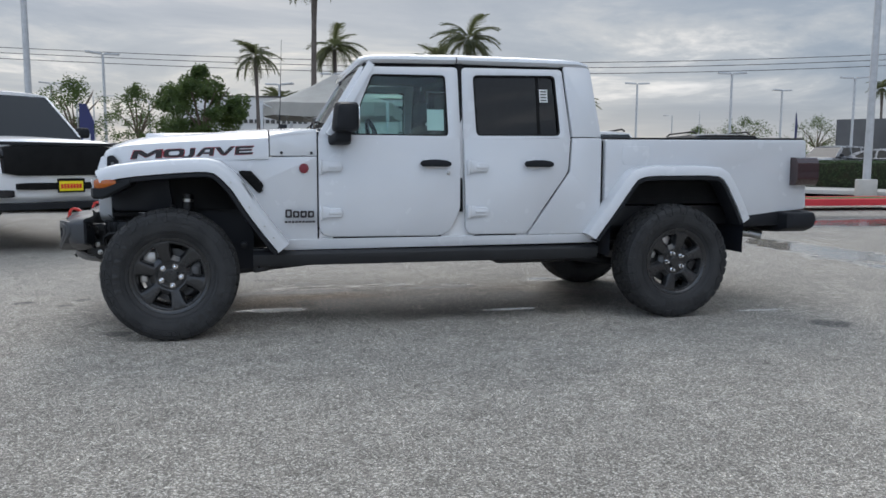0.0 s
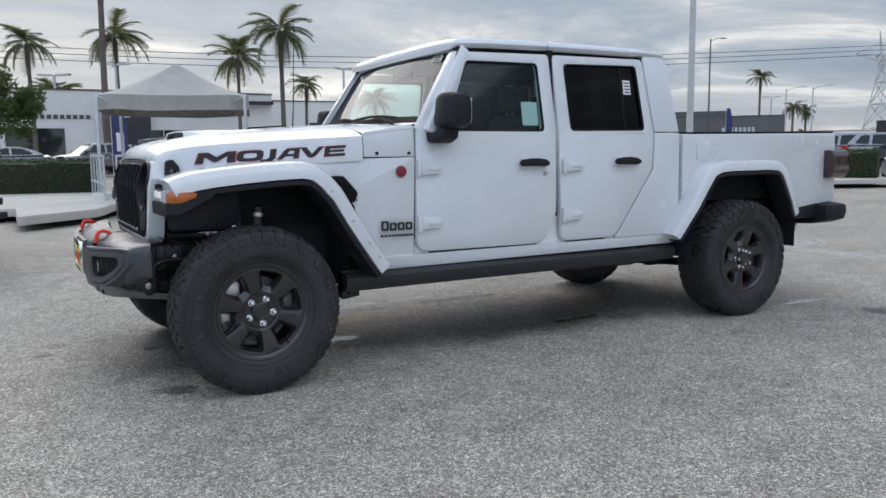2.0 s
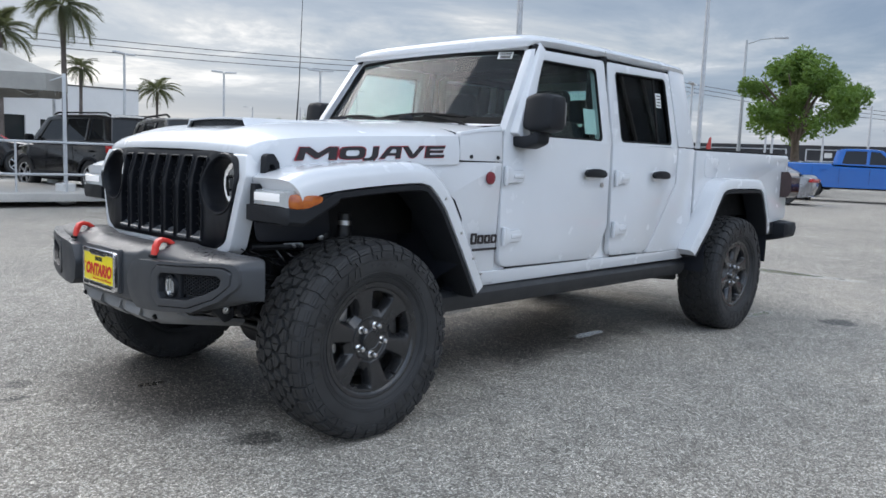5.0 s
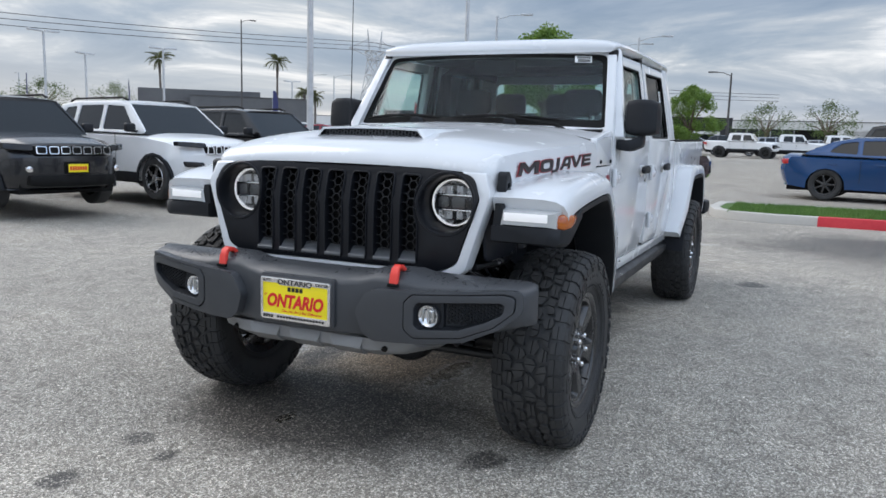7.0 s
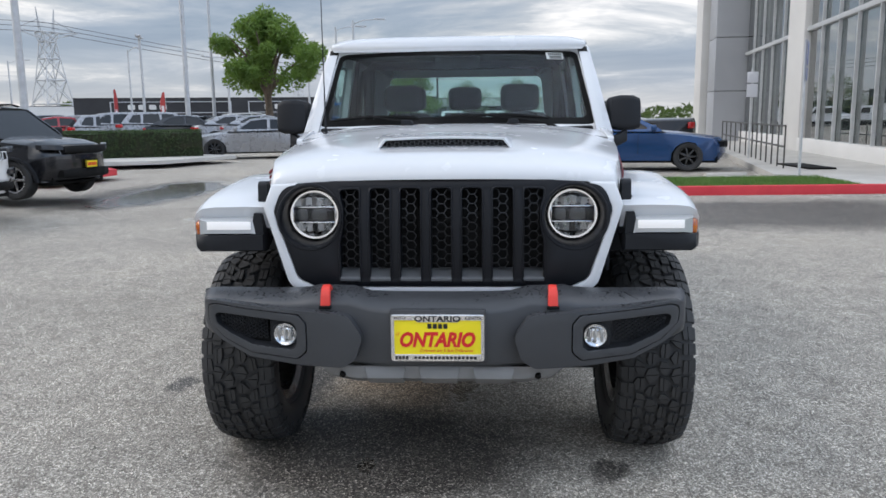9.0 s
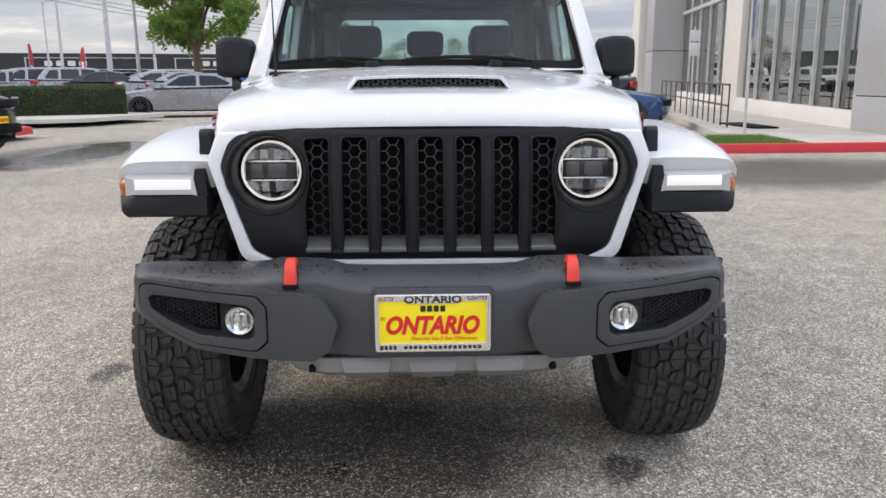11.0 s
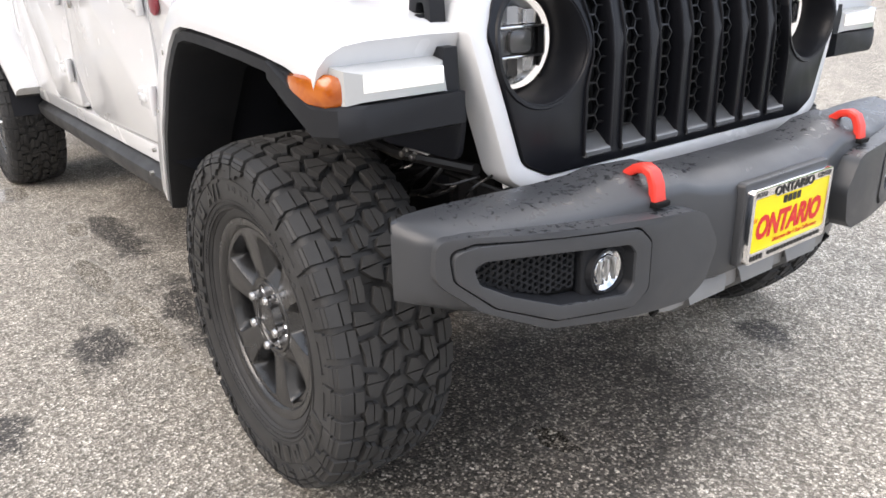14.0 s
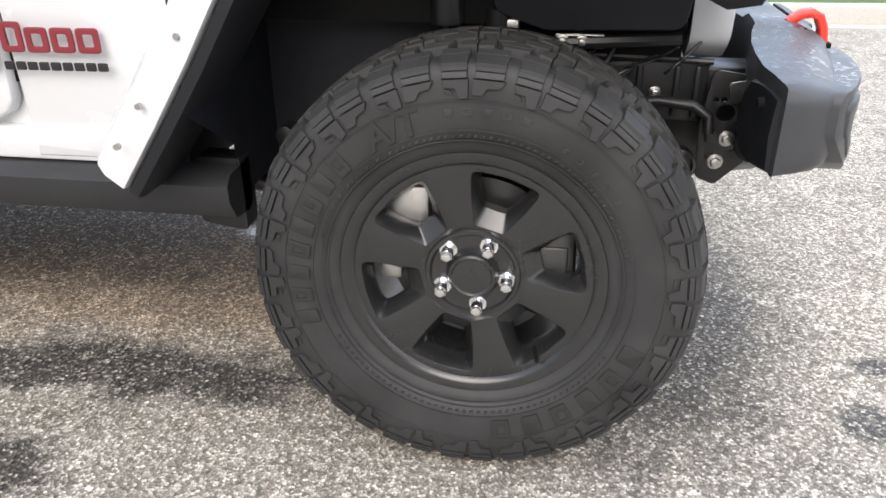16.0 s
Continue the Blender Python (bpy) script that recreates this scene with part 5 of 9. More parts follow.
def plate_text(body, y0, y1, z0, z1, mat, bold=0.0, shear=0.0, lift=0.0005):
    bm = fit_box(text_mesh(body, 0.05, 0.0006, bold, shear), y0, y1, z0, z1)
    for v in bm.verts:
        v.co = (-0.7285 - lift - (0.0006 if v.co.z > 0 else 0), -v.co.x, v.co.y)
    part("plate_lettering", bm, mat, plate)


plate_text("ONTARIO", -0.078, 0.078, 0.700, 0.721, BLACK_INK, 0.0012, 0, 0.0042)
plate_text("ONTARIO", -0.128, 0.128, 0.610, 0.664, RED_INK, 0.0022, 0.25)
plate_text("AUTO", -0.149, -0.108, 0.708, 0.719, BLACK_INK, 0.0003, 0, 0.0042)
plate_text("CENTER", 0.094, 0.150, 0.708, 0.719, BLACK_INK, 0.0003, 0, 0.0042)
plate_text("OF", -0.142, -0.128, 0.652, 0.661, RED_INK, 0, 0.2)
plate_text("Discover the 5 Star Difference", -0.06, 0.12, 0.594, 0.604, RED_INK, 0, 0.2)


def plate_bar(y0, y1, z0, z1, lift=0.001):
    return slab(rounded([(-y0, z0), (-y1, z0), (-y1, z1), (-y0, z1)], 0.003), [], 0.001, lambda u, v, w: (-0.7285 - lift + w, u, v))


part("plate_mark", merge(*[plate_bar(-0.034 + 0.018 * k, -0.020 + 0.018 * k, 0.675, 0.692) for k in range(4)], *[plate_bar(-0.145 + 0.012 * k, -0.136 + 0.012 * k, 0.568, 0.580, 0.005) for k in range(4)],
                          *[plate_bar(-0.08 + 0.0135 * k, -0.07 + 0.0135 * k, 0.570, 0.579, 0.005) for k in range(16)]), BLACK_INK, plate)["kind"] = "stuff"
# skid plate
sk = loft([[(x, y, z) for x, z in ((-0.66 + c, 0.52), (-0.655 + c, 0.475 + d), (-0.60 + c, 0.445 + d), (-0.30, 0.40 + d), (-0.30, 0.415 + d), (-0.60 + c, 0.46 + d), (-0.64 + c, 0.485 + d), (-0.645 + c, 0.52))] for y, c, d in ((-0.44, 0.05, 0.035), (-0.40, 0.02, 0.012), (-0.30, 0.0, 0.0), (0.30, 0.0, 0.0), (0.40, 0.02, 0.012), (0.44, 0.05, 0.035))])
skid = part("skid_plate", sk, SKID, truck, "silver steel skid plate")
for k in (-1, 0, 1):
    part("skid_rib", loft([[(x, k * 0.19 + dy, z) for dy in (-w, w)] + [(x + 0.01, k * 0.19 + dy, z + 0.012) for dy in (w, -w)] for x, z, w in ((-0.668, 0.508, 0.07), (-0.672, 0.48, 0.062), (-0.63, 0.448, 0.062), (-0.55, 0.44, 0.05))]), SKID, skid)
for s in (-1, 1):
    part("skid_hole", disc((-0.645, s * 0.345, 0.487), (1, 0, 0.6), 0.011, 0.02, 12), MATTE_BLACK, skid)

# ---- wheels
TYRE_R = 0.4135


SIDE_WALL = [(0.226, 0.098), (0.240, 0.112), (0.252, 0.122), (0.262, 0.1235), (0.266, 0.130), (0.29, 0.1385), (0.32, 0.1425), (0.35, 0.1425), (0.375, 0.1385), (0.390, 0.132), (0.397, 0.120), (0.398, 0.0)]


def wall_at(r):
    return lerp_table(r, SIDE_WALL)[0]


def from_lists(verts, faces):
    me = bpy.data.meshes.new("tread")
    me.from_pydata(verts, [], faces)
    bm = bmesh.new()
    bm.from_mesh(me)
    bpy.data.meshes.remove(me)
    return bm


def tread():
    """Centre rows of interlocking split blocks and the shoulder lugs."""
    rng = random.Random(11)
    verts, faces = [], []

    def crown(r, h):
        return r - 0.004 * (h / 0.09) ** 2 - 0.010 * max(0.0, (abs(h) - 0.092) / 0.05) ** 1.6

    def block(pts, r0, r1, taper=0.004):
        """pts: (s, h) outline; s along the tread, h across it; walls lean in by taper."""
        cs, ch = sum(p[0] for p in pts) / len(pts), sum(p[1] for p in pts) / len(pts)
        base, n = len(verts), len(pts)
        for r, d in ((r0, 0.0), (r1 - 0.0015, taper * 0.7), (r1, taper * 1.1)):
            for q, h in pts:
                l = max(1e-6, math.hypot(q - cs, h - ch))
                k = max(0.3, 1 - d / l)
                q2, h2 = cs + (q - cs) * k, ch + (h - ch) * k
                rr, a = crown(r, h2), q2 / TYRE_R
                verts.append((rr * math.cos(a), h2, rr * math.sin(a)))
        faces.append([base + 2 * n + i for i in range(n)])
        for lv in (0, n):
            for i in range(n):
                j = (i + 1) % n
                faces.append([base + lv + i, base + lv + j, base + lv + n + j, base + lv + n + i])

    N = 40
    P = math.tau * TYRE_R / N
    # honeycomb corners, shaken; blocks are the cells drawn in
    shake = {}

    def corner(i, j, s0, h0):
        key = (i % (2 * N), j)
        if key not in shake:
            shake[key] = (rng.uniform(-0.008, 0.008), rng.uniform(-0.007, 0.007))
        d = shake[key]
        return (s0 + d[0], h0 + d[1])
    HS = 0.0475
    for j in range(4):
        hc = (j - 1.5) * HS
        for k in range(N):
            sc_ = (k + 0.5 * (j % 2)) * P
            i0 = 2 * k + (j % 2)
            pts = [corner(i0 - 1, 2 * j, sc_ - P / 2, hc - HS / 3), corner(i0, 2 * j, sc_, hc - HS * 0.62 if j else hc - HS * 0.5), corner(i0 + 1, 2 * j, sc_ + P / 2, hc - HS / 3),
                   corner(i0 + 1, 2 * j + 1, sc_ + P / 2, hc + HS / 3), corner(i0, 2 * j + 1, sc_, hc + HS * 0.62 if j < 3 else hc + HS * 0.5), corner(i0 - 1, 2 * j + 1, sc_ - P / 2, hc + HS / 3)]
            cs, ch = sum(p[0] for p in pts) / 6, sum(p[1] for p in pts) / 6
            ins = []
            for q, h in pts:
                l = math.hypot(q - cs, h - ch)
                f = 1 - 0.0086 / l
                ins.append((cs + (q - cs) * f, ch + (h - ch) * f))
            # sipe through the block
            g = 0.0009
            if (k + j) % 2:
                m1 = ((ins[0][0] + ins[5][0]) / 2, (ins[0][1] + ins[5][1]) / 2)
                m2 = ((ins[2][0] + ins[3][0]) / 2, (ins[2][1] + ins[3][1]) / 2)
                block([(x, h - g) for x, h in (m1, ins[0], ins[1], ins[2], m2)], 0.397, TYRE_R + 0.002, 0.0016)
                block([(x, h + g) for x, h in (m2, ins[3], ins[4], ins[5], m1)], 0.397, TYRE_R + 0.002, 0.0016)
            else:
                block([(x - g, h) for x, h in (ins[4], ins[5], ins[0], ins[1])], 0.397, TYRE_R + 0.002, 0.0016)
                block([(x + g, h) for x, h in (ins[1], ins[2], ins[3], ins[4])], 0.397, TYRE_R + 0.002, 0.0016)
    for sg in (-1, 1):
        for k in range(N):
            t = k * P + (0.5 * P if sg > 0 else 0.1 * P)
            w = P * (0.80 if k % 2 else 0.70) + rng.uniform(-0.002, 0.002)
            e = rng.uniform(-0.003, 0.003)
            hm = 0.112
            g = 0.0009
            block([(t, sg * (0.092 + e)), (t + w, sg * (0.092 - e)), (t + w + 0.002, sg * (hm - g)), (t - 0.002, sg * (hm - g))], 0.394, TYRE_R, 0.0016)
            block([(t - 0.002, sg * (hm + g)), (t + w + 0.002, sg * (hm + g)), (t + w, sg * 0.1385), (t, sg * 0.1385)], 0.392, TYRE_R, 0.0016)
    return from_lists(verts, faces)


def side_lugs(sg):
    """Stepped biters on one sidewall."""
    rng = random.Random(5)
    verts, faces = [], []

    def plate(pts, lift, lean=0.0016):
        cq, cr = sum(p[0] for p in pts) / len(pts), sum(p[1] for p in pts) / len(pts)
        base, n = len(verts), len(pts)
        for d, k in ((-0.004, 0.0), (lift - 0.0008, lean * 0.5), (lift, lean)):
            for q, r in pts:
                l = max(1e-6, math.hypot(q - cq, r - cr))
                f = 1 - k / l
                q2, r2 = cq + (q - cq) * f, cr + (r - cr) * f
                a = q2 / TYRE_R
                verts.append((r2 * math.cos(a), sg * (wall_at(r2) + d), r2 * math.sin(a)))
        faces.append([base + 2 * n + i for i in range(n)])
        for lv in (0, n):
            for i in range(n):
                j = (i + 1) % n
                faces.append([base + lv + i, base + lv + j, base + lv + n + j, base + lv + n + i])
    N = 40
    P = math.tau * TYRE_R / N
    for k in range(N):
        t = k * P + (0.5 * P if sg > 0 else 0.1 * P)
        w = P * (0.80 if k % 2 else 0.70)
        # side faces of the shoulder lug, cut by two sipes
        for ra, rb in ((0.3955, 0.4045), (0.3845, 0.394), (0.374, 0.383)):
            plate([(t, ra), (t + w, ra), (t + w, rb), (t, rb)], 0.0085 if ra < 0.39 else 0.0095, 0.0014)
        # stepped plates under it
        u = w * (0.45 + 0.1 * rng.random())
        if k % 2:
            plate([(t - 0.004, 0.3715), (t + w + 0.004, 0.3715), (t + w + 0.006, 0.347), (t + u + 0.012, 0.345), (t + u, 0.357), (t + 0.004, 0.360)], 0.0066)
        else:
            plate([(t - 0.002, 0.3715), (t + w + 0.002, 0.3715), (t + w - 0.002, 0.360), (t + u, 0.358), (t + u - 0.010, 0.338), (t - 0.002, 0.342)], 0.0066)
            plate([(t + u + 0.006, 0.354), (t + w, 0.356), (t + w - 0.002, 0.349), (t + u + 0.002, 0.347)], 0.0028)
    return from_lists(verts, faces)


def arc_bars(r, a0, a1, n, w, h, y, skip=()):
    """Raised marks along an arc of the sidewall."""
    bms = []
    for k in range(n):
        if k in skip:
            continue
        a = radians(a0 + (a1 - a0) * k / max(1, n - 1))
        b = slab(rounded([(-w / 2, -h / 2), (w / 2, -h / 2), (w / 2 + 0.003, h / 2), (-w / 2 + 0.003, h / 2)], 0.003), [rounded([(-w / 5, -h / 5), (w / 5, -h / 5), (w / 5, h / 4), (-w / 5, h / 4)], 0.002)] if k % 2 else [], 0.003, None, 0.001)
        for v in b.verts:
            u, q, d = v.co
            ang = a - u / r
            v.co = ((r + q) * math.cos(ang), y + d, (r + q) * math.sin(ang))
        bms.append(b)
    return merge(*bms)


def make_wheel():
    """Outer face towards -y, axle at the origin."""
    prof = [(r, -h) for r, h in SIDE_WALL] + [(r, h) for r, h in SIDE_WALL[-2::-1]]
    tyre = link_mesh("wheel", lathe(prof, 80), RUBBER)
    part("tread", tread(), RUBBER, tyre, "blocky off-road tread", 28)
    for sg in (-1, 1):
        part("side_lug", side_lugs(sg), RUBBER, tyre, "stepped lugs of the tyre shoulder", 28)
    part("sidewall_mark", arc_bars(0.312, 196, 136, 8, 0.028, 0.040, -0.1445), RUBBER_DARK, tyre)
    part("sidewall_mark", arc_bars(0.314, -22, -78, 6, 0.036, 0.042, -0.1445), RUBBER_DARK, tyre)
    part("sidewall_mark", merge(arc_bars(0.318, 97, 74, 5, 0.016, 0.014, -0.1435), arc_bars(0.30, 60, 36, 5, 0.010, 0.012, -0.1425)), RUBBER, tyre)
    part("sidewall_mark", arc_bars(0.278, -28, -152, 44, 0.007, 0.005, -0.1365), RUBBER, tyre)
    part("sidewall_mark", arc_bars(0.276, 166, 14, 60, 0.006, 0.005, -0.136), RUBBER, tyre)
    for ob_ in tyre.children:
        if ob_.name.startswith("sidewall_mark"):
            tagged(ob_, "rows of raised marks on the tyre wall", kind="stuff")
    at = text_mesh("A/T", 0.062, 0.0012, 0.0016, 0.15)
    for v in at.verts:
        a = radians(115) - v.co.x / 0.312
        v.co = ((0.312 + v.co.y) * math.cos(a), -0.1440 - v.co.z, (0.312 + v.co.y) * math.sin(a))
    part("sidewall_type", at, RUBBER_DARK, tyre)
    for r in (0.262, 0.268, 0.287, 0.337):
        part("bead_ridge", lathe([(r - 0.0015, -wall_at(r) + 0.001), (r - 0.001, -wall_at(r) - 0.0022), (r + 0.001, -wall_at(r) - 0.0022), (r + 0.0015, -wall_at(r) + 0.001)], 72), RUBBER, tyre)
    # rim face with six windows, their walls sloping in
    def window(pts, radii, a):
        return rounded([(r * math.cos(a) - t * math.sin(a), r * math.sin(a) + t * math.cos(a)) for r, t in pts], radii, 4)
    W_OUT = [(0.096, -0.027), (0.096, 0.027), (0.145, 0.047), (0.197, 0.064), (0.2035, 0.0), (0.197, -0.064), (0.145, -0.047)]
    W_IN = [(0.126, -0.020), (0.126, 0.020), (0.155, 0.036), (0.190, 0.050), (0.195, 0.0), (0.190, -0.050), (0.155, -0.036)]
    radii = [0.008, 0.008, 0.004, 0.014, 0.10, 0.014, 0.004]
    holes = [window(W_OUT, radii, radians(13 + 60 * k)) for k in range(6)]
    n = 72
    circ = [(0.218 * math.cos(i * math.tau / n), 0.218 * math.sin(i * math.tau / n)) for i in range(n)]

    def dish(u, v, w):
        r = math.hypot(u, v)
        d = lerp_table(r, [(0.0, -0.080), (0.075, -0.082), (0.10, -0.094), (0.16, -0.101), (0.205, -0.105), (0.22, -0.107)])[0]
        return (u, d + w, v)
    face = slab(circ, holes, 0.012, None, 0.0022, 2)
    bmesh.ops.subdivide_edges(face, edges=[e for e in face.edges if e.calc_length() > 0.05], cuts=2)
    bmesh.ops.triangulate(face, faces=[f for f in face.faces if len(f.verts) > 4])
    for v in face.verts:
        v.co = dish(*v.co)
    rim = part("rim", face, RIM_BLACK, tyre, "satin black six-spoke rim", 30)
    part("rim_lip", lathe([(0.212, -0.098), (0.218, -0.109), (0.228, -0.116), (0.241, -0.1165), (0.244, -0.112), (0.241, -0.106), (0.230, -0.100), (0.214, -0.086), (0.206, -0.04), (0.206, 0.10), (0.240, 0.115)], 72), RIM_BLACK, rim)
    for k in range(6):
        a = radians(13 + 60 * k)
        o = window(W_OUT, radii, a)
        i_ = window(W_IN, radii, a)
        part("spoke_chamfer", loft([[dish(u, v, 0.0015) for u, v in o], [dish(u, v, 0.024) for u, v in i_], [dish(u, v, 0.05) for u, v in i_]], True, False), RIM_BLACK, rim, "", 50)
    hub = lathe([(0.090, -0.086), (0.086, -0.0925), (0.080, -0.0925), (0.076, -0.087), (0.05, -0.086), (0.047, -0.094), (0.043, -0.103), (0.038, -0.105), (0.035, -0.102), (0.0, -0.1035)], 40)
    part("hub_cap", hub, RIM_BLACK, rim, "black centre cap")
    for k in range(5):
        a = radians(63 - 72 * k)
        c = Vector((0.0635 * math.cos(a), -0.098, 0.0635 * math.sin(a)))
        nut = merge(disc(c, (0, 1, 0), 0.0125, 0.036, 6, 0.003), disc(c + Vector((0, -0.016, 0)), (0, 1, 0), 0.0095, 0.012, 12, 0.004), disc(c + Vector((0, 0.014, 0)), (0, 1, 0), 0.0165, 0.008, 14))
        part("lug_nut", nut, CHROME, rim, "chrome lug nut")
    part("valve", merge(tube([(0.12, -0.075, -0.155), (0.125, -0.115, -0.162)], 0.004, 8)), MATTE_BLACK, rim)
    part("brake_disc", merge(disc((0, -0.012, 0), (0, 1, 0), 0.165, 0.024, 36), disc((0, -0.03, 0), (0, 1, 0), 0.09, 0.04, 24)), DARK_STEEL, rim)
    part("brake_caliper", merge(box((0.085, -0.058, -0.09), (0.185, 0.04, 0.09), 0.02), box((0.09, -0.062, -0.05), (0.17, -0.05, 0.05), 0.006)), DARK_STEEL, rim)
    part("knuckle", merge(box((-0.165, -0.05, 0.075), (-0.085, 0.0, 0.15), 0.012), box((-0.185, -0.05, -0.045), (-0.14, 0.0, 0.01), 0.01), tube([(-0.12, -0.03, 0.08), (-0.16, -0.03, -0.02)], 0.014, 8)), ALU, rim, "bare cast brake bracket")
    return tyre


wheel = make_wheel()
tagged(wheel, "off-road tyre on a satin black rim")
wheel.parent = truck
wheel.matrix_basis = pose(0, -0.815, 0.408)
for x, y, rz, ry in ((3.482, -0.815, 0, 25), (0.0, 0.815, 180, 0), (3.482, 0.815, 180, 40)):
    w = copy_thing(wheel, pose(x, y, 0.408, 0, 0, rz) @ pose(0, 0, 0, 0, ry, 0))
    w.parent = truck

# ---- wheel wells and running gear
def lathe_y(c, sgn, profile):
    """Turned part with its axis across the truck, its outer face away from the middle."""
    return moved(lathe([(r, -h * sgn * -1) for r, h in profile], 24), Matrix.Translation(c) @ Matrix.Scale(sgn, 4, (0, 1, 0)))


for s in (-1, 1):
    for cx, r0, xa, xb in ((0.06, 0.56, -0.36, 0.505), (3.485, 0.56, 2.95, 4.02)):
        pts = []
        for k in range(13):
            a = math.pi * ((0.70 if xa < 0 else 1.02) - (0.72 if xa < 0 else 1.04) * k / 12)
            pts.append((max(xa, min(xb, cx + 0.62 * math.cos(a))), min(1.035 if xa < 0 else 1.03, 0.50 + 0.62 * math.sin(a))))
        rg = [[(x, s * (y if z > 0.66 or xa > 0 else min(y, 0.74)), z) for x, z in pts] for y in (0.50, 0.72, 0.925)]
        part("wheel_well", loft(rg, closed=False), WELL_BLACK, truck, "black wheel well liner")
        part("well_wall", slab([(xa, 1.03), (xb, 1.03), (xb, 0.38), (xb - 0.25, 0.42), (xa + 0.15, 0.60)], [], 0.02, lambda u, v, w: (u, s * (0.50 - w), v)), WELL_BLACK, truck)
    part("mud_shield", box((0.605, s * 0.60 - 0.18, 0.50), (0.625, s * 0.60 + 0.14, 0.66), 0.004), WELL_BLACK, truck)
    part("frame_rail", box((-0.42, s * 0.40 - 0.045, 0.52), (4.35, s * 0.40 + 0.045, 0.64), 0.01), CHASSIS, truck)
    # front corner details behind the bumper
    part("frame_horn", box((-0.56, s * 0.42 - 0.05, 0.50), (-0.30, s * 0.42 + 0.05, 0.70), 0.01), CHASSIS, truck)
    def ring_hole(x, z, r):
        return [(x + r * math.cos(k * math.tau / 12), z + r * math.sin(k * math.tau / 12)) for k in range(12)]
    crash_plate = part("bumper_bracket", slab(rounded([(-0.535, 0.70), (-0.435, 0.715), (-0.42, 0.60), (-0.425, 0.49), (-0.465, 0.475), (-0.52, 0.53)], 0.015), [ring_hole(-0.468, 0.628, 0.019), ring_hole(-0.447, 0.655, 0.006), ring_hole(-0.462, 0.656, 0.006), ring_hole(-0.50, 0.60, 0.008), ring_hole(-0.49, 0.555, 0.007), ring_hole(-0.445, 0.54, 0.008), ring_hole(-0.505, 0.65, 0.007)], 0.008, lambda u, v, w: (u, s * (0.562 - w), v), 0.0015), CHASSIS, truck, "black drilled bumper bracket")
    for bx, bz in ((-0.476, 0.577), (-0.460, 0.527)):
        part("bracket_bolt", merge(disc((bx, s * 0.566, bz), (0, 1, 0), 0.0165, 0.006, 18, 0.002), disc((bx, s * 0.573, bz), (0, 1, 0), 0.011, 0.014, 6, 0.002)), STEEL, crash_plate)
    part("pressed_tab", slab(rounded([(-0.520, 0.700), (-0.462, 0.694), (-0.470, 0.655), (-0.498, 0.645)], 0.006), [], 0.006, lambda u, v, w: (u, s * (0.575 + (u + 0.49) * 0.4 - w), v), 0.001), STEEL, crash_plate)
    part("hose_lug", merge(box((-0.457, s * 0.585 - 0.006, 0.574), (-0.430, s * 0.585 + 0.006, 0.598), 0.004), tube([(-0.437, s * 0.585, 0.592), (-0.432, s * 0.58, 0.625), (-0.40, s * 0.575, 0.645), (-0.33, s * 0.57, 0.652), (-0.24, s * 0.57, 0.64)], 0.011, 10)), CHASSIS, truck, "black hose with a metal end")
    # radiator support: ribbed black panel with a bright upper edge
    part("radiator_panel", merge(box((-0.43, s * 0.52 - 0.01, 0.60), (-0.20, s * 0.52 + 0.01, 0.722), 0.004), *[box((x, s * 0.535 - 0.012, 0.61), (x + 0.012, s * 0.535 + 0.006, 0.715), 0.003) for x in (-0.415, -0.375, -0.30, -0.235)], tube([(-0.435, s * 0.535, 0.724), (-0.20, s * 0.535, 0.732)], 0.006, 8)), CHASSIS, truck)
    for bx, by, bz in ((-0.326, 0.545, 0.662), (-0.135, 0.60, 0.772), (-0.172, 0.60, 0.770)):
        part("frame_bolt", merge(disc((bx, s * by, bz), (0, 1, 0), 0.0125, 0.006, 16, 0.002), disc((bx, s * (by + 0.008), bz), (0, 1, 0), 0.008, 0.014, 6, 0.002)), STEEL, truck)
    part("bolt_plate", box((-0.215, s * 0.592 - 0.004, 0.756), (-0.120, s * 0.592 + 0.004, 0.784), 0.003), ALU, truck)
    part("splash_shield", slab(rounded([(-0.385, 0.99), (-0.02, 1.0), (0.0, 0.83), (-0.10, 0.795), (-0.36, 0.80)], 0.03), [], 0.012, lambda u, v, w: (u, s * (0.62 + (0.99 - v) * 0.05 - w), v), 0.004), WELL_BLACK, truck, "black plastic splash shield")
    part("shock_absorber", merge(tube([(0.07, s * 0.56, 0.42), (0.09, s * 0.545, 0.74)], 0.035, 14), tube([(0.09, s * 0.545, 0.74), (0.11, s * 0.535, 0.98)], 0.026, 12)), CHASSIS, truck)
    part("shock_reservoir", merge(tube([(0.09, s * 0.60, 0.80), (0.095, s * 0.597, 0.90)], 0.034, 14), tube([(-0.01, s * 0.60, 0.79), (-0.01, s * 0.60, 0.83)], 0.024, 12)), CHASSIS, truck)
    part("shock_label", tube([(0.0925, s * 0.599, 0.85), (0.094, s * 0.598, 0.87)], 0.0348, 14), STEEL, truck)
    coil = [(-0.03 + 0.062 * math.cos(a), s * 0.50 + 0.062 * math.sin(a), 0.50 + 0.32 * a / (math.tau * 5)) for a in [k * math.tau / 12 for k in range(61)]]
    part("coil_spring", tube(coil, 0.008, 6), CHASSIS, truck)
    part("inner_brace", tube([(-0.36, s * 0.58, 0.775), (-0.10, s * 0.60, 0.765), (0.08, s * 0.56, 0.76)], 0.013, 8), CHASSIS, truck)
    part("hose_clip", box((-0.05, s * 0.605 - 0.010, 0.790), (-0.01, s * 0.605 + 0.010, 0.812), 0.004), ALU, truck)
    rnd_w = random.Random(31)
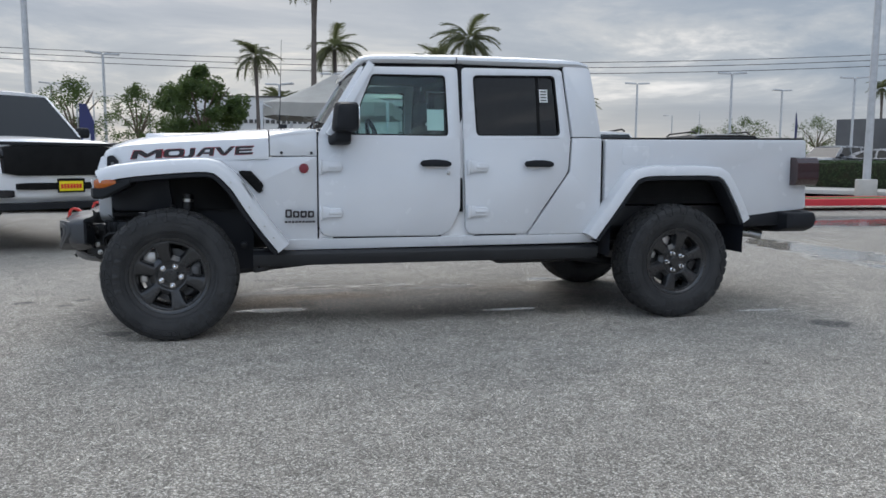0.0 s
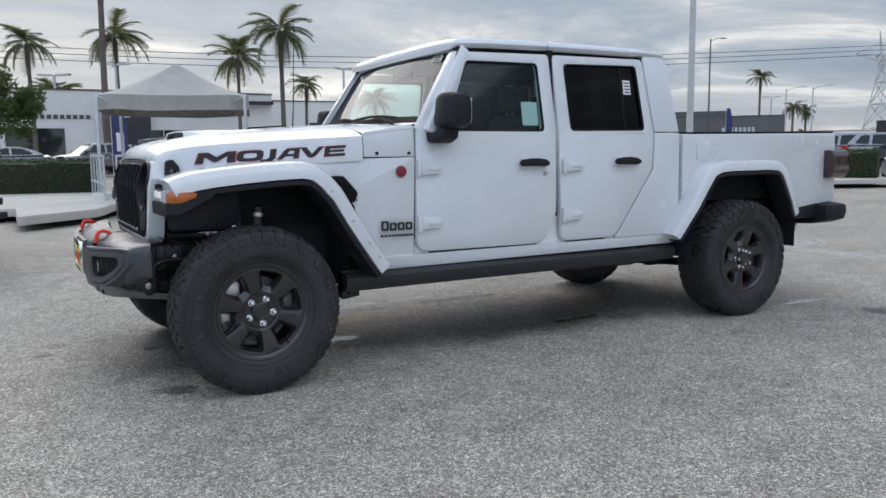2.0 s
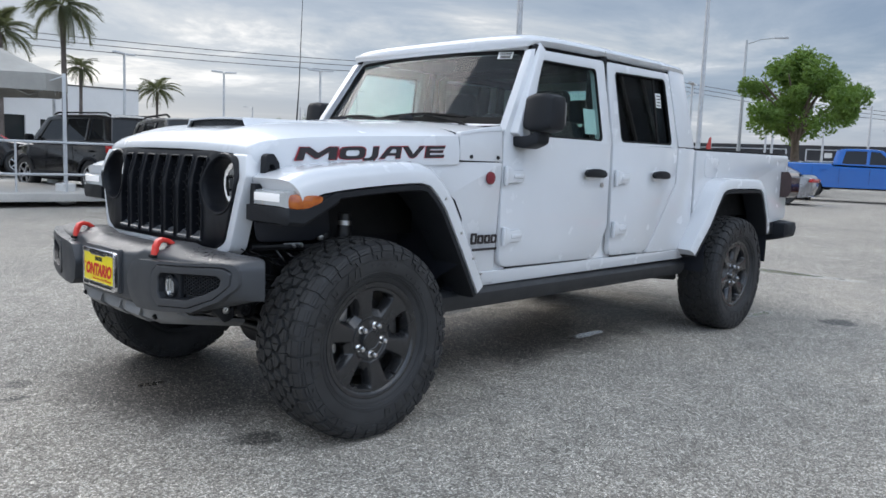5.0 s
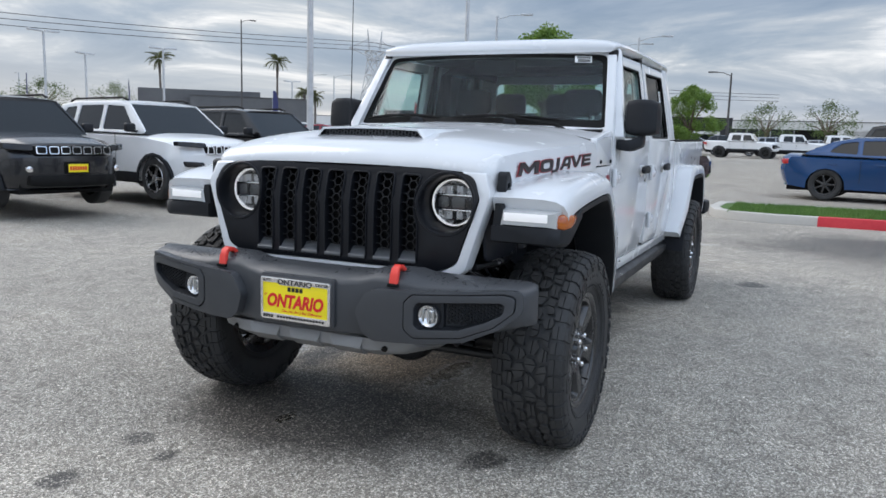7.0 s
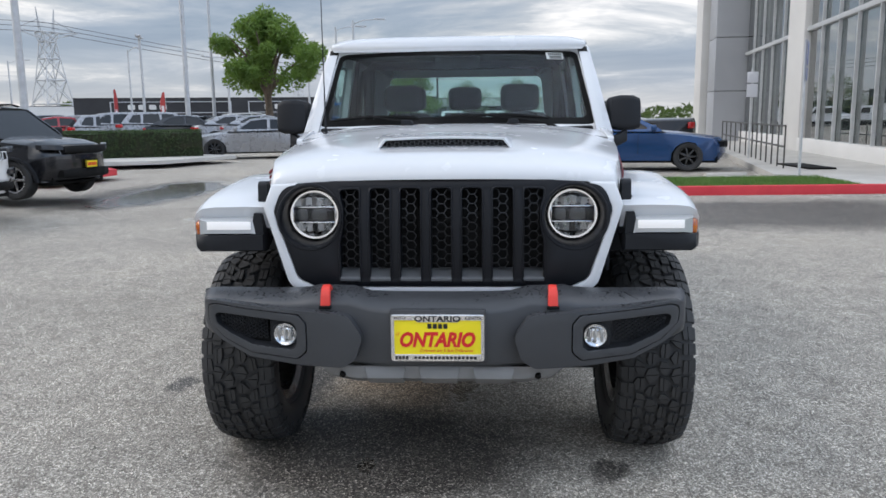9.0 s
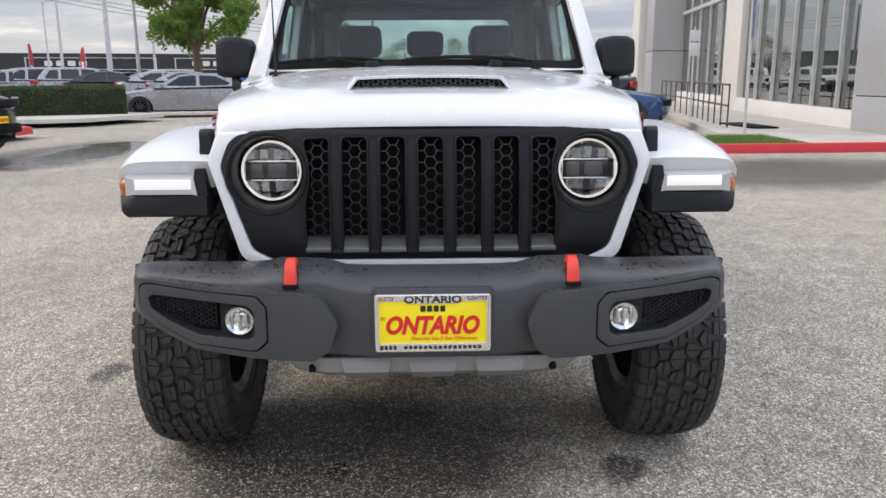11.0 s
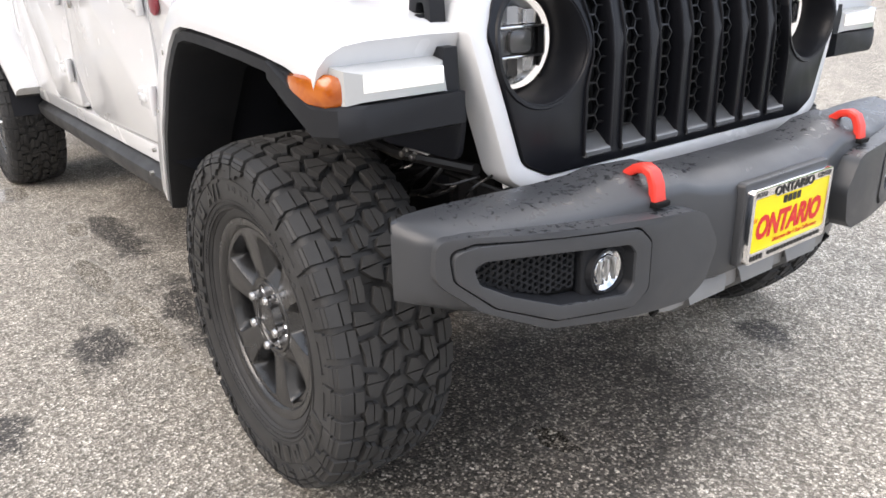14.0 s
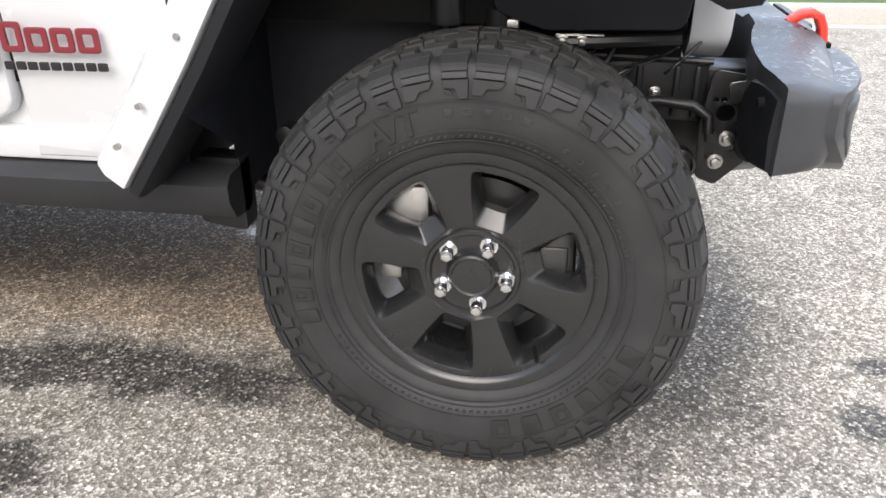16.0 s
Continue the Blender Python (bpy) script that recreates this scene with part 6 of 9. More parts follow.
    for q in range(11):
        a = Vector((-0.40 + 0.04 * q, s * 0.57, 0.77 - rnd_w.random() * 0.05))
        b = a + Vector((0.05 + rnd_w.random() * 0.12, s * 0.02, -0.02 - rnd_w.random() * 0.10))
        sag = (a + b) / 2 + Vector((rnd_w.uniform(-0.03, 0.03), s * 0.03, -rnd_w.random() * 0.04))
        curve = [a * (1 - f) ** 2 + sag * (2 * f * (1 - f)) + b * f ** 2 for f in (0, 0.2, 0.4, 0.6, 0.8, 1.0)]
        part("wiring", tube([tuple(p) for p in curve], 0.0028 + 0.003 * rnd_w.random(), 6), WIRE_BLACK, truck)
    for q in range(4):
        part("finned_block", box((-0.315 + 0.012 * q, s * 0.60 - 0.012, 0.565), (-0.308 + 0.012 * q, s * 0.60 + 0.012, 0.60), 0.001), CHASSIS, truck)
    part("hose_coupling", merge(lathe_y((-0.385, s * 0.585, 0.525), s, [(0.034, -0.02), (0.034, 0.012), (0.028, 0.016), (0.026, 0.0), (0.018, 0.0), (0.016, 0.012), (0.0, 0.012)]), tube([(-0.385, s * 0.56, 0.525), (-0.30, s * 0.55, 0.56), (-0.22, s * 0.55, 0.62)], 0.02, 10)), CHASSIS, truck)
    part("radius_arm", tube([(0.05, s * 0.46, 0.34), (0.9, s * 0.44, 0.42)], 0.03, 10), CHASSIS, truck)
    part("rear_arm", tube([(2.55, s * 0.50, 0.44), (3.40, s * 0.48, 0.34)], 0.03, 10), CHASSIS, truck)
    part("rear_shock", tube([(3.56, s * 0.50, 0.36), (3.62, s * 0.48, 0.86)], 0.032, 12), CHASSIS, truck)
    part("rail_bracket", slab(rounded([(0.50, 0.545), (0.60, 0.545), (0.60, 0.40), (0.50, 0.385)], 0.01), [rounded([(0.53, 0.43), (0.545, 0.43), (0.545, 0.415), (0.53, 0.415)], 0.003)], 0.06, lambda u, v, w: (u, s * (0.735 - w), v), 0.004), CHASSIS, truck)
    part("mud_bracket", disc((0.44, s * 0.60, 0.56), (0, 1, 0), 0.022, 0.05, 12, 0.004), CHASSIS, truck)
for x, zc in ((0.0, 0.40), (3.482, 0.40)):
    part("axle", merge(tube([(x, -0.70, zc), (x, 0.70, zc)], 0.045, 12), disc((x, -0.12 if x < 1 else 0.0, zc), (1, 0, 0), 0.15, 0.16, 20, 0.05)), CHASSIS, truck)
part("tie_rod", merge(tube([(-0.17, -0.62, 0.38), (-0.17, 0.62, 0.38)], 0.02, 10), tube([(-0.14, -0.50, 0.40), (-0.14, 0.55, 0.44)], 0.018, 10), tube([(-0.20, 0.50, 0.48), (-0.20, 0.1, 0.43)], 0.03, 10)), CHASSIS, truck)
part("underbody", merge(box((0.62, -0.62, 0.50), (2.90, 0.62, 0.56)), box((2.0, -0.25, 0.36), (2.75, 0.35, 0.52), 0.03), box((0.85, -0.25, 0.38), (1.9, 0.2, 0.52), 0.04), box((2.95, -0.70, 0.66), (4.40, 0.70, 0.80)), box((2.2, -0.60, 0.38), (2.8, -0.3, 0.52), 0.04)), CHASSIS, truck)
part("drive_shaft", tube([(2.7, 0.0, 0.46), (3.40, 0.0, 0.42)], 0.04, 12), CHASSIS, truck)
part("cross_member", box((-0.46, -0.42, 0.53), (-0.36, 0.42, 0.66), 0.01), CHASSIS, truck)
# ------------------------------------------------------------------ ground
def asphalt():
    m = Mat("worn_grey_asphalt", (0.2, 0.2, 0.2), 0.85)
    p = m.position()
    sep1 = m.node("ShaderNodeSeparateColor", Color=m.voronoi(150, p, out="Color"))
    grit = m.ramp(sep1.outputs[0], [(0.0, (0.192, 0.173, 0.146)), (0.35, (0.315, 0.285, 0.242)), (0.65, (0.475, 0.431, 0.368)), (0.88, (0.70, 0.645, 0.56)), (1.0, (0.82, 0.77, 0.69))])
    tar = m.ramp(m.voronoi(150, p, "DISTANCE_TO_EDGE"), [(0.0, 0.42), (0.16, 1.0)])
    base = m.mix(grit, tar, 1.0, "MULTIPLY")
    fines = m.ramp(m.noise(420, 3, 0.6, p), [(0.35, 0.70), (0.65, 1.2)])
    base = m.mix(base, fines, 1.0, "MULTIPLY")
    # stones bedded in clusters, with bare binder between
    sep2 = m.node("ShaderNodeSeparateColor", Color=m.voronoi(72, p, out="Color"))
    clump = m.ramp(sep2.outputs[1], [(0.0, 0.80), (0.5, 0.99), (0.85, 1.12), (1.0, 1.32)])
    base = m.mix(base, clump, 1.0, "MULTIPLY")
    binder = m.ramp(m.noise(34, 4, 0.7, p), [(0.30, 0.72), (0.46, 1.0), (0.7, 1.08)])
    base = m.mix(base, binder, 1.0, "MULTIPLY")
    big = m.ramp(m.noise(0.5, 6, 0.6, p), [(0.3, (0.84, 0.84, 0.84)), (0.55, (1.04, 1.04, 1.04)), (0.75, (1.20, 1.18, 1.15))])
    base = m.mix(base, big, 1.0, "MULTIPLY")
    mid = m.ramp(m.noise(5.0, 6, 0.65, p), [(0.3, 0.80), (0.6, 1.08)])
    base = m.mix(base, mid, 1.0, "MULTIPLY")
    # damp film spread over the lot in places, and dark oil spots
    sepp = m.node("ShaderNodeSeparateXYZ", Vector=p)

    def blob(cx, cy, rx, ry, rag=0.5, scale=2.2):
        a = m.node("ShaderNodeMapping", Vector=p)
        a.inputs["Location"].default_value = (-cx / rx, -cy / ry, 0)
        a.inputs["Scale"].default_value = (1 / rx, 1 / ry, 0)
        ln = m.t.nodes.new("ShaderNodeVectorMath")
        ln.operation = "LENGTH"
        m.t.links.new(a.outputs[0], ln.inputs[0])
        mth = m.t.nodes.new("ShaderNodeMath")
        mth.operation = "MULTIPLY_ADD"
        m.t.links.new(m.noise(scale, 6, 0.65, p), mth.inputs[0])
        mth.inputs[1].default_value = rag * 2
        mth.inputs[2].default_value = -rag
        ad = m.t.nodes.new("ShaderNodeMath")
        ad.operation = "ADD"
        m.t.links.new(ln.outputs["Value"], ad.inputs[0])
        m.t.links.new(mth.outputs[0], ad.inputs[1])
        return m.ramp(ad.outputs[0], [(0.55, 1.0), (0.95, 0.0)])
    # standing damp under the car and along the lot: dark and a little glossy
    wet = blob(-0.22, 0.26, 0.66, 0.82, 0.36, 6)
    for args in ((0.85, 0.74, 0.70, 0.14, 0.8, 8), (2.1, 0.72, 0.45, 0.12, 0.9, 7), (0.95, 1.10, 0.22, 0.12, 0.9, 9), (-0.84, 0.70, 0.09, 0.09, 1.0, 11), (-0.92, 0.48, 0.07, 0.05, 1.0, 11), (-1.26, 0.66, 0.10, 0.08, 0.9, 9), (-0.36, -0.64, 0.12, 0.1, 0.9, 9), (0.61, 1.45, 0.16, 0.1, 0.9, 9), (4.46, -1.38, 0.2, 0.15, 0.9, 8), (2.2, -0.05, 2.0, 0.7, 0.6, 2.2), (8.1, -4.6, 2.2, 4.4, 0.25, 1.0), (11.5, 6.5, 3.6, 1.5, 0.4, 0.8)):
        wet = m.mix(wet, blob(*args), 1.0, "LIGHTEN")
    # thin sheets of water that mirror the sky
    pool = blob(0.62, -0.05, 0.34, 0.10, 0.9, 6)
    for args in ((1.02, 0.93, 0.50, 0.08, 0.5, 7), (2.39, -0.38, 0.30, 0.06, 0.8, 6), (4.27, -0.83, 0.25, 0.06, 0.8, 6), (1.65, 0.95, 0.34, 0.08, 0.5, 8), (2.3, 0.86, 0.2, 0.07, 0.6, 8), (3.2, 1.0, 0.22, 0.14, 0.6, 6), (0.6, 0.91, 0.10, 0.05, 0.8, 8), (-0.35, 0.32, 0.10, 0.05, 0.9, 9), (7.6, 2.6, 0.7, 1.9, 0.9, 1.4), (12.0, 6.2, 3.6, 1.1, 0.6, 0.8), (7.2, 0.6, 0.25, 1.5, 0.6, 2)):
        pool = m.mix(pool, blob(*args), 1.0, "LIGHTEN")
    spots = m.ramp(m.noise(1.7, 5, 0.7, p), [(0.64, 0.0), (0.72, 0.55)])
    specks = m.mix(m.ramp(m.noise(9.0, 4, 0.7, p), [(0.69, 0.0), (0.73, 0.8)]), m.ramp(m.noise(0.9, 3, 0.5, p), [(0.5, 0.0), (0.62, 1.0)]), 1.0, "MULTIPLY")
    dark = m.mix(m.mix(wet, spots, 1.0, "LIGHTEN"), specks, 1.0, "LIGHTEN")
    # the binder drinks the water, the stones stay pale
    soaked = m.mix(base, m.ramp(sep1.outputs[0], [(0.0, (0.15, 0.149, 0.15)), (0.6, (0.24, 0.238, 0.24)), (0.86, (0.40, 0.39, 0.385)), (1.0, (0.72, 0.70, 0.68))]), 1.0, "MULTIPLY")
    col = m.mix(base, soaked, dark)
    # rust tint near the sill
    rust = blob(1.0, 0.25, 0.9, 0.45, 0.5)
    col = m.mix(col, m.mix(col, (1.05, 0.92, 0.80), 1.0, "MULTIPLY"), rust)
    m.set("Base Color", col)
    m.set("Roughness", m.mix(m.mix((0.86, 0.86, 0.86), (0.58, 0.58, 0.58), wet), (0.09, 0.09, 0.09), pool))
    flat = m.ramp(pool, [(0.2, 1.0), (0.9, 0.04)])
    return m.bump(m.mix(m.mix(m.voronoi(150, p), m.noise(30, 4, 0.6, p), 0.3), flat, 1.0, "MULTIPLY"), 0.6, 0.006).m


ASPHALT = asphalt()


def rough_mat(name, a, b, scale, rough=0.85, bump=0.2, fine=60, dist=0.004, world_space=True):
    m = Mat(name, a, rough)
    p = m.position() if world_space else m.coord()
    m.set("Base Color", m.mix(m.mix(a, b, m.ramp(m.noise(scale, 6, 0.6, p), [(0.3, 0.0), (0.7, 1.0)])), tuple(c * 0.75 for c in a), m.ramp(m.noise(fine, 3, 0.6, p), [(0.5, 0.0), (0.8, 0.6)])))
    return m.bump(m.noise(fine, 4, 0.6, p), bump, dist).m


CONCRETE = rough_mat("pale_concrete", (0.42, 0.40, 0.37), (0.52, 0.50, 0.46), 1.2)
RED_KERB = rough_mat("red_kerb_paint", (0.52, 0.022, 0.035), (0.60, 0.04, 0.05), 2.5, 0.6)
GRASS = rough_mat("lawn_soil", (0.05, 0.10, 0.018), (0.08, 0.15, 0.03), 3, 0.95)
BLADES = rough_mat("grass_blades", (0.07, 0.15, 0.022), (0.12, 0.22, 0.04), 2, 0.7)
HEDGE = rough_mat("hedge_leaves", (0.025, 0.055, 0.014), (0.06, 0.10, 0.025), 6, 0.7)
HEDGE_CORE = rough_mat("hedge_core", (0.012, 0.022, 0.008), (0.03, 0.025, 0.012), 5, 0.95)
def leaf_mat(name, a, b, scale, through=0.4):
    """Leaves that let light through."""
    m = rough_mat(name, a, b, scale, 0.6)
    t = m.node_tree
    pr = next(n for n in t.nodes if n.type == "BSDF_PRINCIPLED")
    out_ = next(n for n in t.nodes if n.type == "OUTPUT_MATERIAL")
    tl_ = t.nodes.new("ShaderNodeBsdfTranslucent")
    tl_.inputs["Color"].default_value = (b[0] * 1.3, b[1] * 1.3, b[2], 1)
    mx = t.nodes.new("ShaderNodeMixShader")
    mx.inputs[0].default_value = through
    t.links.new(pr.outputs[0], mx.inputs[1])
    t.links.new(tl_.outputs[0], mx.inputs[2])
    t.links.new(mx.outputs[0], out_.inputs["Surface"])
    return m


LEAF = leaf_mat("tree_leaves", (0.09, 0.17, 0.03), (0.17, 0.26, 0.06), 1.2)
LEAF_DARK = leaf_mat("dark_tree_leaves", (0.045, 0.080, 0.022), (0.09, 0.13, 0.04), 1.2)
PALM_LEAF = leaf_mat("palm_leaves", (0.06, 0.075, 0.04), (0.12, 0.13, 0.07), 1.0, 0.5)
BARK = rough_mat("bark", (0.10, 0.075, 0.05), (0.17, 0.13, 0.10), 6, 0.9)
PALM_BARK = rough_mat("palm_bark", (0.09, 0.075, 0.065), (0.15, 0.125, 0.11), 3, 0.9)
GALV = rough_mat("galvanised_post", (0.42, 0.43, 0.44), (0.55, 0.56, 0.57), 5, 0.5)
DARK_POST = rough_mat("dark_bronze_post", (0.05, 0.048, 0.045), (0.08, 0.075, 0.07), 5, 0.5)
CANVAS = rough_mat("grey_canvas", (0.30, 0.29, 0.265), (0.37, 0.36, 0.33), 2, 0.8)
STUCCO_GREY = rough_mat("grey_stucco", (0.10, 0.10, 0.105), (0.13, 0.13, 0.13), 0.5, 0.85)
STUCCO_DARK = rough_mat("charcoal_cladding", (0.028, 0.028, 0.031), (0.045, 0.045, 0.048), 0.4, 0.8)
STUCCO_WHITE = rough_mat("white_stucco", (0.62, 0.61, 0.59), (0.70, 0.69, 0.67), 0.5, 0.8)
SILVER_PANEL = rough_mat("silver_wall_panel", (0.34, 0.35, 0.37), (0.40, 0.41, 0.43), 0.4, 0.45, 0.03)
WINDOW_DARK = Mat("dark_building_glass", (0.02, 0.024, 0.026), 0.04).m
BANNER_BLUE = Mat("blue_banner", (0.03, 0.035, 0.12), 0.7).m
BANNER_RED = Mat("red_banner", (0.35, 0.03, 0.03), 0.7).m
BANNER_WHITE = Mat("white_banner_mark", (0.65, 0.65, 0.68), 0.7).m


def rise(x, y):
    q = max(0.0, min(1.0, (y - 2.0) / 5.0))
    return 0.006 * max(0.0, min(140.0, math.hypot(x, y)) - 9.0) + 0.13 * q * q * (3 - 2 * q)


bm = bmesh.new()
radii = [0, 1, 2, 3, 4, 5, 6, 7, 8, 9, 10.5, 12, 14, 17, 22, 30, 40, 80, 140, 300, 900, 3000]
rows = []
for r_ in radii:
    rows.append([bm.verts.new((r_ * math.cos(a), r_ * math.sin(a), rise(r_, 0))) for a in [k * math.tau / 96 for k in range(96)]] if r_ else [bm.verts.new((0, 0, 0))])
for a, b in zip(rows, rows[1:]):
    for k in range(96):
        j = (k + 1) % 96
        bm.faces.new((a[0], b[k], b[j]) if len(a) == 1 else (a[k], b[k], b[j], a[j]))
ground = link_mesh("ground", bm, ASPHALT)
tagged(ground, "worn grey asphalt parking lot with damp patches", "ground", kind="structure")
# ------------------------------------------------------------------ kerbs, islands, pads
def on_ground(pts, z0, z1, inset=0.0):
    return slab(pts, [], z1 - z0, lambda u, v, w: (u, v, z1 + rise(u, v) - w), inset)


def structure(ob, label, category):
    return tagged(ob, label, category, kind="structure")


# island with red kerb in front of the showroom: rounded nose at its north end
nose = [(10.62, -30.0), (10.62, -1.4), (10.75, -0.75), (11.15, -0.35), (11.8, -0.22), (12.9, -0.28), (13.0, -0.6), (13.0, -6.4), (12.2, -7.4), (12.2, -30.0)]
inner = [(10.80, -29.9), (10.80, -1.4), (10.92, -0.85), (11.25, -0.52), (11.8, -0.40), (12.75, -0.44), (12.85, -0.6), (12.85, -6.35), (12.1, -7.3), (12.05, -29.9)]
kerb = structure(link_mesh("kerb_red", slab(nose, [inner], 0.16, lambda u, v, w: (u, v, 0.15 + rise(u, v) - w), 0.02), CONCRETE), "pale concrete kerb with red paint along its face", "kerb")
part("paint", slab([(10.612, -29.9), (10.612, -2.0), (10.76, -2.0), (10.76, -29.9)], [], 0.165, lambda u, v, w: (u, v, 0.156 + rise(u, v) - w), 0.02), RED_KERB, kerb, "red painted kerb")
lawn = structure(link_mesh("lawn", on_ground([(10.78, -6.9), (10.78, -1.4), (10.9, -0.85), (11.22, -0.5), (11.8, -0.38), (12.78, -0.42), (12.88, -0.6), (12.88, -6.3), (12.5, -6.9)], 0.0, 0.135), GRASS), "strip of green lawn", "lawn")


def grass_patch(name, x0, x1, y0, y1, z, n, seed):
    rnd = random.Random(seed)
    v, f = [], []
    for _ in range(n):
        x, y = rnd.uniform(x0, x1), rnd.uniform(y0, y1)
        a, h, w = rnd.uniform(0, 6.28), rnd.uniform(0.03, 0.075), 0.006
        dx, dy = math.cos(a) * w, math.sin(a) * w
        k = len(v)
        zz = z + rise(x, y)
        v += [(x - dx, y - dy, zz), (x + dx, y + dy, zz), (x + rnd.uniform(-0.03, 0.03), y + rnd.uniform(-0.03, 0.03), zz + h)]
        f.append((k, k + 1, k + 2))
    me = bpy.data.meshes.new(name)
    me.from_pydata(v, [], f)
    me.materials.append(BLADES)
    return tagged(new(name, me), "short green grass blades", "grass", kind="stuff")


corner_out = rounded([(-0.86, -14.0), (-0.98, -4.75), (-1.42, -4.16), (-9.0, -4.55), (-9.0, -14.0)], [0, 0.9, 0.5, 0, 0], 8)
corner_in = rounded([(-1.02, -13.8), (-1.14, -4.86), (-1.52, -4.33), (-8.8, -4.72), (-8.8, -13.8)], [0, 0.85, 0.45, 0, 0], 8)
structure(link_mesh("kerb_corner", slab(corner_out, [corner_in], 0.16, lambda u, v, w: (u, v, 0.14 - w), 0.02), CONCRETE), "pale concrete kerb round a corner lawn", "kerb")
structure(link_mesh("gutter_corner", slab([(-1.1 + (u + 1.1) * 1.05 + (0.17 if u > -2 else 0.0), -4.3 + (v + 4.3) * 1.02 + (0.17 if v > -6 else 0.0)) for u, v in corner_out], [], 0.02, lambda u, v, w: (u, v, 0.008 - w)), CONCRETE), "pale concrete gutter along a kerb", "gutter")
structure(link_mesh("lawn_corner", slab(corner_in, [], 0.12, lambda u, v, w: (u, v, 0.125 - w)), GRASS), "green lawn behind a concrete kerb", "lawn")
grass_patch("grass", -6.0, -1.25, -10.0, -4.95, 0.12, 30000, 8)
grass_patch("grass", 10.85, 12.8, -6.8, -0.6, 0.13, 26000, 3)
walk_s = structure(link_mesh("pavement", on_ground([(10.78, -30), (10.78, -6.95), (12.95, -6.95), (13.4, -6.2), (26, -8.6), (60, -15.5), (60, -30)], 0.0, 0.145), CONCRETE), "pale concrete walkway up to the showroom", "pavement")
# small island by the black car
isl = structure(link_mesh("kerb_island", slab([(12.6, 9.0), (15.0, 8.8), (15.5, 9.2), (15.4, 10.0), (12.8, 10.2)], [[(12.8, 9.2), (14.9, 9.0), (15.3, 9.3), (15.25, 9.85), (13.0, 10.0)]], 0.15, lambda u, v, w: (u, v, 0.14 + rise(u, v) - w), 0.02), RED_KERB), "red painted kerb round a small island", "kerb")
structure(link_mesh("lawn_island", on_ground([(12.8, 9.2), (14.9, 9.0), (15.3, 9.3), (15.25, 9.85), (13.0, 10.0)], 0, 0.13), GRASS), "small green lawn", "lawn")
# pads left: display pad and hedge strip
pad = structure(link_mesh("pad_concrete", on_ground([(-0.9, 9.3), (0.4, 10.5), (0.85, 11.9), (4.7, 11.6), (5.0, 16.9), (-30, 17.2), (-30, 11.5), (-0.9, 11.5)], -0.02, 0.13, 0.02), CONCRETE), "pale concrete pad with a kerb", "pavement")
structure(link_mesh("pavement_north", on_ground([(16.5, 14.8), (19.2, 9.4), (22.2, 8.2), (23.2, 10.2), (20.6, 14.4), (17.8, 20), (8, 24), (8, 22)], 0.0, 0.12, 0.02), CONCRETE), "pale concrete verge along the hedge", "pavement")


# ------------------------------------------------------------------ hedges and trees
def leaves(name, spots, size, material, seed, parent=None, label=""):
    """Many small folded leaves at (centre, normal-ish spread)."""
    rnd = random.Random(seed)
    v, f = [], []
    for c in spots:
        u = Vector((rnd.uniform(-1, 1), rnd.uniform(-1, 1), rnd.uniform(-0.7, 0.7))).normalized()
        w = u.orthogonal().normalized()
        w.rotate(Matrix.Rotation(rnd.uniform(0, 6.28), 3, u))
        L, B = size * rnd.uniform(0.7, 1.4), size * rnd.uniform(0.3, 0.5)
        n = u.cross(w) * B * 0.3
        k = len(v)
        p = Vector(c)
        v += [p - u * L / 2, p + w * B / 2 + n, p + u * L / 2, p - w * B / 2 + n]
        f += [(k, k + 1, k + 2), (k, k + 2, k + 3)]
    me = bpy.data.meshes.new(name)
    me.from_pydata(v, [], f)
    me.materials.append(material)
    ob = new(name, me)
    if parent is not None:
        ob.parent = parent
    if label:
        tagged(ob, label)
    return ob


def hedge(p, q, wide, high, n, seed):
    p, q = Vector((*p, 0)), Vector((*q, 0))
    d = (q - p).normalized()
    e = Vector((-d.y, d.x, 0))
    L = (q - p).length
    z0 = rise(*((p + q) / 2)[:2]) + 0.1
    h = thing("hedge", "clipped green hedge along a concrete verge", "hedge", group="hedges")
    rnd = random.Random(seed)
    m = int(L / 0.5)
    rings = []
    for i in range(m + 1):
        c = p + d * (L * i / m)
        j = [rnd.uniform(-0.05, 0.05) for _ in range(6)]
        rings.append([tuple(c + e * (a * wide / 2 + j[k]) + Vector((0, 0, z0 + b * high + (j[k] if b else -0.15)))) for k, (a, b) in enumerate(((-0.92, 0), (-0.95, 0.6), (-0.75, 0.93), (0.75, 0.93), (0.95, 0.6), (0.92, 0)))])
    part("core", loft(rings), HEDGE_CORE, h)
    spots = []
    for _ in range(n):
        s_, t_ = rnd.uniform(0, L), rnd.random()
        if t_ < 0.45:
            o, z = rnd.uniform(-0.5, 0.5) * wide, high * rnd.uniform(0.93, 1.04)
        else:
            o, z = rnd.choice((-0.5, 0.5)) * wide * rnd.uniform(0.93, 1.06), high * rnd.uniform(0.02, 0.98)
        c = p + d * s_ + e * o
        spots.append((c.x, c.y, z0 + z))
    leaves("foliage", spots, 0.075, HEDGE, seed, h)
    return h


hedge((-12, 17.6), (1.1, 17.2), 1.0, 0.85, 9000, 1)
hedge((16.8, 20.5), (20.6, 12.6), 1.2, 0.85, 9000, 2)
hedge((20.4, 12.9), (22.2, 9.4), 1.2, 0.85, 6000, 3)


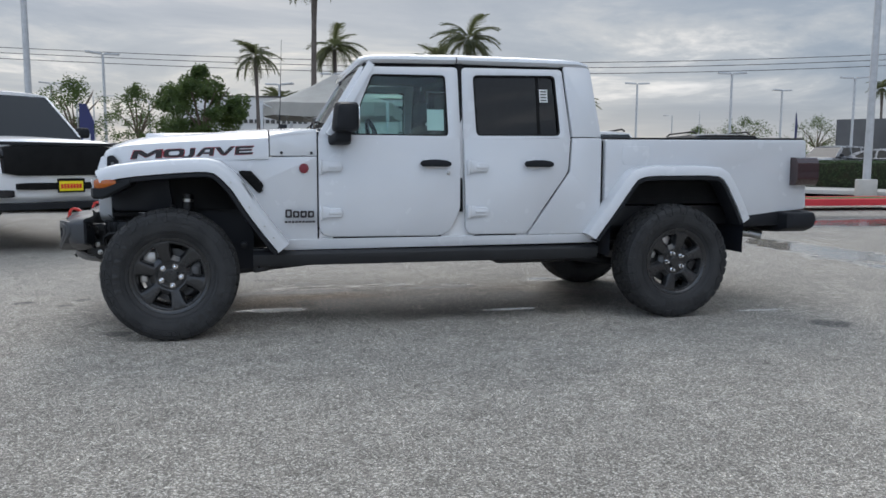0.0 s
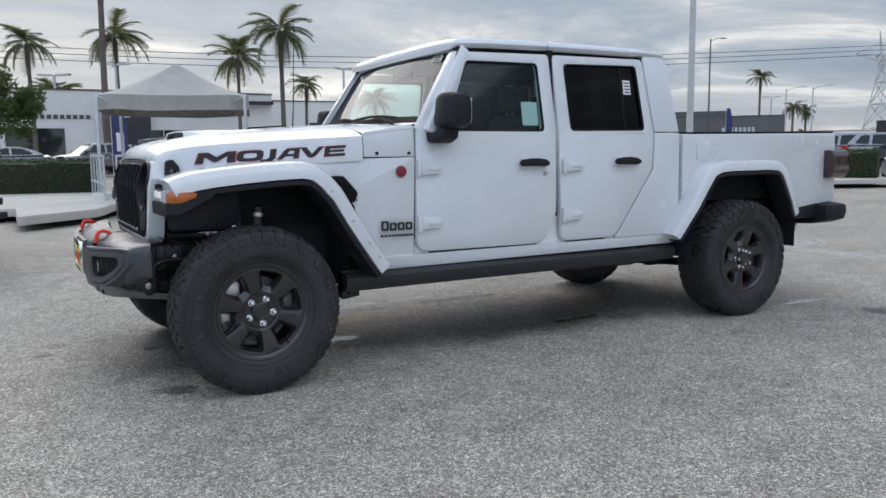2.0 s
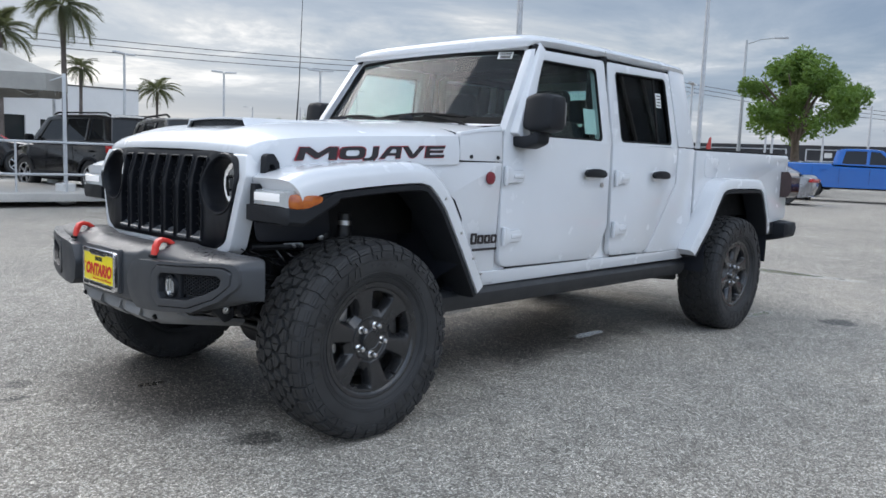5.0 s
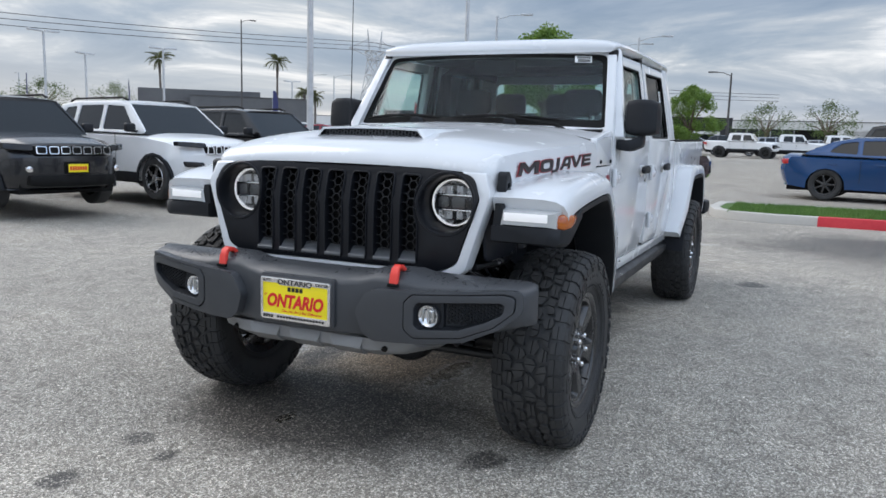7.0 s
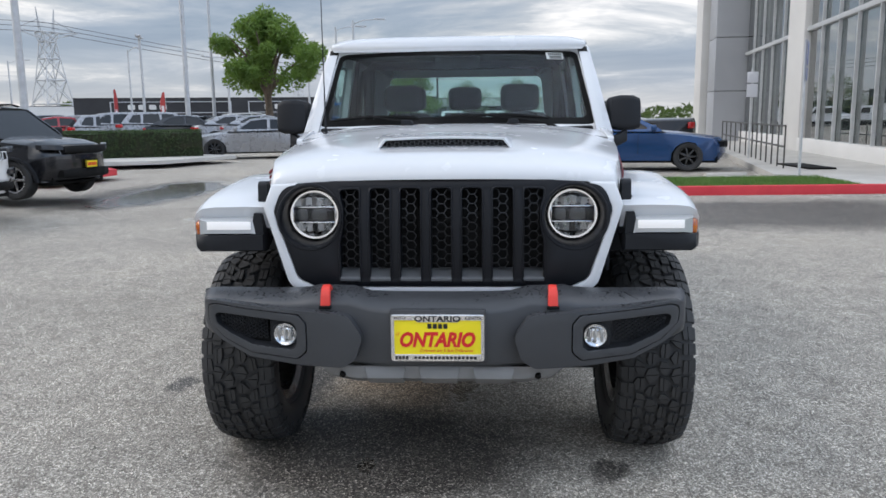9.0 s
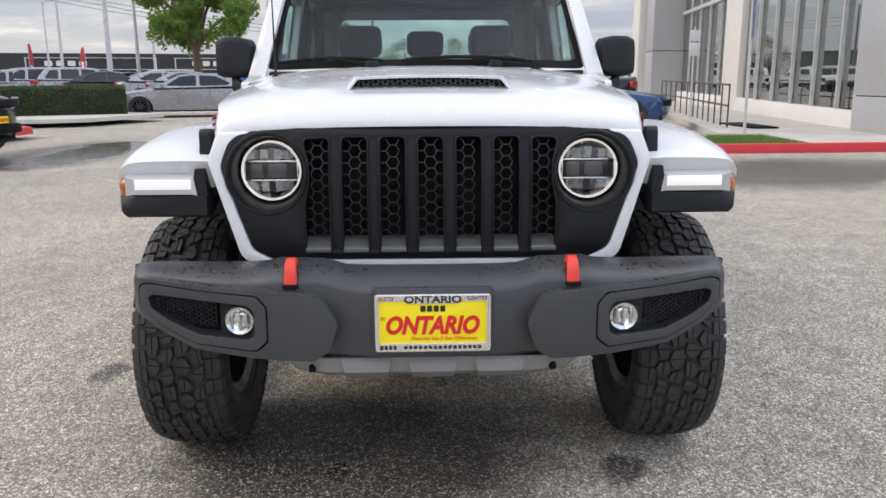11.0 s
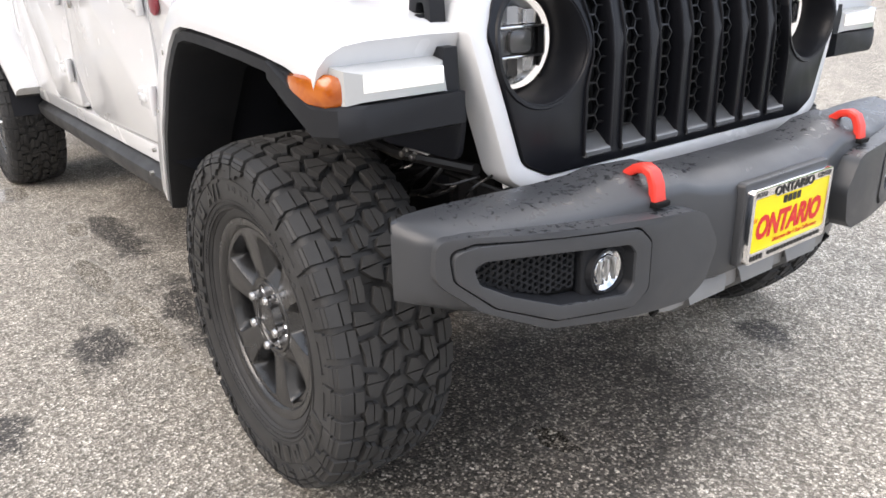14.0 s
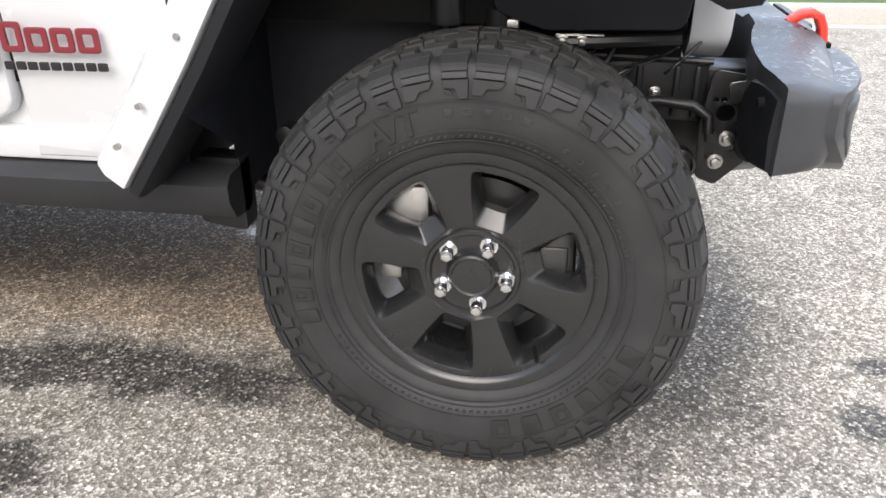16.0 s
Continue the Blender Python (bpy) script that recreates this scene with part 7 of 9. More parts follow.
def broad_tree(name, label, at, height, spread, trunk, leaf, seed, n_leaf=9000, low=0.36):
    t = thing(name, label, "tree", pose(at[0], at[1], rise(*at)))
    rnd = random.Random(seed)
    limbs = []
    top = height * 0.40
    limbs.append(tube([(0, 0, -0.1), (0.05, 0.02, top * 0.5), (0.0, 0.08, top)], [trunk, trunk * 0.8, trunk * 0.7], 10))
    tips = []
    for k in range(9):
        a = k * 2.4 + rnd.uniform(-0.3, 0.3)
        r = spread * rnd.uniform(0.35, 0.75)
        z = height * rnd.uniform(0.58, 0.9)
        mid = (math.cos(a) * r * 0.45, math.sin(a) * r * 0.45, top + (z - top) * 0.55)
        end = (math.cos(a) * r, math.sin(a) * r, z)
        limbs.append(tube([(0, 0.06, top * rnd.uniform(0.75, 1.0)), mid, end], [trunk * 0.5, trunk * 0.32, trunk * 0.08], 7))
        tips += [mid, end]
    part("trunk", merge(*limbs), BARK, t)
    clumps = []
    for k in range(46):
        a, u = rnd.uniform(0, 6.28), rnd.random() ** 0.5
        z = rnd.uniform(low, 0.97)
        wide = math.sin(min(1.0, (z - low + 0.12) / (1.05 - low)) * math.pi) ** 0.55
        clumps.append((math.cos(a) * u * spread * wide, math.sin(a) * u * spread * wide, z * height, rnd.uniform(0.14, 0.28) * spread))
    spots = []
    for _ in range(n_leaf):
        cx, cy, cz, r = clumps[int(rnd.random() * len(clumps))]
        d = Vector((rnd.gauss(0, 1), rnd.gauss(0, 1), rnd.gauss(0, 0.75))).normalized() * r * rnd.random() ** 0.4
        spots.append((cx + d.x, cy + d.y, cz + d.z))
    leaves("crown", spots, 0.034 * height + 0.03, leaf, seed, t)
    return t


broad_tree("broadleaf_tree", "round green street tree with a forked trunk", (-1.45, 27.0), 4.6, 1.75, 0.13, LEAF_DARK, 5, 9000, 0.40)
broad_tree("broadleaf_tree", "bright green tree with a spreading crown", (42.6, 12.75), 7.3, 3.35, 0.30, LEAF, 6, 19000, 0.42)
broad_tree("broadleaf_tree", "green tree at the far end of the lot", (47.3, 4.8), 4.4, 2.0, 0.16, LEAF, 7, 9000, 0.32)
for k, (az, d, h, w) in enumerate(((101.5, 62, 6.5, 3.2), (97.6, 70, 6.8, 2.6), (95.5, 80, 5.0, 2.5), (55.0, 105, 6.0, 4.0), (50.5, 110, 6.0, 4.5), (5.0, 95, 5.5, 4), (1.0, 100, 6, 4), (58, 110, 5.2, 2.6))):
    broad_tree("broadleaf_tree", "dark green tree among far lots", (0.5 + d * math.cos(radians(az)), -5.9 + d * math.sin(radians(az))), h, w, 0.2, LEAF_DARK, 20 + k, 2200)


def frond_mesh(seed):
    rnd = random.Random(seed)
    bm = bmesh.new()
    n = 16
    L = 2.3
    pts = [Vector((L * s_ * (1 - 0.18 * s_), 0, 0.75 * s_ - 1.75 * s_ * s_)) for s_ in [i / n for i in range(n + 1)]]
    for i in range(n):
        a, b = pts[i], pts[i + 1]
        w = 0.03 * (1 - i / n) + 0.008
        vs = [bm.verts.new(p) for p in (a + Vector((0, -w, 0)), a + Vector((0, w, 0)), b + Vector((0, w, 0)), b + Vector((0, -w, 0)))]
        bm.faces.new(vs)
        if i < 2:
            continue
        for q in range(3):
            p = a.lerp(b, q / 3)
            for sg in (-1, 1):
                ll = 0.62 * math.sin((0.15 + 0.85 * i / n) * math.pi) ** 0.6 * rnd.uniform(0.8, 1.1) + 0.12
                tip = p + Vector((ll * 0.55, sg * ll * 0.75, -ll * rnd.uniform(0.25, 0.65)))
                v1, v2, v3 = bm.verts.new(p + Vector((-0.02, 0, 0))), bm.verts.new(p + Vector((0.035, 0, 0))), bm.verts.new(tip)
                bm.faces.new((v1, v2, v3))
    me = bpy.data.meshes.new("frond")
    bm.to_mesh(me)
    bm.free()
    me.materials.append(PALM_LEAF)
    return me


FRONDS = [frond_mesh(k) for k in (1, 2, 3)]


def palm(at, height, r0, seed, scale=1.0, label="tall fan of drooping fronds on a slim palm trunk"):
    t = thing("palm_tree", label, "palm tree", pose(at[0], at[1], rise(*at)), group="palm trees")
    rnd = random.Random(seed)
    lean = (rnd.uniform(-0.2, 0.2), rnd.uniform(-0.2, 0.2))
    path = [(lean[0] * s_ * s_, lean[1] * s_ * s_, height * s_ - 0.1) for s_ in (0, 0.25, 0.5, 0.75, 0.9, 1.0)]
    part("trunk", tube(path, [r0 * 1.25, r0, r0 * 0.92, r0 * 0.85, r0 * 1.15, r0 * 0.9], 9), PALM_BARK, t)
    for k in range(26):
        f = new("frond", FRONDS[k % 3])
        f.parent = t
        f.matrix_basis = pose(lean[0], lean[1], height) @ pose(0, 0, 0, 0, rnd.uniform(-62, 38), k * 137.5) @ Matrix.Scale(scale * rnd.uniform(0.8, 1.1), 4)
    return t


def polar(az, d, eye=(0.5, -5.9)):
    return (eye[0] + d * math.cos(radians(az)), eye[1] + d * math.sin(radians(az)))


palm(polar(89.5, 60), 8.4, 0.144, 1)
palm(polar(85.6, 50), 12.6, 0.187, 2, 1.15)
palm(polar(84.0, 78), 11.6, 0.173, 3, 1.5)
palm(polar(74.3, 44), 7.5, 0.137, 4)
palm(polar(76.6, 62), 8.2, 0.144, 5, 1.1)
palm(polar(71.8, 70), 6.9, 0.144, 6, 0.8)
palm(polar(66.5, 90), 6.8, 0.144, 7, 1.2)
palm((101.3, 101.7), 13.4 - rise(101.3, 101.7), 0.22, 8, 1.15)
palm((114.6, 86.7), 14.0 - rise(114.6, 86.7), 0.22, 9, 1.15)
palm((137.5, 96.8), 10.0 - rise(137.5, 96.8), 0.25, 10, 1.2)
palm((139.5, 95.3), 9.2 - rise(139.5, 95.3), 0.25, 11, 1.1)
palm(polar(88.0, 72), 5.6, 0.2, 12, 1.2)


# ------------------------------------------------------------------ lamps, flags, wires, pylons
def t_lamp(at, h, label="tall grey lot lamp with a flat double head"):
    t = thing("lot_lamp", label, "street lamp", pose(at[0], at[1], rise(*at), 0, 0, random.Random(int(at[0] * 10)).uniform(-40, 40)), group="lot lamps")
    part("pole", tube([(0, 0, -0.1), (0, 0, h)], [0.13, 0.10], 8), GALV, t)
    part("base", disc((0, 0, 0.3), (0, 0, 1), 0.3, 0.7, 14, 0.03), CONCRETE, t)
    for sg in (-1, 1):
        part("head", slab(rounded([(0.12, -0.2), (1.25, -0.22), (1.3, 0), (1.25, 0.22), (0.12, 0.2)], 0.06), [], 0.14, lambda u, v, w: (sg * u, v, h + 0.12 + 0.05 * u - w), 0.02), GALV, t)
    return t


for az, d, h in ((99.6, 66, 8.7), (101.3, 95, 8.6), (56.0, 74, 8.4), (62.3, 84, 8.6), (52.8, 92, 8.2), (48.5, 80, 8.2), (69.0, 74, 8.6), (96.8, 110, 8.0), (102.8, 100, 9), (88.0, 68, 7.0), (84.2, 74, 8.6), (38.5, 120, 8), (29.3, 75, 8.5), (23.8, 90, 8.0)):
    t_lamp(polar(az, d), h)


def arm_lamp(at, h, turn, mat=GALV, arm=1.6, label="slim street lamp with one arm"):
    t = thing("street_lamp", label, "street lamp", pose(at[0], at[1], rise(*at), 0, 0, turn), group="street lamps")
    part("pole", tube([(0, 0, -0.1), (0, 0, h)], [0.12, 0.07], 8), mat, t)
    part("arm", tube([(0, 0, h - 0.25), (arm * 0.5, 0, h + 0.02), (arm, 0, h + 0.08)], 0.035, 6), mat, t)
    part("head", slab(rounded([(arm - 0.1, -0.14), (arm + 0.65, -0.16), (arm + 0.65, 0.16), (arm - 0.1, 0.14)], 0.05), [], 0.1, lambda u, v, w: (u, v, h + 0.14 - w), 0.02), mat, t)
    return t


arm_lamp((44, 16.6), 8.6, -70)
arm_lamp((52, 9.2), 8.0, -80)
arm_lamp(polar(13.8, 58, (-2.3, -3.0)), 7.8, -70)
arm_lamp(polar(42.8, 92), 13.0, -20, DARK_POST, 1.2, "dark street lamp with a short arm")
arm_lamp(polar(4.9, 70, (-3.1, -1.7)), 6.8, 90, DARK_POST, 1.2, "dark street lamp with a short arm")
for az, d, h in ((20.5, 70, 6.5), (17.5, 80, 6.8), (14.8, 74, 6.5), (11.0, 78, 6.6), (26.5, 88, 8.4), (33.5, 95, 7.5), (35.2, 100, 7.8), (57.5, 105, 6.5), (53.8, 112, 7.0), (92.6, 92, 7.8), (98.8, 90, 7.4)):
    arm_lamp(polar(az, d, (-2.5, -2.5)), h, 45 + az * 7)
# flag pole near the far kerb
fp = thing("flag_pole", "tall white pole on a concrete foot", "pole", pose(17.2, 12.3, rise(17, 12)))
part("pole", tube([(0, 0, 0), (0, 0, 10.5)], [0.11, 0.07], 12), GALV, fp)
part("foot", disc((0, 0, 0.2), (0, 0, 1), 0.28, 0.55, 16, 0.03), CONCRETE, fp)
fp2 = thing("flag_pole", "tall white pole on a concrete foot", "pole", pose(*polar(104.1, 34), 0.15))
part("pole", tube([(0, 0, 0), (0, 0, 10.5)], [0.14, 0.10], 12), GALV, fp2)
part("foot", disc((0, 0, 0.2), (0, 0, 1), 0.28, 0.55, 16, 0.03), CONCRETE, fp2)
fp3 = thing("flag_pole", "tall white pole on a concrete foot", "pole", pose(*polar(21.2, 40, (-3, 0)), 0.2))
part("pole", tube([(0, 0, 0), (0, 0, 9.8)], [0.13, 0.09], 12), GALV, fp3)


def feather_flag(at, h, mat, turn, lab="blue feather banner with pale marks on a pole"):
    t = thing("feather_flag", lab, "banner", pose(at[0], at[1], rise(*at), 0, 0, turn), group="feather banners")
    part("pole", tube([(0, 0, 0), (0, 0, h), (0.25, 0, h + 0.25)], 0.02, 6), GALV, t)
    pts = rounded([(0.02, 0.7), (0.75, 0.9), (0.78, h - 0.8), (0.45, h + 0.1), (0.1, h + 0.1)], [0, 0.05, 0.2, 0.2, 0.05])
    part("banner", slab(pts, [], 0.012, lambda u, v, w: (u, w + 0.03 * math.sin(v * 3), v)), mat, t)
    for k in range(5):
        z = 1.2 + k * (h - 2.4) / 5
        part("mark", slab(rounded([(0.22, z), (0.58, z + 0.04), (0.58, z + 0.32), (0.22, z + 0.28)], 0.05), [], 0.03, lambda u, v, w: (u, w - 0.009 + 0.03 * math.sin(v * 3), v)), BANNER_WHITE, t)
    return t


feather_flag(polar(101.3, 45), 3.6, BANNER_BLUE, 10)
feather_flag(polar(58.0, 60), 4.2, BANNER_BLUE, 60)
feather_flag(polar(51.9, 62), 4.2, BANNER_BLUE, 40)
feather_flag(polar(85.6, 44), 3.4, BANNER_BLUE, 0)
feather_flag(polar(42.2, 64), 4.0, BANNER_BLUE, 0)
feather_flag(polar(26.0, 78, (-3, 0)), 4.0, BANNER_RED, 0, "red feather banner with pale marks on a pole")
feather_flag(polar(22.7, 80, (-3, 0)), 3.8, BANNER_RED, 60, "red feather banner with pale marks on a pole")


def pylon(at, h, turn):
    t = thing("power_pylon", "grey steel lattice power pylon far away", "pylon", pose(at[0], at[1], rise(*at), 0, 0, turn), group="pylons")
    lv = [(0, 5.0), (0.2, 3.9), (0.4, 2.9), (0.58, 2.1), (0.72, 1.6), (0.80, 2.2)]
    bars = []
    for (a, wa), (b, wb) in zip(lv, lv[1:]):
        ca = [(sx_ * wa, sy_ * wa, a * h) for sx_, sy_ in ((-1, -1), (1, -1), (1, 1), (-1, 1))]
        cb_ = [(sx_ * wb, sy_ * wb, b * h) for sx_, sy_ in ((-1, -1), (1, -1), (1, 1), (-1, 1))]
        for i in range(4):
            j = (i + 1) % 4
            bars += [(ca[i], cb_[i]), (ca[i], cb_[j]), (ca[j], cb_[i]), (cb_[i], cb_[j])]
    part("lattice", merge(*[tube([p, q], 0.16, 4) for p, q in bars]), GALV, t)
    arms = []
    for sg in (-1, 1):
        arms += [((0, sg * 2, 0.80 * h), (0, sg * 9, 0.815 * h)), ((0, sg * 2, 0.75 * h), (0, sg * 9, 0.81 * h)), ((0, sg * 2.2, 0.80 * h), (0, sg * 2.6, h)), ((0, sg * 1.6, 0.8 * h), (0, sg * 2.6, h)), ((0, sg * 9, 0.815 * h), (0, sg * 2.6, 0.9 * h))]
    arms.append(((0, -2.2, 0.88 * h), (0, 2.2, 0.88 * h)))
    part("cross_arm", merge(*[tube([p, q], 0.14, 4) for p, q in arms]), GALV, t)
    return t


pylon(polar(30.4, 250, (-2, -3)), 33, 60)
pylon(polar(14, 520, (-2, -3)), 33, 60)
for k, (z0, dz) in enumerate(((26.5, 0), (27.8, 0), (29.0, 0))):
    a, b = Vector((*polar(30.4, 250, (-2, -3)), z0 + 1)), Vector((*polar(108, 210, (-2, -3)), z0 - 2.0))
    c = Vector((*polar(2, 330, (-2, -3)), z0 - 8))
    pts = [a.lerp(b, i / 20) - Vector((0, 0, 5.0 * math.sin(i / 20 * math.pi))) for i in range(21)]
    pt2 = [a.lerp(c, i / 10) - Vector((0, 0, 4.0 * math.sin(i / 10 * math.pi))) for i in range(11)]
    as_thing(link_mesh("power_line", tube(pts, 0.075, 4), DARK_POST), "thin dark power line strung between pylons", "cable", "power lines")
    as_thing(link_mesh("power_line", tube(pt2, 0.075, 4), DARK_POST), "thin dark power line strung between pylons", "cable", "power lines")

# ------------------------------------------------------------------ canopy tent
tent = thing("canopy_tent", "grey canvas pop-up canopy on white posts", "canopy tent", pose(2.62, 14.3, 0.05, 0, 0, -16) @ Matrix.Scale(0.91, 4))
hw_t, ez = 1.75, 2.72
roofp = []
for t_, w in ((0.0, 1.0), (0.35, 0.68), (0.7, 0.34), (1.0, 0.02)):
    z = ez + 0.86 * t_ - 0.12 * math.sin(t_ * math.pi)
    ring = []
    for k in range(16):
        a = (k + 0.5) / 16 * 4
        side_i, f_ = int(a), a - int(a)
        corner = [(-1, -1), (1, -1), (1, 1), (-1, 1), (-1, -1)]
        p0, p1 = corner[side_i], corner[side_i + 1]
        sag = 0.05 * math.sin(f_ * math.pi) * (1 - t_)
        ring.append(((p0[0] + (p1[0] - p0[0]) * f_) * hw_t * w, (p0[1] + (p1[1] - p0[1]) * f_) * hw_t * w, z - sag))
    roofp.append(ring)
val = [[(x * 1.005, y * 1.005, z - 0.34 - 0.02 * (i % 2)) for i, (x, y, z) in enumerate(roofp[0])]] + roofp
part("canvas", loft(val, True, False), CANVAS, tent, "grey canvas roof", 20)
for sx_ in (-1, 1):
    for sy_ in (-1, 1):
        part("post", box((sx_ * 1.66 - 0.035, sy_ * 1.66 - 0.035, -0.05), (sx_ * 1.66 + 0.035, sy_ * 1.66 + 0.035, ez), 0.006), GALV, tent)
        part("weight", disc((sx_ * 1.66, sy_ * 1.66, 0.2), (0, 0, 1), 0.2, 0.45, 14, 0.03), STUCCO_WHITE, tent)
for k in range(4):
    part("truss", merge(*[moved(tube([(-1.66 + 0.553 * q, -1.66, ez - (0.30 if q % 2 else 0.05)), (-1.66 + 0.553 * (q + 1), -1.66, ez - (0.05 if q % 2 else 0.30))], 0.014, 5), Matrix.Rotation(radians(90 * k), 4, "Z")) for q in range(6)]), GALV, tent)


def railing(pts, z, h, label="galvanised steel railing beside the canopy", posts=5, mat=GALV, rails=(0.35, 0.98)):
    r_ = thing("railing", label, "railing", group="railings")
    for a, b in zip(pts, pts[1:]):
        for q in rails:
            part("rail", tube([(a[0], a[1], z + rise(*a) + h * q), (b[0], b[1], z + rise(*b) + h * q)], 0.024, 8), mat, r_)
        for k in range(posts):
            s_ = k / (posts - 1)
            x, y = a[0] + (b[0] - a[0]) * s_, a[1] + (b[1] - a[1]) * s_
            part("post", tube([(x, y, z + rise(x, y)), (x, y, z + rise(x, y) + h)], 0.02, 8), mat, r_)
    return r_


railing([(0.75, 12.6), (0.85, 16.2)], 0.13, 0.95)
railing([(0.95, 12.2), (4.4, 12.0)], 0.13, 0.95)

# ------------------------------------------------------------------ buildings
def block_building(name, label, at, turn, w, d, h, mat, windows=(), parapet=True):
    b = thing(name, label, "building", pose(at[0], at[1], rise(*at), 0, 0, turn))
    holes = [[(x0, z0), (x1, z0), (x1, z1), (x0, z1)] for x0, x1, z0, z1 in windows]
    front = slab([(-w / 2, -0.5), (w / 2, -0.5), (w / 2, h), (-w / 2, h)], holes, 0.3, lambda u, v, q: (u, q, v), 0.0)
    part("wall", merge(front, box((-w / 2, 0.3, -0.5), (-w / 2 + 0.3, d, h)), box((w / 2 - 0.3, 0.3, -0.5), (w / 2, d, h)), box((-w / 2, d - 0.3, -0.5), (w / 2, d, h))), mat, b)
    part("roof", box((-w / 2 + 0.1, 0.2, h - 0.5), (w / 2 - 0.1, d - 0.1, h - 0.3)), STUCCO_GREY, b)
    if parapet:
        part("coping", box((-w / 2 - 0.06, -0.06, h), (w / 2 + 0.06, 0.4, h + 0.12)), DARK_POST, b)
    for x0, x1, z0, z1 in windows:
        win = part("window", box((x0, 0.16, z0), (x1, 0.20, z1)), WINDOW_DARK, b)
        n = max(1, int((x1 - x0) / 1.6))
        for k in range(n + 1):
            x = x0 + (x1 - x0) * k / n
            part("mullion", box((x - 0.04, 0.08, z0), (x + 0.04, 0.15, z1)), GALV, win)
    part("inner", box((-w / 2 + 0.4, 0.6, -0.3), (w / 2 - 0.4, 0.8, h - 0.6)), MATTE_BLACK, b)
    return b


# pale dealership to the north with two fronts
nb = block_building("dealership", "pale grey dealership with a dark portal and sign", polar(84.5, 66), -4, 24, 14, 5.8, STUCCO_WHITE, [(-10.4, -8.6, 0, 2.8), (-7.6, -3.6, 0, 3.0), (1.5, 11, 0, 2.9)])
part("portal", box((-1.0, -0.8, -0.3), (2.4, -0.05, 5.4), 0.05), STUCCO_DARK, nb, "dark sign portal")
part("oval_sign", disc((0.7, -0.86, 4.4), (0, 1, 0), 0.62, 0.1, 24, 0.02), STUCCO_WHITE, nb)
for k in range(6):
    part("sign_mark", slab(rounded([(3.2 + k * 0.95, 4.0), (3.9 + k * 0.95, 4.0), (3.9 + k * 0.95, 4.75), (3.2 + k * 0.95, 4.75)], 0.12), [], 0.1, lambda u, v, w: (u, -0.105 + w, v), 0.02), STUCCO_DARK, nb)
for k in range(18):
    part("sign_mark", slab([(-9.6 + k * 0.44, 3.7), (-9.3 + k * 0.44, 3.7), (-9.3 + k * 0.44, 4.0), (-9.6 + k * 0.44, 4.0)], [], 0.06, lambda u, v, w: (u, -0.065 + w, v)), DARK_POST, nb)
part("sun_shade", box((2.6, -0.6, 5.0), (12, -0.05, 5.25)), STUCCO_DARK, nb)
block_building("dealership", "pale low dealership wing behind palms", polar(74.0, 82), -10, 18, 12, 6.2, STUCCO_WHITE, [(-6, 6, 0.2, 3.0)])
# dark grey showroom to the north-east
mb = block_building("showroom", "dark grey flat-roofed showroom with a strip of windows", polar(42.0, 96), -48, 24, 20, 5.9, STUCCO_GREY, [(-9.5, -5, 0.3, 2.4), (-1, 9.5, 0.3, 2.4)])
part("upper_block", box((-22, 2, 0), (2, 22, 6.9)), STUCCO_GREY, mb)
mb.matrix_basis = mb.matrix_basis @ Matrix.Diagonal((0.58, 1, 0.78, 1))
for k in range(8):
    part("sign_mark", slab(rounded([(0.5 + k * 0.8, 3.6), (1.0 + k * 0.8, 3.6), (1.0 + k * 0.8, 4.3), (0.5 + k * 0.8, 4.3)], 0.1), [], 0.08, lambda u, v, w: (u, -0.085 + w, v)), GALV, mb)
# charcoal showroom to the east
eb = block_building("showroom", "long charcoal showroom with white framed signs", polar(17.2, 100, (-2.5, -2)), -73, 44, 20, 6.0, STUCCO_DARK, [(8, 14, 0.2, 2.6), (15.5, 20, 0.2, 2.8)])
for x0, x1 in ((-18, -4), (-2.0, 5)):
    part("sign_frame", slab([(x0, 3.2), (x1, 3.2), (x1, 5.4), (x0, 5.4)], [[(x0 + 0.15, 3.35), (x1 - 0.15, 3.35), (x1 - 0.15, 5.25), (x0 + 0.15, 5.25)]], 0.1, lambda u, v, w: (u, -0.12 + w, v)), GALV, eb)
    for k in range(4):
        part("sign_mark", slab(rounded([(x0 + 2 + k * 1.2, 3.9), (x0 + 2.8 + k * 1.2, 3.9), (x0 + 2.8 + k * 1.2, 4.8), (x0 + 2 + k * 1.2, 4.8)], 0.15), [], 0.1, lambda u, v, w: (u, -0.12 + w, v)), STUCCO_WHITE, eb)
part("entry", slab([(14.0, 0), (20.5, 0), (20.5, 3.4), (14.0, 3.4)], [[(14.6, 0.05), (19.9, 0.05), (19.9, 2.9), (14.6, 2.9)]], 0.4, lambda u, v, w: (u, -0.4 + w, v)), STUCCO_WHITE, eb)
eb.matrix_basis = eb.matrix_basis @ Matrix.Diagonal((1, 1, 0.64, 1))
block_building("far_building", "pale building across the road", polar(3.0, 130, (-3, -1)), -86, 44, 14, 4.2, STUCCO_WHITE, [(-20, -8, 0.3, 3), (-4, 6, 0.3, 3), (12, 24, 0.3, 3)])
block_building("far_building", "long low pale building on the horizon", polar(33, 190, (-3, -1)), -57, 70, 14, 4.6, STUCCO_WHITE, [(-30, -20, 0.3, 2.5)])
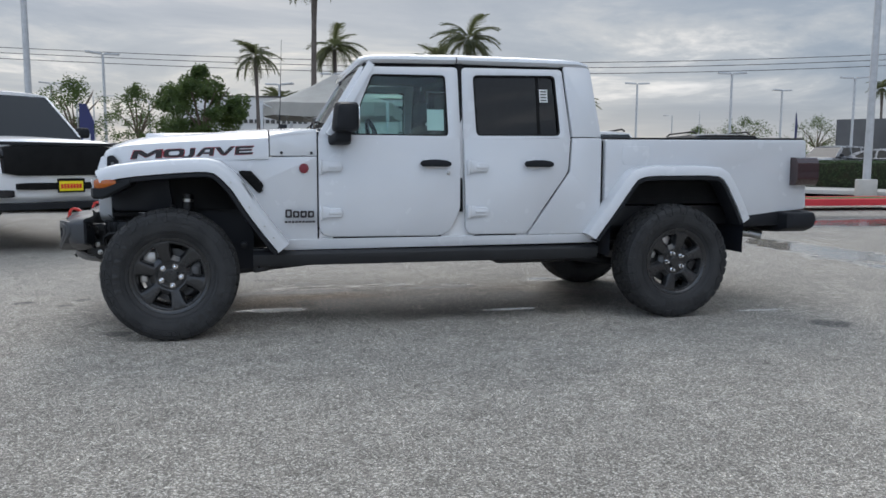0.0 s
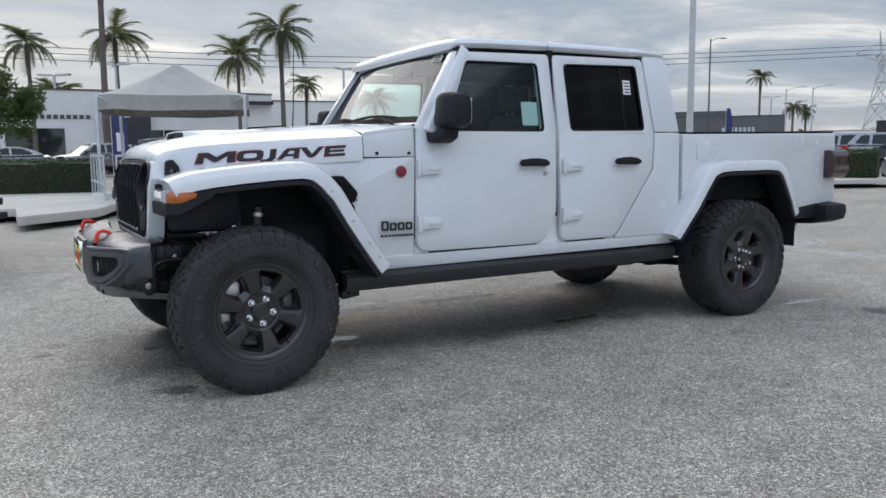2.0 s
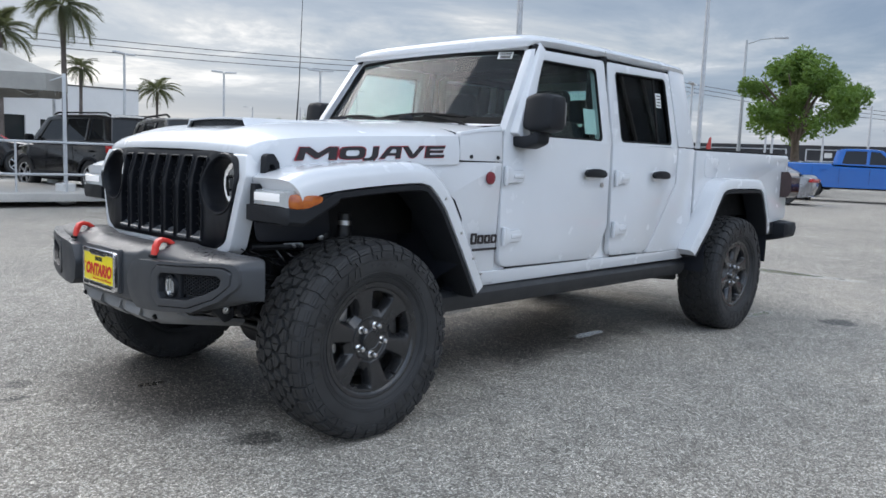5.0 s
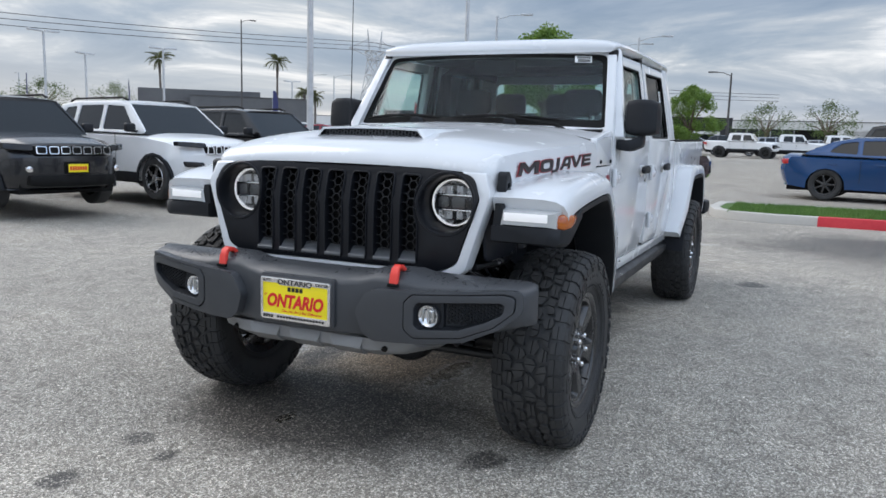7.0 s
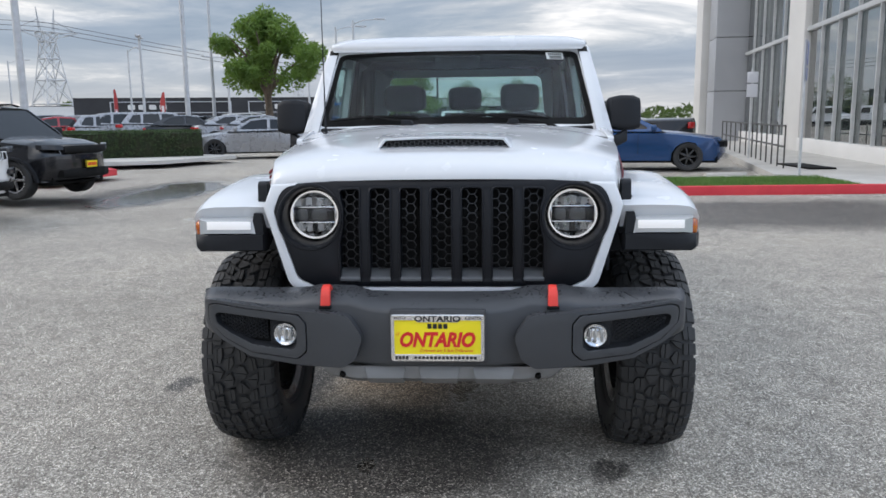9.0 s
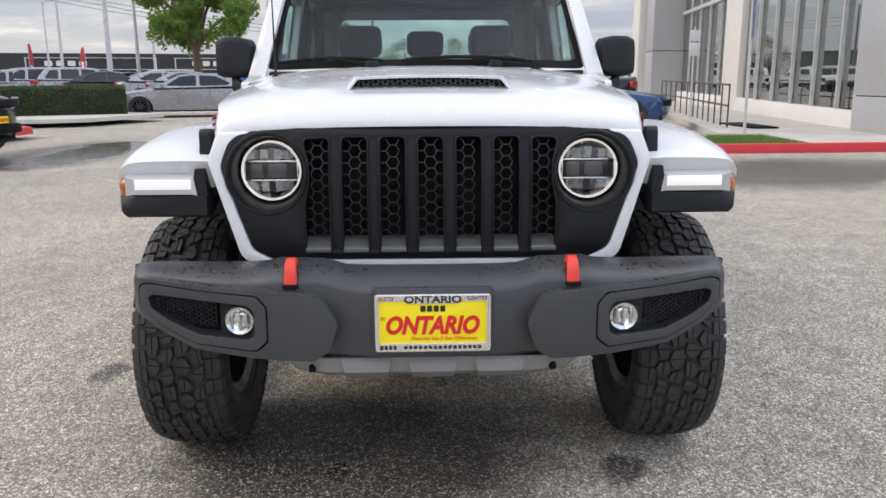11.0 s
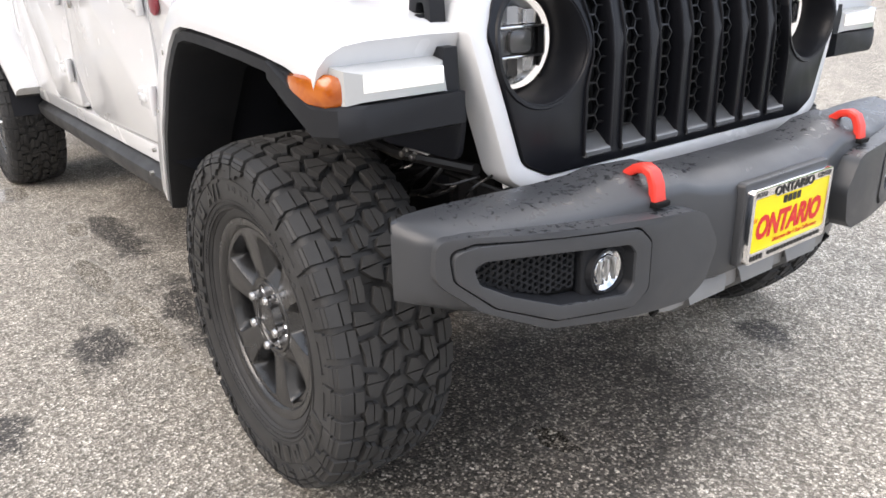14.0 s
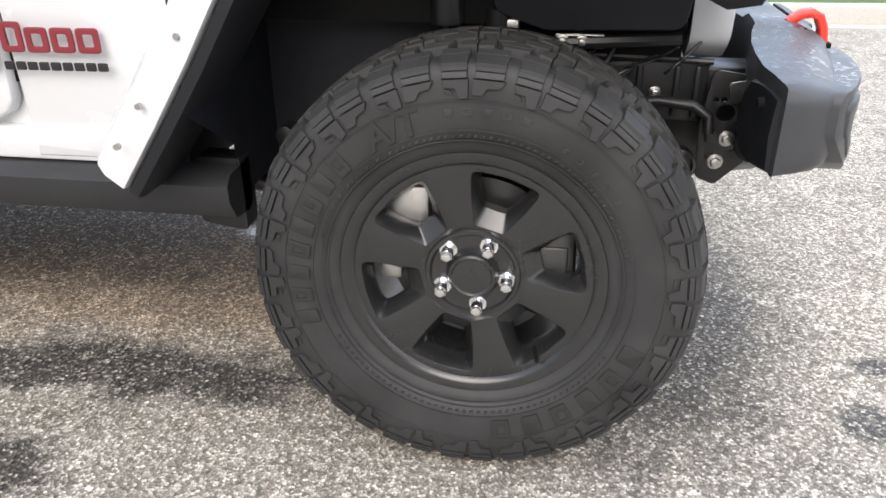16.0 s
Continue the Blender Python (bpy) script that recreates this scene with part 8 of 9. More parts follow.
# ridge of far trees along the horizon
rnd = random.Random(9)
sp = []
for _ in range(16000):
    az = rnd.uniform(-25, 125)
    d = rnd.uniform(260, 300)
    top = 3.2 + 1.8 * math.sin(az * 0.9) + 1.2 * math.sin(az * 2.3 + 1) + 2.2 * max(0, math.sin(az * 0.23 + 0.5))
    x, y = polar(az, d)
    sp.append((x, y, 0.8 + rnd.random() ** 0.8 * max(1.0, top)))
tagged(leaves("far_woods", sp, 2.2, LEAF_DARK, 4), "dark band of trees along the horizon", "woods", kind="stuff")

# ------------------------------------------------------------------ glass showroom to the south-east
FS = -0.12


def fac(x, out=0.0):
    return (x, -7.85 + FS * x + out)


gl_b = thing("glass_showroom", "white and silver showroom with tall glass front", "building")
u_dir = Vector((1, FS, 0)).normalized()
XA, XB = 13.95, 38.0


def fmap(u, v, w):
    return (u, -7.85 + FS * u - w, v)


def base_z(x):
    return 0.14 + rise(x, -10)


part("plinth", slab([(12.9, 0.0), (XB, 0.2), (XB, 0.80), (30, 0.72), (24.3, 0.68), (12.9, 0.56)], [], 0.35, lambda u, v, w: fmap(u, v, w - 0.10), 0.02), STUCCO_WHITE, gl_b, "white plinth wall")
xs = [XA + 1.6 * k for k in range(7)]
panes = [(a, b) for a, b in zip(xs, xs[1:])] + [(25.0 + 1.7 * k, 25.0 + 1.7 * (k + 1)) for k in range(5)]
for a, b in panes:
    for z0, z1 in ((0.62, 4.15), (4.27, 8.2)):
        p_ = part("pane", slab([(a + 0.03, z0), (b - 0.03, z0), (b - 0.03, z1), (a + 0.03, z1)], [], 0.02, lambda u, v, w: fmap(u, v, w + 0.12)), None or thin_glass("showroom_glass", (0.60, 0.68, 0.66), 0.6, 0.6, 0.38) if a == panes[0][0] and z0 < 1 else bpy.data.materials["showroom_glass"], gl_b)
        p_.visible_shadow = False
    part("mullion", slab([(a - 0.03, 0.60), (a + 0.03, 0.60), (a + 0.03, 8.2), (a - 0.03, 8.2)], [], 0.10, lambda u, v, w: fmap(u, v, w), 0.006), GALV, gl_b)
part("transom", slab([(XA, 4.14), (23.6, 4.14), (23.6, 4.28), (XA, 4.28)], [], 0.12, lambda u, v, w: fmap(u, v, w), 0.006), GALV, gl_b)
part("transom", slab([(25, 4.14), (33.5, 4.14), (33.5, 4.28), (25, 4.28)], [], 0.12, lambda u, v, w: fmap(u, v, w), 0.006), GALV, gl_b)
part("white_column", box((23.58, fac(24)[1] - 0.55, 0.0), (24.98, fac(24)[1] + 0.14, 8.4), 0.02), STUCCO_WHITE, gl_b)
part("parapet", slab([(13.0, 8.2), (XB, 8.2), (XB, 9.4), (13.0, 9.4)], [], 0.4, lambda u, v, w: fmap(u, v, w - 0.12), 0.02), STUCCO_WHITE, gl_b)
# corner portal of silver panels, with a drain hole
for z0, z1 in ((0.10, 0.92), (0.94, 3.0), (3.02, 5.2), (5.22, 7.4), (7.42, 9.4)):
    part("panel", box((12.10, -11.9, z0), (13.88, -9.22, z1), 0.012), SILVER_PANEL, gl_b, "silver cladding panel")
part("portal_side", box((13.88, -9.7, 0.1), (13.99, -9.28, 9.4)), STUCCO_WHITE, gl_b)
part("drain", disc((12.10, -9.75, 0.42), (1, 0, 0), 0.085, 0.03, 18), MATTE_BLACK, gl_b)
# second glass front, facing the lot
for k in range(5):
    y0, y1 = -11.95 - 2.2 * k, -14.1 - 2.2 * k
    part("pane", box((12.98, y1, 0.35), (13.0, y0, 4.1)), bpy.data.materials["showroom_glass"], gl_b).visible_shadow = False
    part("mullion", box((12.90, y1 - 0.07, 0.15), (13.02, y1, 4.2)), GALV, gl_b)
part("sill", box((12.85, -26, 0.1), (13.1, -11.9, 0.35), 0.01), STUCCO_WHITE, gl_b)
part("fascia", box((12.8, -26, 4.1), (13.2, -11.9, 9.4), 0.02), SILVER_PANEL, gl_b)
# grey panel block further along
for k in range(4):
    part("panel", slab([(33.6, 0.2 + 2.4 * k), (35.6, 0.2 + 2.4 * k), (35.6, 2.57 + 2.4 * k), (33.6, 2.57 + 2.4 * k)], [], 1.6, lambda u, v, w: fmap(u, v, w - 1.3), 0.015), SILVER_PANEL, gl_b)
part("end_tower", slab([(36.0, 0.2), (38, 0.2), (38, 11), (36.0, 11)], [], 1.6, lambda u, v, w: fmap(u, v, w - 1.6), 0.03), STUCCO_WHITE, gl_b)
# inside
part("floor", slab([(13.1, -11.9), (13.1, -26), (38, -26), (38, -12.9)], [], 0.05, lambda u, v, w: (u, v, 0.34 - w)), CONCRETE, gl_b)
part("back_wall", box((14, -26.2, 0.3), (38, -26, 8.6)), STUCCO_GREY, gl_b)
part("ceiling", slab([(13.1, -11.0), (13.1, -26), (38, -26), (38, -12.9)], [], 0.2, lambda u, v, w: (u, v, 8.6 - w)), STUCCO_WHITE, gl_b)
# ramp and its railing, signs
railing([(15.2, -7.05), (20, -7.9), (27, -9.1)], 0.14, 1.0, "dark steel ramp railing", 7, DARK_POST, (0.5, 0.98))


def sign_post(at, h, marks, turn=0):
    t = thing("sign_post", "grey post with a blue and white parking sign", "sign", pose(at[0], at[1], 0.14, 0, 0, turn), group="parking signs")
    part("post", tube([(0, 0, 0), (0.02, 0, h)], 0.03, 8), GALV, t)
    for k, (z, hh, m_) in enumerate(marks):
        part("plate", box((-0.035, -0.155, z), (-0.025, 0.155, z + hh), 0.003), m_, t)
        part("plate_mark", box((-0.038, -0.08, z + hh * 0.3), (-0.0355, 0.08, z + hh * 0.7)), BANNER_WHITE, t)
    return t


SIGN_BLUE = Mat("blue_sign", (0.02, 0.09, 0.38), 0.4).m
sign_post((13.0, -6.55), 2.75, [(2.25, 0.46, SIGN_BLUE), (1.95, 0.24, SIGN_BLUE)], 68)
sign_post((19.5, -7.65), 2.6, [(2.2, 0.3, BANNER_WHITE), (1.8, 0.36, BANNER_WHITE)])
as_thing(link_mesh("wheel_stop", slab(rounded([(-0.25, 0), (0.25, 0), (0.16, 0.14), (-0.16, 0.14)], 0.03), [], 0.9, lambda u, v, w: (14.6 + u * 0.6, -6.0 + w, v), 0.02), CONCRETE), "short pale concrete wheel stop on asphalt", "wheel stop")
as_thing(link_mesh("door_mat", box((14.6, -8.0, 0.20), (16.6, -7.4, 0.235), 0.005), MATTE_BLACK), "dark mat on the concrete walk", "mat")
# ------------------------------------------------------------------ other cars
def car_wheel(r, w, rim_mat, spokes):
    tyre = link_mesh("wheel", lathe([(r * 0.64, -w * 0.42), (r * 0.72, -w * 0.5), (r * 0.92, -w * 0.5), (r, -w * 0.38), (r, w * 0.38), (r * 0.92, w * 0.5), (r * 0.6, w * 0.45)], 40), RUBBER)
    part("rim_barrel", lathe([(r * 0.66, -w * 0.44), (r * 0.63, -w * 0.46), (r * 0.58, -w * 0.30), (r * 0.57, w * 0.3), (0.02, w * 0.3)], 32), MATTE_BLACK, tyre)
    bms = [lathe([(r * 0.67, -w * 0.45), (r * 0.655, -w * 0.50), (r * 0.60, -w * 0.48), (r * 0.59, -w * 0.40)], 36), disc((0, -w * 0.40, 0), (0, 1, 0), r * 0.15, 0.05, 16, 0.01)]
    for k in range(spokes):
        a = k * math.tau / spokes
        b = slab(rounded([(r * 0.08, -r * 0.075), (r * 0.62, -r * 0.05), (r * 0.62, r * 0.05), (r * 0.08, r * 0.075)], 0.01), [], 0.03, lambda u, v, q: (u * math.cos(a) - v * math.sin(a), -w * 0.44 + q, u * math.sin(a) + v * math.cos(a)), 0.006)
        bms.append(b)
    part("rim", merge(*bms), rim_mat, tyre)
    return tyre


def arch(cx, r, z0, n=8):
    """Points of a wheel arch from rear to front."""
    a0 = math.asin(min(0.99, max(-0.99, (z0 - r * 0.86) / (r * 1.16))))
    return [(cx + r * 1.16 * math.cos(a0 + (math.pi - 2 * a0) * k / n), r * 0.86 + r * 1.16 * math.sin(a0 + (math.pi - 2 * a0) * k / n)) for k in range(n + 1)]


def make_car(name, label, category, m, L, W, H, wb, fr, r, paint_mat, top, green, windows, rim_mat=ALLOY, spokes=5, cladding=False, group="", plate=True, grille=None, lamps=None, tails=None, sill=0.30, bed=False, roof_mat=None, rails=False):
    """Front towards -x, wheels on z = 0. fr: front axle behind the nose. top: outline of the lower body from the nose up and back; green: outline of the glasshouse."""
    c = thing(name, label, category, m, group)
    xf, xr = -L / 2 + fr, -L / 2 + fr + wb
    hw = W / 2

    def plan(x, z):
        e = abs(x) / (L / 2)
        y = hw * (1 - 0.13 * max(0, e - 0.55) ** 2 / 0.2)
        if z > 0.75:
            y -= 0.10 * (z - 0.75) ** 1.5
        if z < 0.5:
            y -= 0.12 * (0.5 - z)
        return y
    bottom = [(L / 2 - 0.12, sill + 0.05), *arch(xr, r, sill), *arch(xf, r, sill), (-L / 2 + 0.10, sill)]
    prof = rounded(top, 0.06, 3) + bottom
    n_top = len(prof) - len(bottom)
    z_hi = max(p[1] for p in prof)

    def shell(s_):
        """The outline at a fraction of the half width."""
        a = abs(s_)
        ring = []
        for i, (x, z) in enumerate(prof):
            xx, zz = x, z
            if i < n_top:
                zz = z - (0.055 * a ** 6 + 0.03 * a * a) * min(1.0, max(0.0, (z - 0.6) / 0.4))
            wn = max(0.0, min(1.0, (-x - (L / 2 - 0.8)) / 0.8)) ** 0.7
            wt_ = max(0.0, min(1.0, (x - (L / 2 - 0.6)) / 0.6)) ** 0.7
            xx += (0.30 * a ** 3) * wn - (0.18 * a ** 4) * wt_
            ring.append((xx, s_ * plan(x, z), zz))
        return ring
    fr_s = [-1, -0.985, -0.94, -0.82, -0.6, -0.3, 0, 0.3, 0.6, 0.82, 0.94, 0.985, 1]
    bm = loft([shell(k) for k in fr_s], True, False)
    for k in (-1, 1):
        cap = fill2d(prof)
        bmesh.ops.triangulate(cap, faces=cap.faces[:])
        ring = shell(k)
        for v, q in zip(cap.verts, ring):
            v.co = q
        bm = merge(bm, cap)
    bmesh.ops.remove_doubles(bm, verts=bm.verts, dist=1e-4)
    body = part("body", bm, paint_mat, c, "", 38)
    part("floor_pan", box((-L / 2 + 0.25, -hw + 0.22, sill - 0.06), (L / 2 - 0.25, hw - 0.22, sill + 0.5)), MATTE_BLACK, c)
    # glasshouse
    zb, zt = min(p[1] for p in green), max(p[1] for p in green)

    def gside(u, v, w):
        t_ = (v - zb) / (zt - zb)
        return hw - 0.075 - 0.16 * t_ - w
    for sg in (-1, 1):
        fr_ = slab(rounded(green, 0.05, 3), [rounded(w_, 0.04, 3) for w_ in windows], 0.03, lambda u, v, w: (u, sg * gside(u, v, w), v), 0.008)
        part("side_frame", fr_, paint_mat if roof_mat is None else roof_mat, c)
    g2 = [(x, z) for x, z in green]
    glass_b = fill2d(g2)
    rr = bmesh.ops.extrude_face_region(glass_b, geom=glass_b.faces[:])
    bmesh.ops.translate(glass_b, verts=[v for v in rr["geom"] if isinstance(v, bmesh.types.BMVert)], vec=(0, 0, 1))
    cx_ = sum(p[0] for p in g2) / len(g2)
    for v in glass_b.verts:
        x, z, q = v.co
        k = q * 2 - 1
        v.co = (cx_ + (x - cx_) * 0.992, k * gside(x, z, 0.012), z - 0.012)
    part("window", glass_b, CAR_GLASS, c, "dark window glass", 30)
    tops = [p for p in green if p[1] > zt - 0.16]
    x0, x1 = min(p[0] for p in tops), max(p[0] for p in tops)
    ring = []
    for i in range(7):
        x = x0 + (x1 - x0) * i / 6
        z = lerp_table(x, sorted(tops))[0]
        hw_r = hw - 0.075 - 0.16 * (z - zb) / (zt - zb)
        ring.append([(x, j / 6 * hw_r, z + 0.028 * (1 - (j / 6) ** 4) - 0.002) for j in range(-6, 7)] + [(x, hw_r - 0.02, z - 0.03), (x, -hw_r + 0.02, z - 0.03)])
    part("roof", loft(ring), paint_mat if roof_mat is None else roof_mat, c, "", 50)
    if rails:
        for sg in (-1, 1):
            part("roof_rail", tube([(x0 + 0.15, sg * (hw - 0.30), zt + 0.01), (x0 + 0.3, sg * (hw - 0.30), zt + 0.055), (x1 - 0.3, sg * (hw - 0.30), zt + 0.04), (x1 - 0.15, sg * (hw - 0.30), zt - 0.01)], 0.02, 6), MATTE_BLACK, c)
    # wheels
    wl = car_wheel(r, 0.23, rim_mat, spokes)
    wl.parent = c
    wl.matrix_basis = pose(xf, -hw + 0.13, r)
    for x, y, rz in ((xr, -hw + 0.13, 0), (xf, hw - 0.13, 180), (xr, hw - 0.13, 180)):
        w2 = copy_thing(wl, pose(x, y, r, 0, 0, rz))
        w2.parent = c
    if cladding:
        for sg in (-1, 1):
            for ax in (xf, xr):
                pts = arch(ax, r, sill)
                outp = [(ax + (x - ax) * 1.14, r * 0.86 + (z - r * 0.86) * 1.14) for x, z in pts]
                part("arch_trim", slab(outp + pts[::-1], [], 0.05, lambda u, v, w: (u, sg * (plan(u, v) + 0.012 - w), v), 0.006), BLACK_PLASTIC, c)
            part("sill_trim", slab([(xf + r * 1.2, sill - 0.01), (xr - r * 1.2, sill - 0.01), (xr - r * 1.2, sill + 0.15), (xf + r * 1.2, sill + 0.15)], [], 0.05, lambda u, v, w: (u, sg * (plan(u, v) + 0.012 - w), v), 0.006), BLACK_PLASTIC, c)
    for sg in (-1, 1):
        bx_ = green[1][0] * 0.25 + green[0][0] * 0.75 + 0.12
        part("door_mirror", merge(box((bx_ - 0.08, sg * (hw + 0.06) - 0.09, zb + 0.03), (bx_ + 0.05, sg * (hw + 0.06) + 0.09, zb + 0.18), 0.04, 3), box((bx_ - 0.03, sg * (hw - 0.05) - 0.06, zb + 0.02), (bx_ + 0.03, sg * (hw - 0.05) + 0.06, zb + 0.06), 0.01)), BLACK_PLASTIC if cladding or bed else paint_mat, c)
        for hx_ in (-0.05, 0.95):
            part("door_handle", box((hx_ + 0.25, sg * plan(hx_, 0.9) - 0.02, zb - 0.16), (hx_ + 0.45, sg * plan(hx_, 0.9) + 0.02, zb - 0.125), 0.012), paint_mat, c)
        for sx_ in (-0.32, 0.72, 1.68):
            if sx_ < xr:
                part("door_seam", box((sx_ - 0.004, sg * plan(sx_, 0.7) - 0.005, sill + 0.16), (sx_ + 0.004, sg * (plan(sx_, 0.7) + 0.001) + 0.001, zb - 0.02)), MATTE_BLACK, c)
    nose = -L / 2

    def front(y, z):
        return nose + 0.30 * (abs(y) / hw) ** 3
    def nose_panel(y0, y1, z0, z1, sg, tip=0.0):
        """A panel bent round the nose, its ends drawn in."""
        n = 10
        rings = []
        for i in range(n + 1):
            u = y0 + (y1 - y0) * i / n
            e = 0.82 if i in (0, n) else 1.0
            zc, hh = (z0 + z1) / 2 + tip * i / n, (z1 - z0) / 2 * e
            rings.append([(front(u, zc) + d + 0.10 * max(0, zc + q * hh - 0.75), sg * u, zc + q * hh) for d, q in ((0.09, -1), (-0.022, -1), (-0.032, -0.8), (-0.032, 0.8), (-0.022, 1), (0.09, 1))])
        return loft(rings)
    for kind_, spec in (("grille", grille), ("headlamp", lamps)):
        for (y0, y1, z0, z1, mt) in spec or ():
            for sg in ((-1, 1) if y0 > 0 else (1,)):
                part(kind_, nose_panel(y0, y1, z0, z1, sg, 0.02 if kind_ == "headlamp" else 0.0), mt, c)
    for (y0, y1, z0, z1) in tails or ():
        for sg in (-1, 1):
            part("tail_lamp", slab(rounded([(y0, z0), (y1, z0), (y1, z1), (y0, z1)], 0.03), [], 0.10, lambda u, v, w: (L / 2 + 0.02 - 0.30 * (abs(u) / hw) ** 4 - w, sg * u, v), 0.012), TAIL_RED, c)
    if plate:
        zp = plate if isinstance(plate, float) else 0.55
        p_ = part("dealer_plate", box((nose - 0.05, -0.155, zp - 0.075), (nose - 0.03, 0.155, zp + 0.075), 0.006), YELLOW, c, "yellow dealer plate with red marks")
        part("plate_rim", slab([(-0.165, zp - 0.085), (0.165, zp - 0.085), (0.165, zp + 0.085), (-0.165, zp + 0.085)], [[(-0.148, zp - 0.065), (0.148, zp - 0.065), (0.148, zp + 0.055), (-0.148, zp + 0.055)]], 0.01, lambda u, v, w: (nose - 0.056 + w, u, v)), MATTE_BLACK, p_)
        part("plate_mark", merge(*[box((nose - 0.0535, -0.125 + 0.037 * k, zp - 0.035), (nose - 0.051, -0.098 + 0.037 * k, zp + 0.02)) for k in range(7)]), RED_INK, p_)
    return c


def head_to(fx, fy, az, L):
    """Pose of a car whose nose is at (fx, fy) and which faces the azimuth az."""
    d = Vector((math.cos(radians(az)), math.sin(radians(az))))
    c = Vector((fx, fy)) - d * L / 2
    return pose(c.x, c.y, rise(c.x, c.y), 0, 0, az - 180)


SUV_TOP = [(-2.10, 0.32), (-2.20, 0.50), (-2.20, 0.78), (-2.10, 0.96), (-1.75, 1.04), (-0.98, 1.11), (1.95, 1.15), (2.12, 1.08), (2.20, 0.72), (2.16, 0.45)]
SUV_GREEN = [(-1.08, 1.08), (-0.42, 1.60), (0.0, 1.645), (1.15, 1.635), (1.62, 1.58), (2.02, 1.12)]
SUV_WIN = [[(-0.72, 1.14), (-0.30, 1.545), (0.20, 1.57), (0.20, 1.14)], [(0.30, 1.14), (0.30, 1.57), (1.0, 1.56), (1.05, 1.14)], [(1.15, 1.14), (1.12, 1.55), (1.45, 1.52), (1.68, 1.18)]]
DARK_METAL = paint("dark_grey_metallic", (0.018, 0.019, 0.022), 0.35, 0.25)
BLACK_METAL = paint("black_metallic", (0.010, 0.010, 0.012), 0.2, 0.2)
SILVER_METAL = paint("silver_metallic", (0.30, 0.30, 0.31), 0.5, 0.28)
BLUE_DEEP = paint("deep_blue_metallic", (0.010, 0.055, 0.17), 0.35, 0.22)
BLUE_BRIGHT = paint("bright_blue_paint", (0.008, 0.11, 0.42), 0.2, 0.22)
RED_PAINT = paint("red_paint", (0.30, 0.015, 0.02), 0.2, 0.22)

S_GR = [(-0.56, 0.56, 0.80, 0.93, MATTE_BLACK), (-0.62, 0.62, 0.36, 0.52, MATTE_BLACK)]
S_LP = [(0.58, 0.88, 0.85, 0.94, LAMP_DARK)]
grey_suv = make_car("suv_car", "dark grey compact SUV with chrome-rimmed grille slots", "car", head_to(4.32, 7.1, -101, 4.4) @ Matrix.Scale(0.945, 4), 4.4, 1.82, 1.64, 2.64, 0.88, 0.35, DARK_METAL, SUV_TOP, SUV_GREEN, SUV_WIN, ALLOY, 10, True, "parked SUVs", 0.62, S_GR, S_LP, [(0.55, 0.85, 0.95, 1.10)], rails=True)
for k in range(7):
    y = -0.48 + 0.16 * k
    part("grille_ring", slab(rounded([(y - 0.066, 0.81), (y + 0.066, 0.81), (y + 0.066, 0.92), (y - 0.066, 0.92)], 0.025), [rounded([(y - 0.054, 0.822), (y + 0.054, 0.822), (y + 0.054, 0.908), (y - 0.054, 0.908)], 0.02)], 0.02, lambda u, v, w: (-2.2 + 0.30 * (abs(u) / 0.91) ** 3 - 0.042 + w + 0.10 * max(0, v - 0.75), u, v)), CHROME, grey_suv)
for sg in (-1, 1):
    part("fog_lamp", disc((-2.14, sg * 0.64, 0.60), (1, 0, 0), 0.045, 0.06, 16, 0.01), CHROME, grey_suv)
white_suv = make_car("suv_car", "white mid-size SUV with dark headlamps", "car", head_to(6.85, 6.55, -100, 4.62) @ Matrix.Scale(0.945, 4), 4.62, 1.86, 1.67, 2.71, 0.92, 0.365, WHITE_DUSTY, [(x * 1.05, z * 1.02) for x, z in SUV_TOP], [(x * 1.05, z * 1.02) for x, z in SUV_GREEN], [[(x * 1.05, z * 1.02) for x, z in w_] for w_ in SUV_WIN], ALLOY, 5, True, "parked SUVs", 0.60, [(-0.50, 0.50, 0.80, 0.93, MATTE_BLACK), (-0.62, 0.62, 0.36, 0.48, MATTE_BLACK)], [(0.52, 0.90, 0.90, 0.98, LAMP_DARK)], [(0.55, 0.85, 0.98, 1.10)], rails=True)
for k in range(7):
    y = -0.44 + 0.147 * k
    part("grille_ring", slab(rounded([(y - 0.062, 0.80), (y + 0.062, 0.80), (y + 0.05, 0.93), (y - 0.05, 0.93)], 0.02), [rounded([(y - 0.05, 0.812), (y + 0.05, 0.812), (y + 0.04, 0.918), (y - 0.04, 0.918)], 0.015)], 0.02, lambda u, v, w: (-2.31 + 0.30 * (abs(u) / 0.93) ** 3 - 0.042 + w + 0.10 * max(0, v - 0.75), u, v)), WHITE_DUSTY, white_suv)
for sg in (-1, 1):
    part("fog_lamp", slab(rounded([(0.52, 0.58), (0.80, 0.58), (0.84, 0.68), (0.56, 0.66)], 0.03), [], 0.05, lambda u, v, w: (-2.31 + 0.30 * (u / 0.93) ** 3 - 0.02 + w, sg * u, v), 0.008), LAMP_DARK, white_suv)
make_car("suv_car", "black compact SUV with a yellow dealer plate", "car", head_to(9.78, 6.6, -99, 4.4) @ Matrix.Scale(0.945, 4), 4.4, 1.82, 1.64, 2.64, 0.88, 0.35, BLACK_METAL, SUV_TOP, SUV_GREEN, SUV_WIN, ALLOY, 5, True, "parked SUVs", 0.60, S_GR, S_LP, [(0.55, 0.85, 0.95, 1.10)], rails=True)
BOX_TOP = [(-2.02, 0.34), (-2.12, 0.5), (-2.12, 0.85), (-2.0, 1.0), (-1.05, 1.08), (1.95, 1.10), (2.08, 1.0), (2.12, 0.70), (2.10, 0.45)]
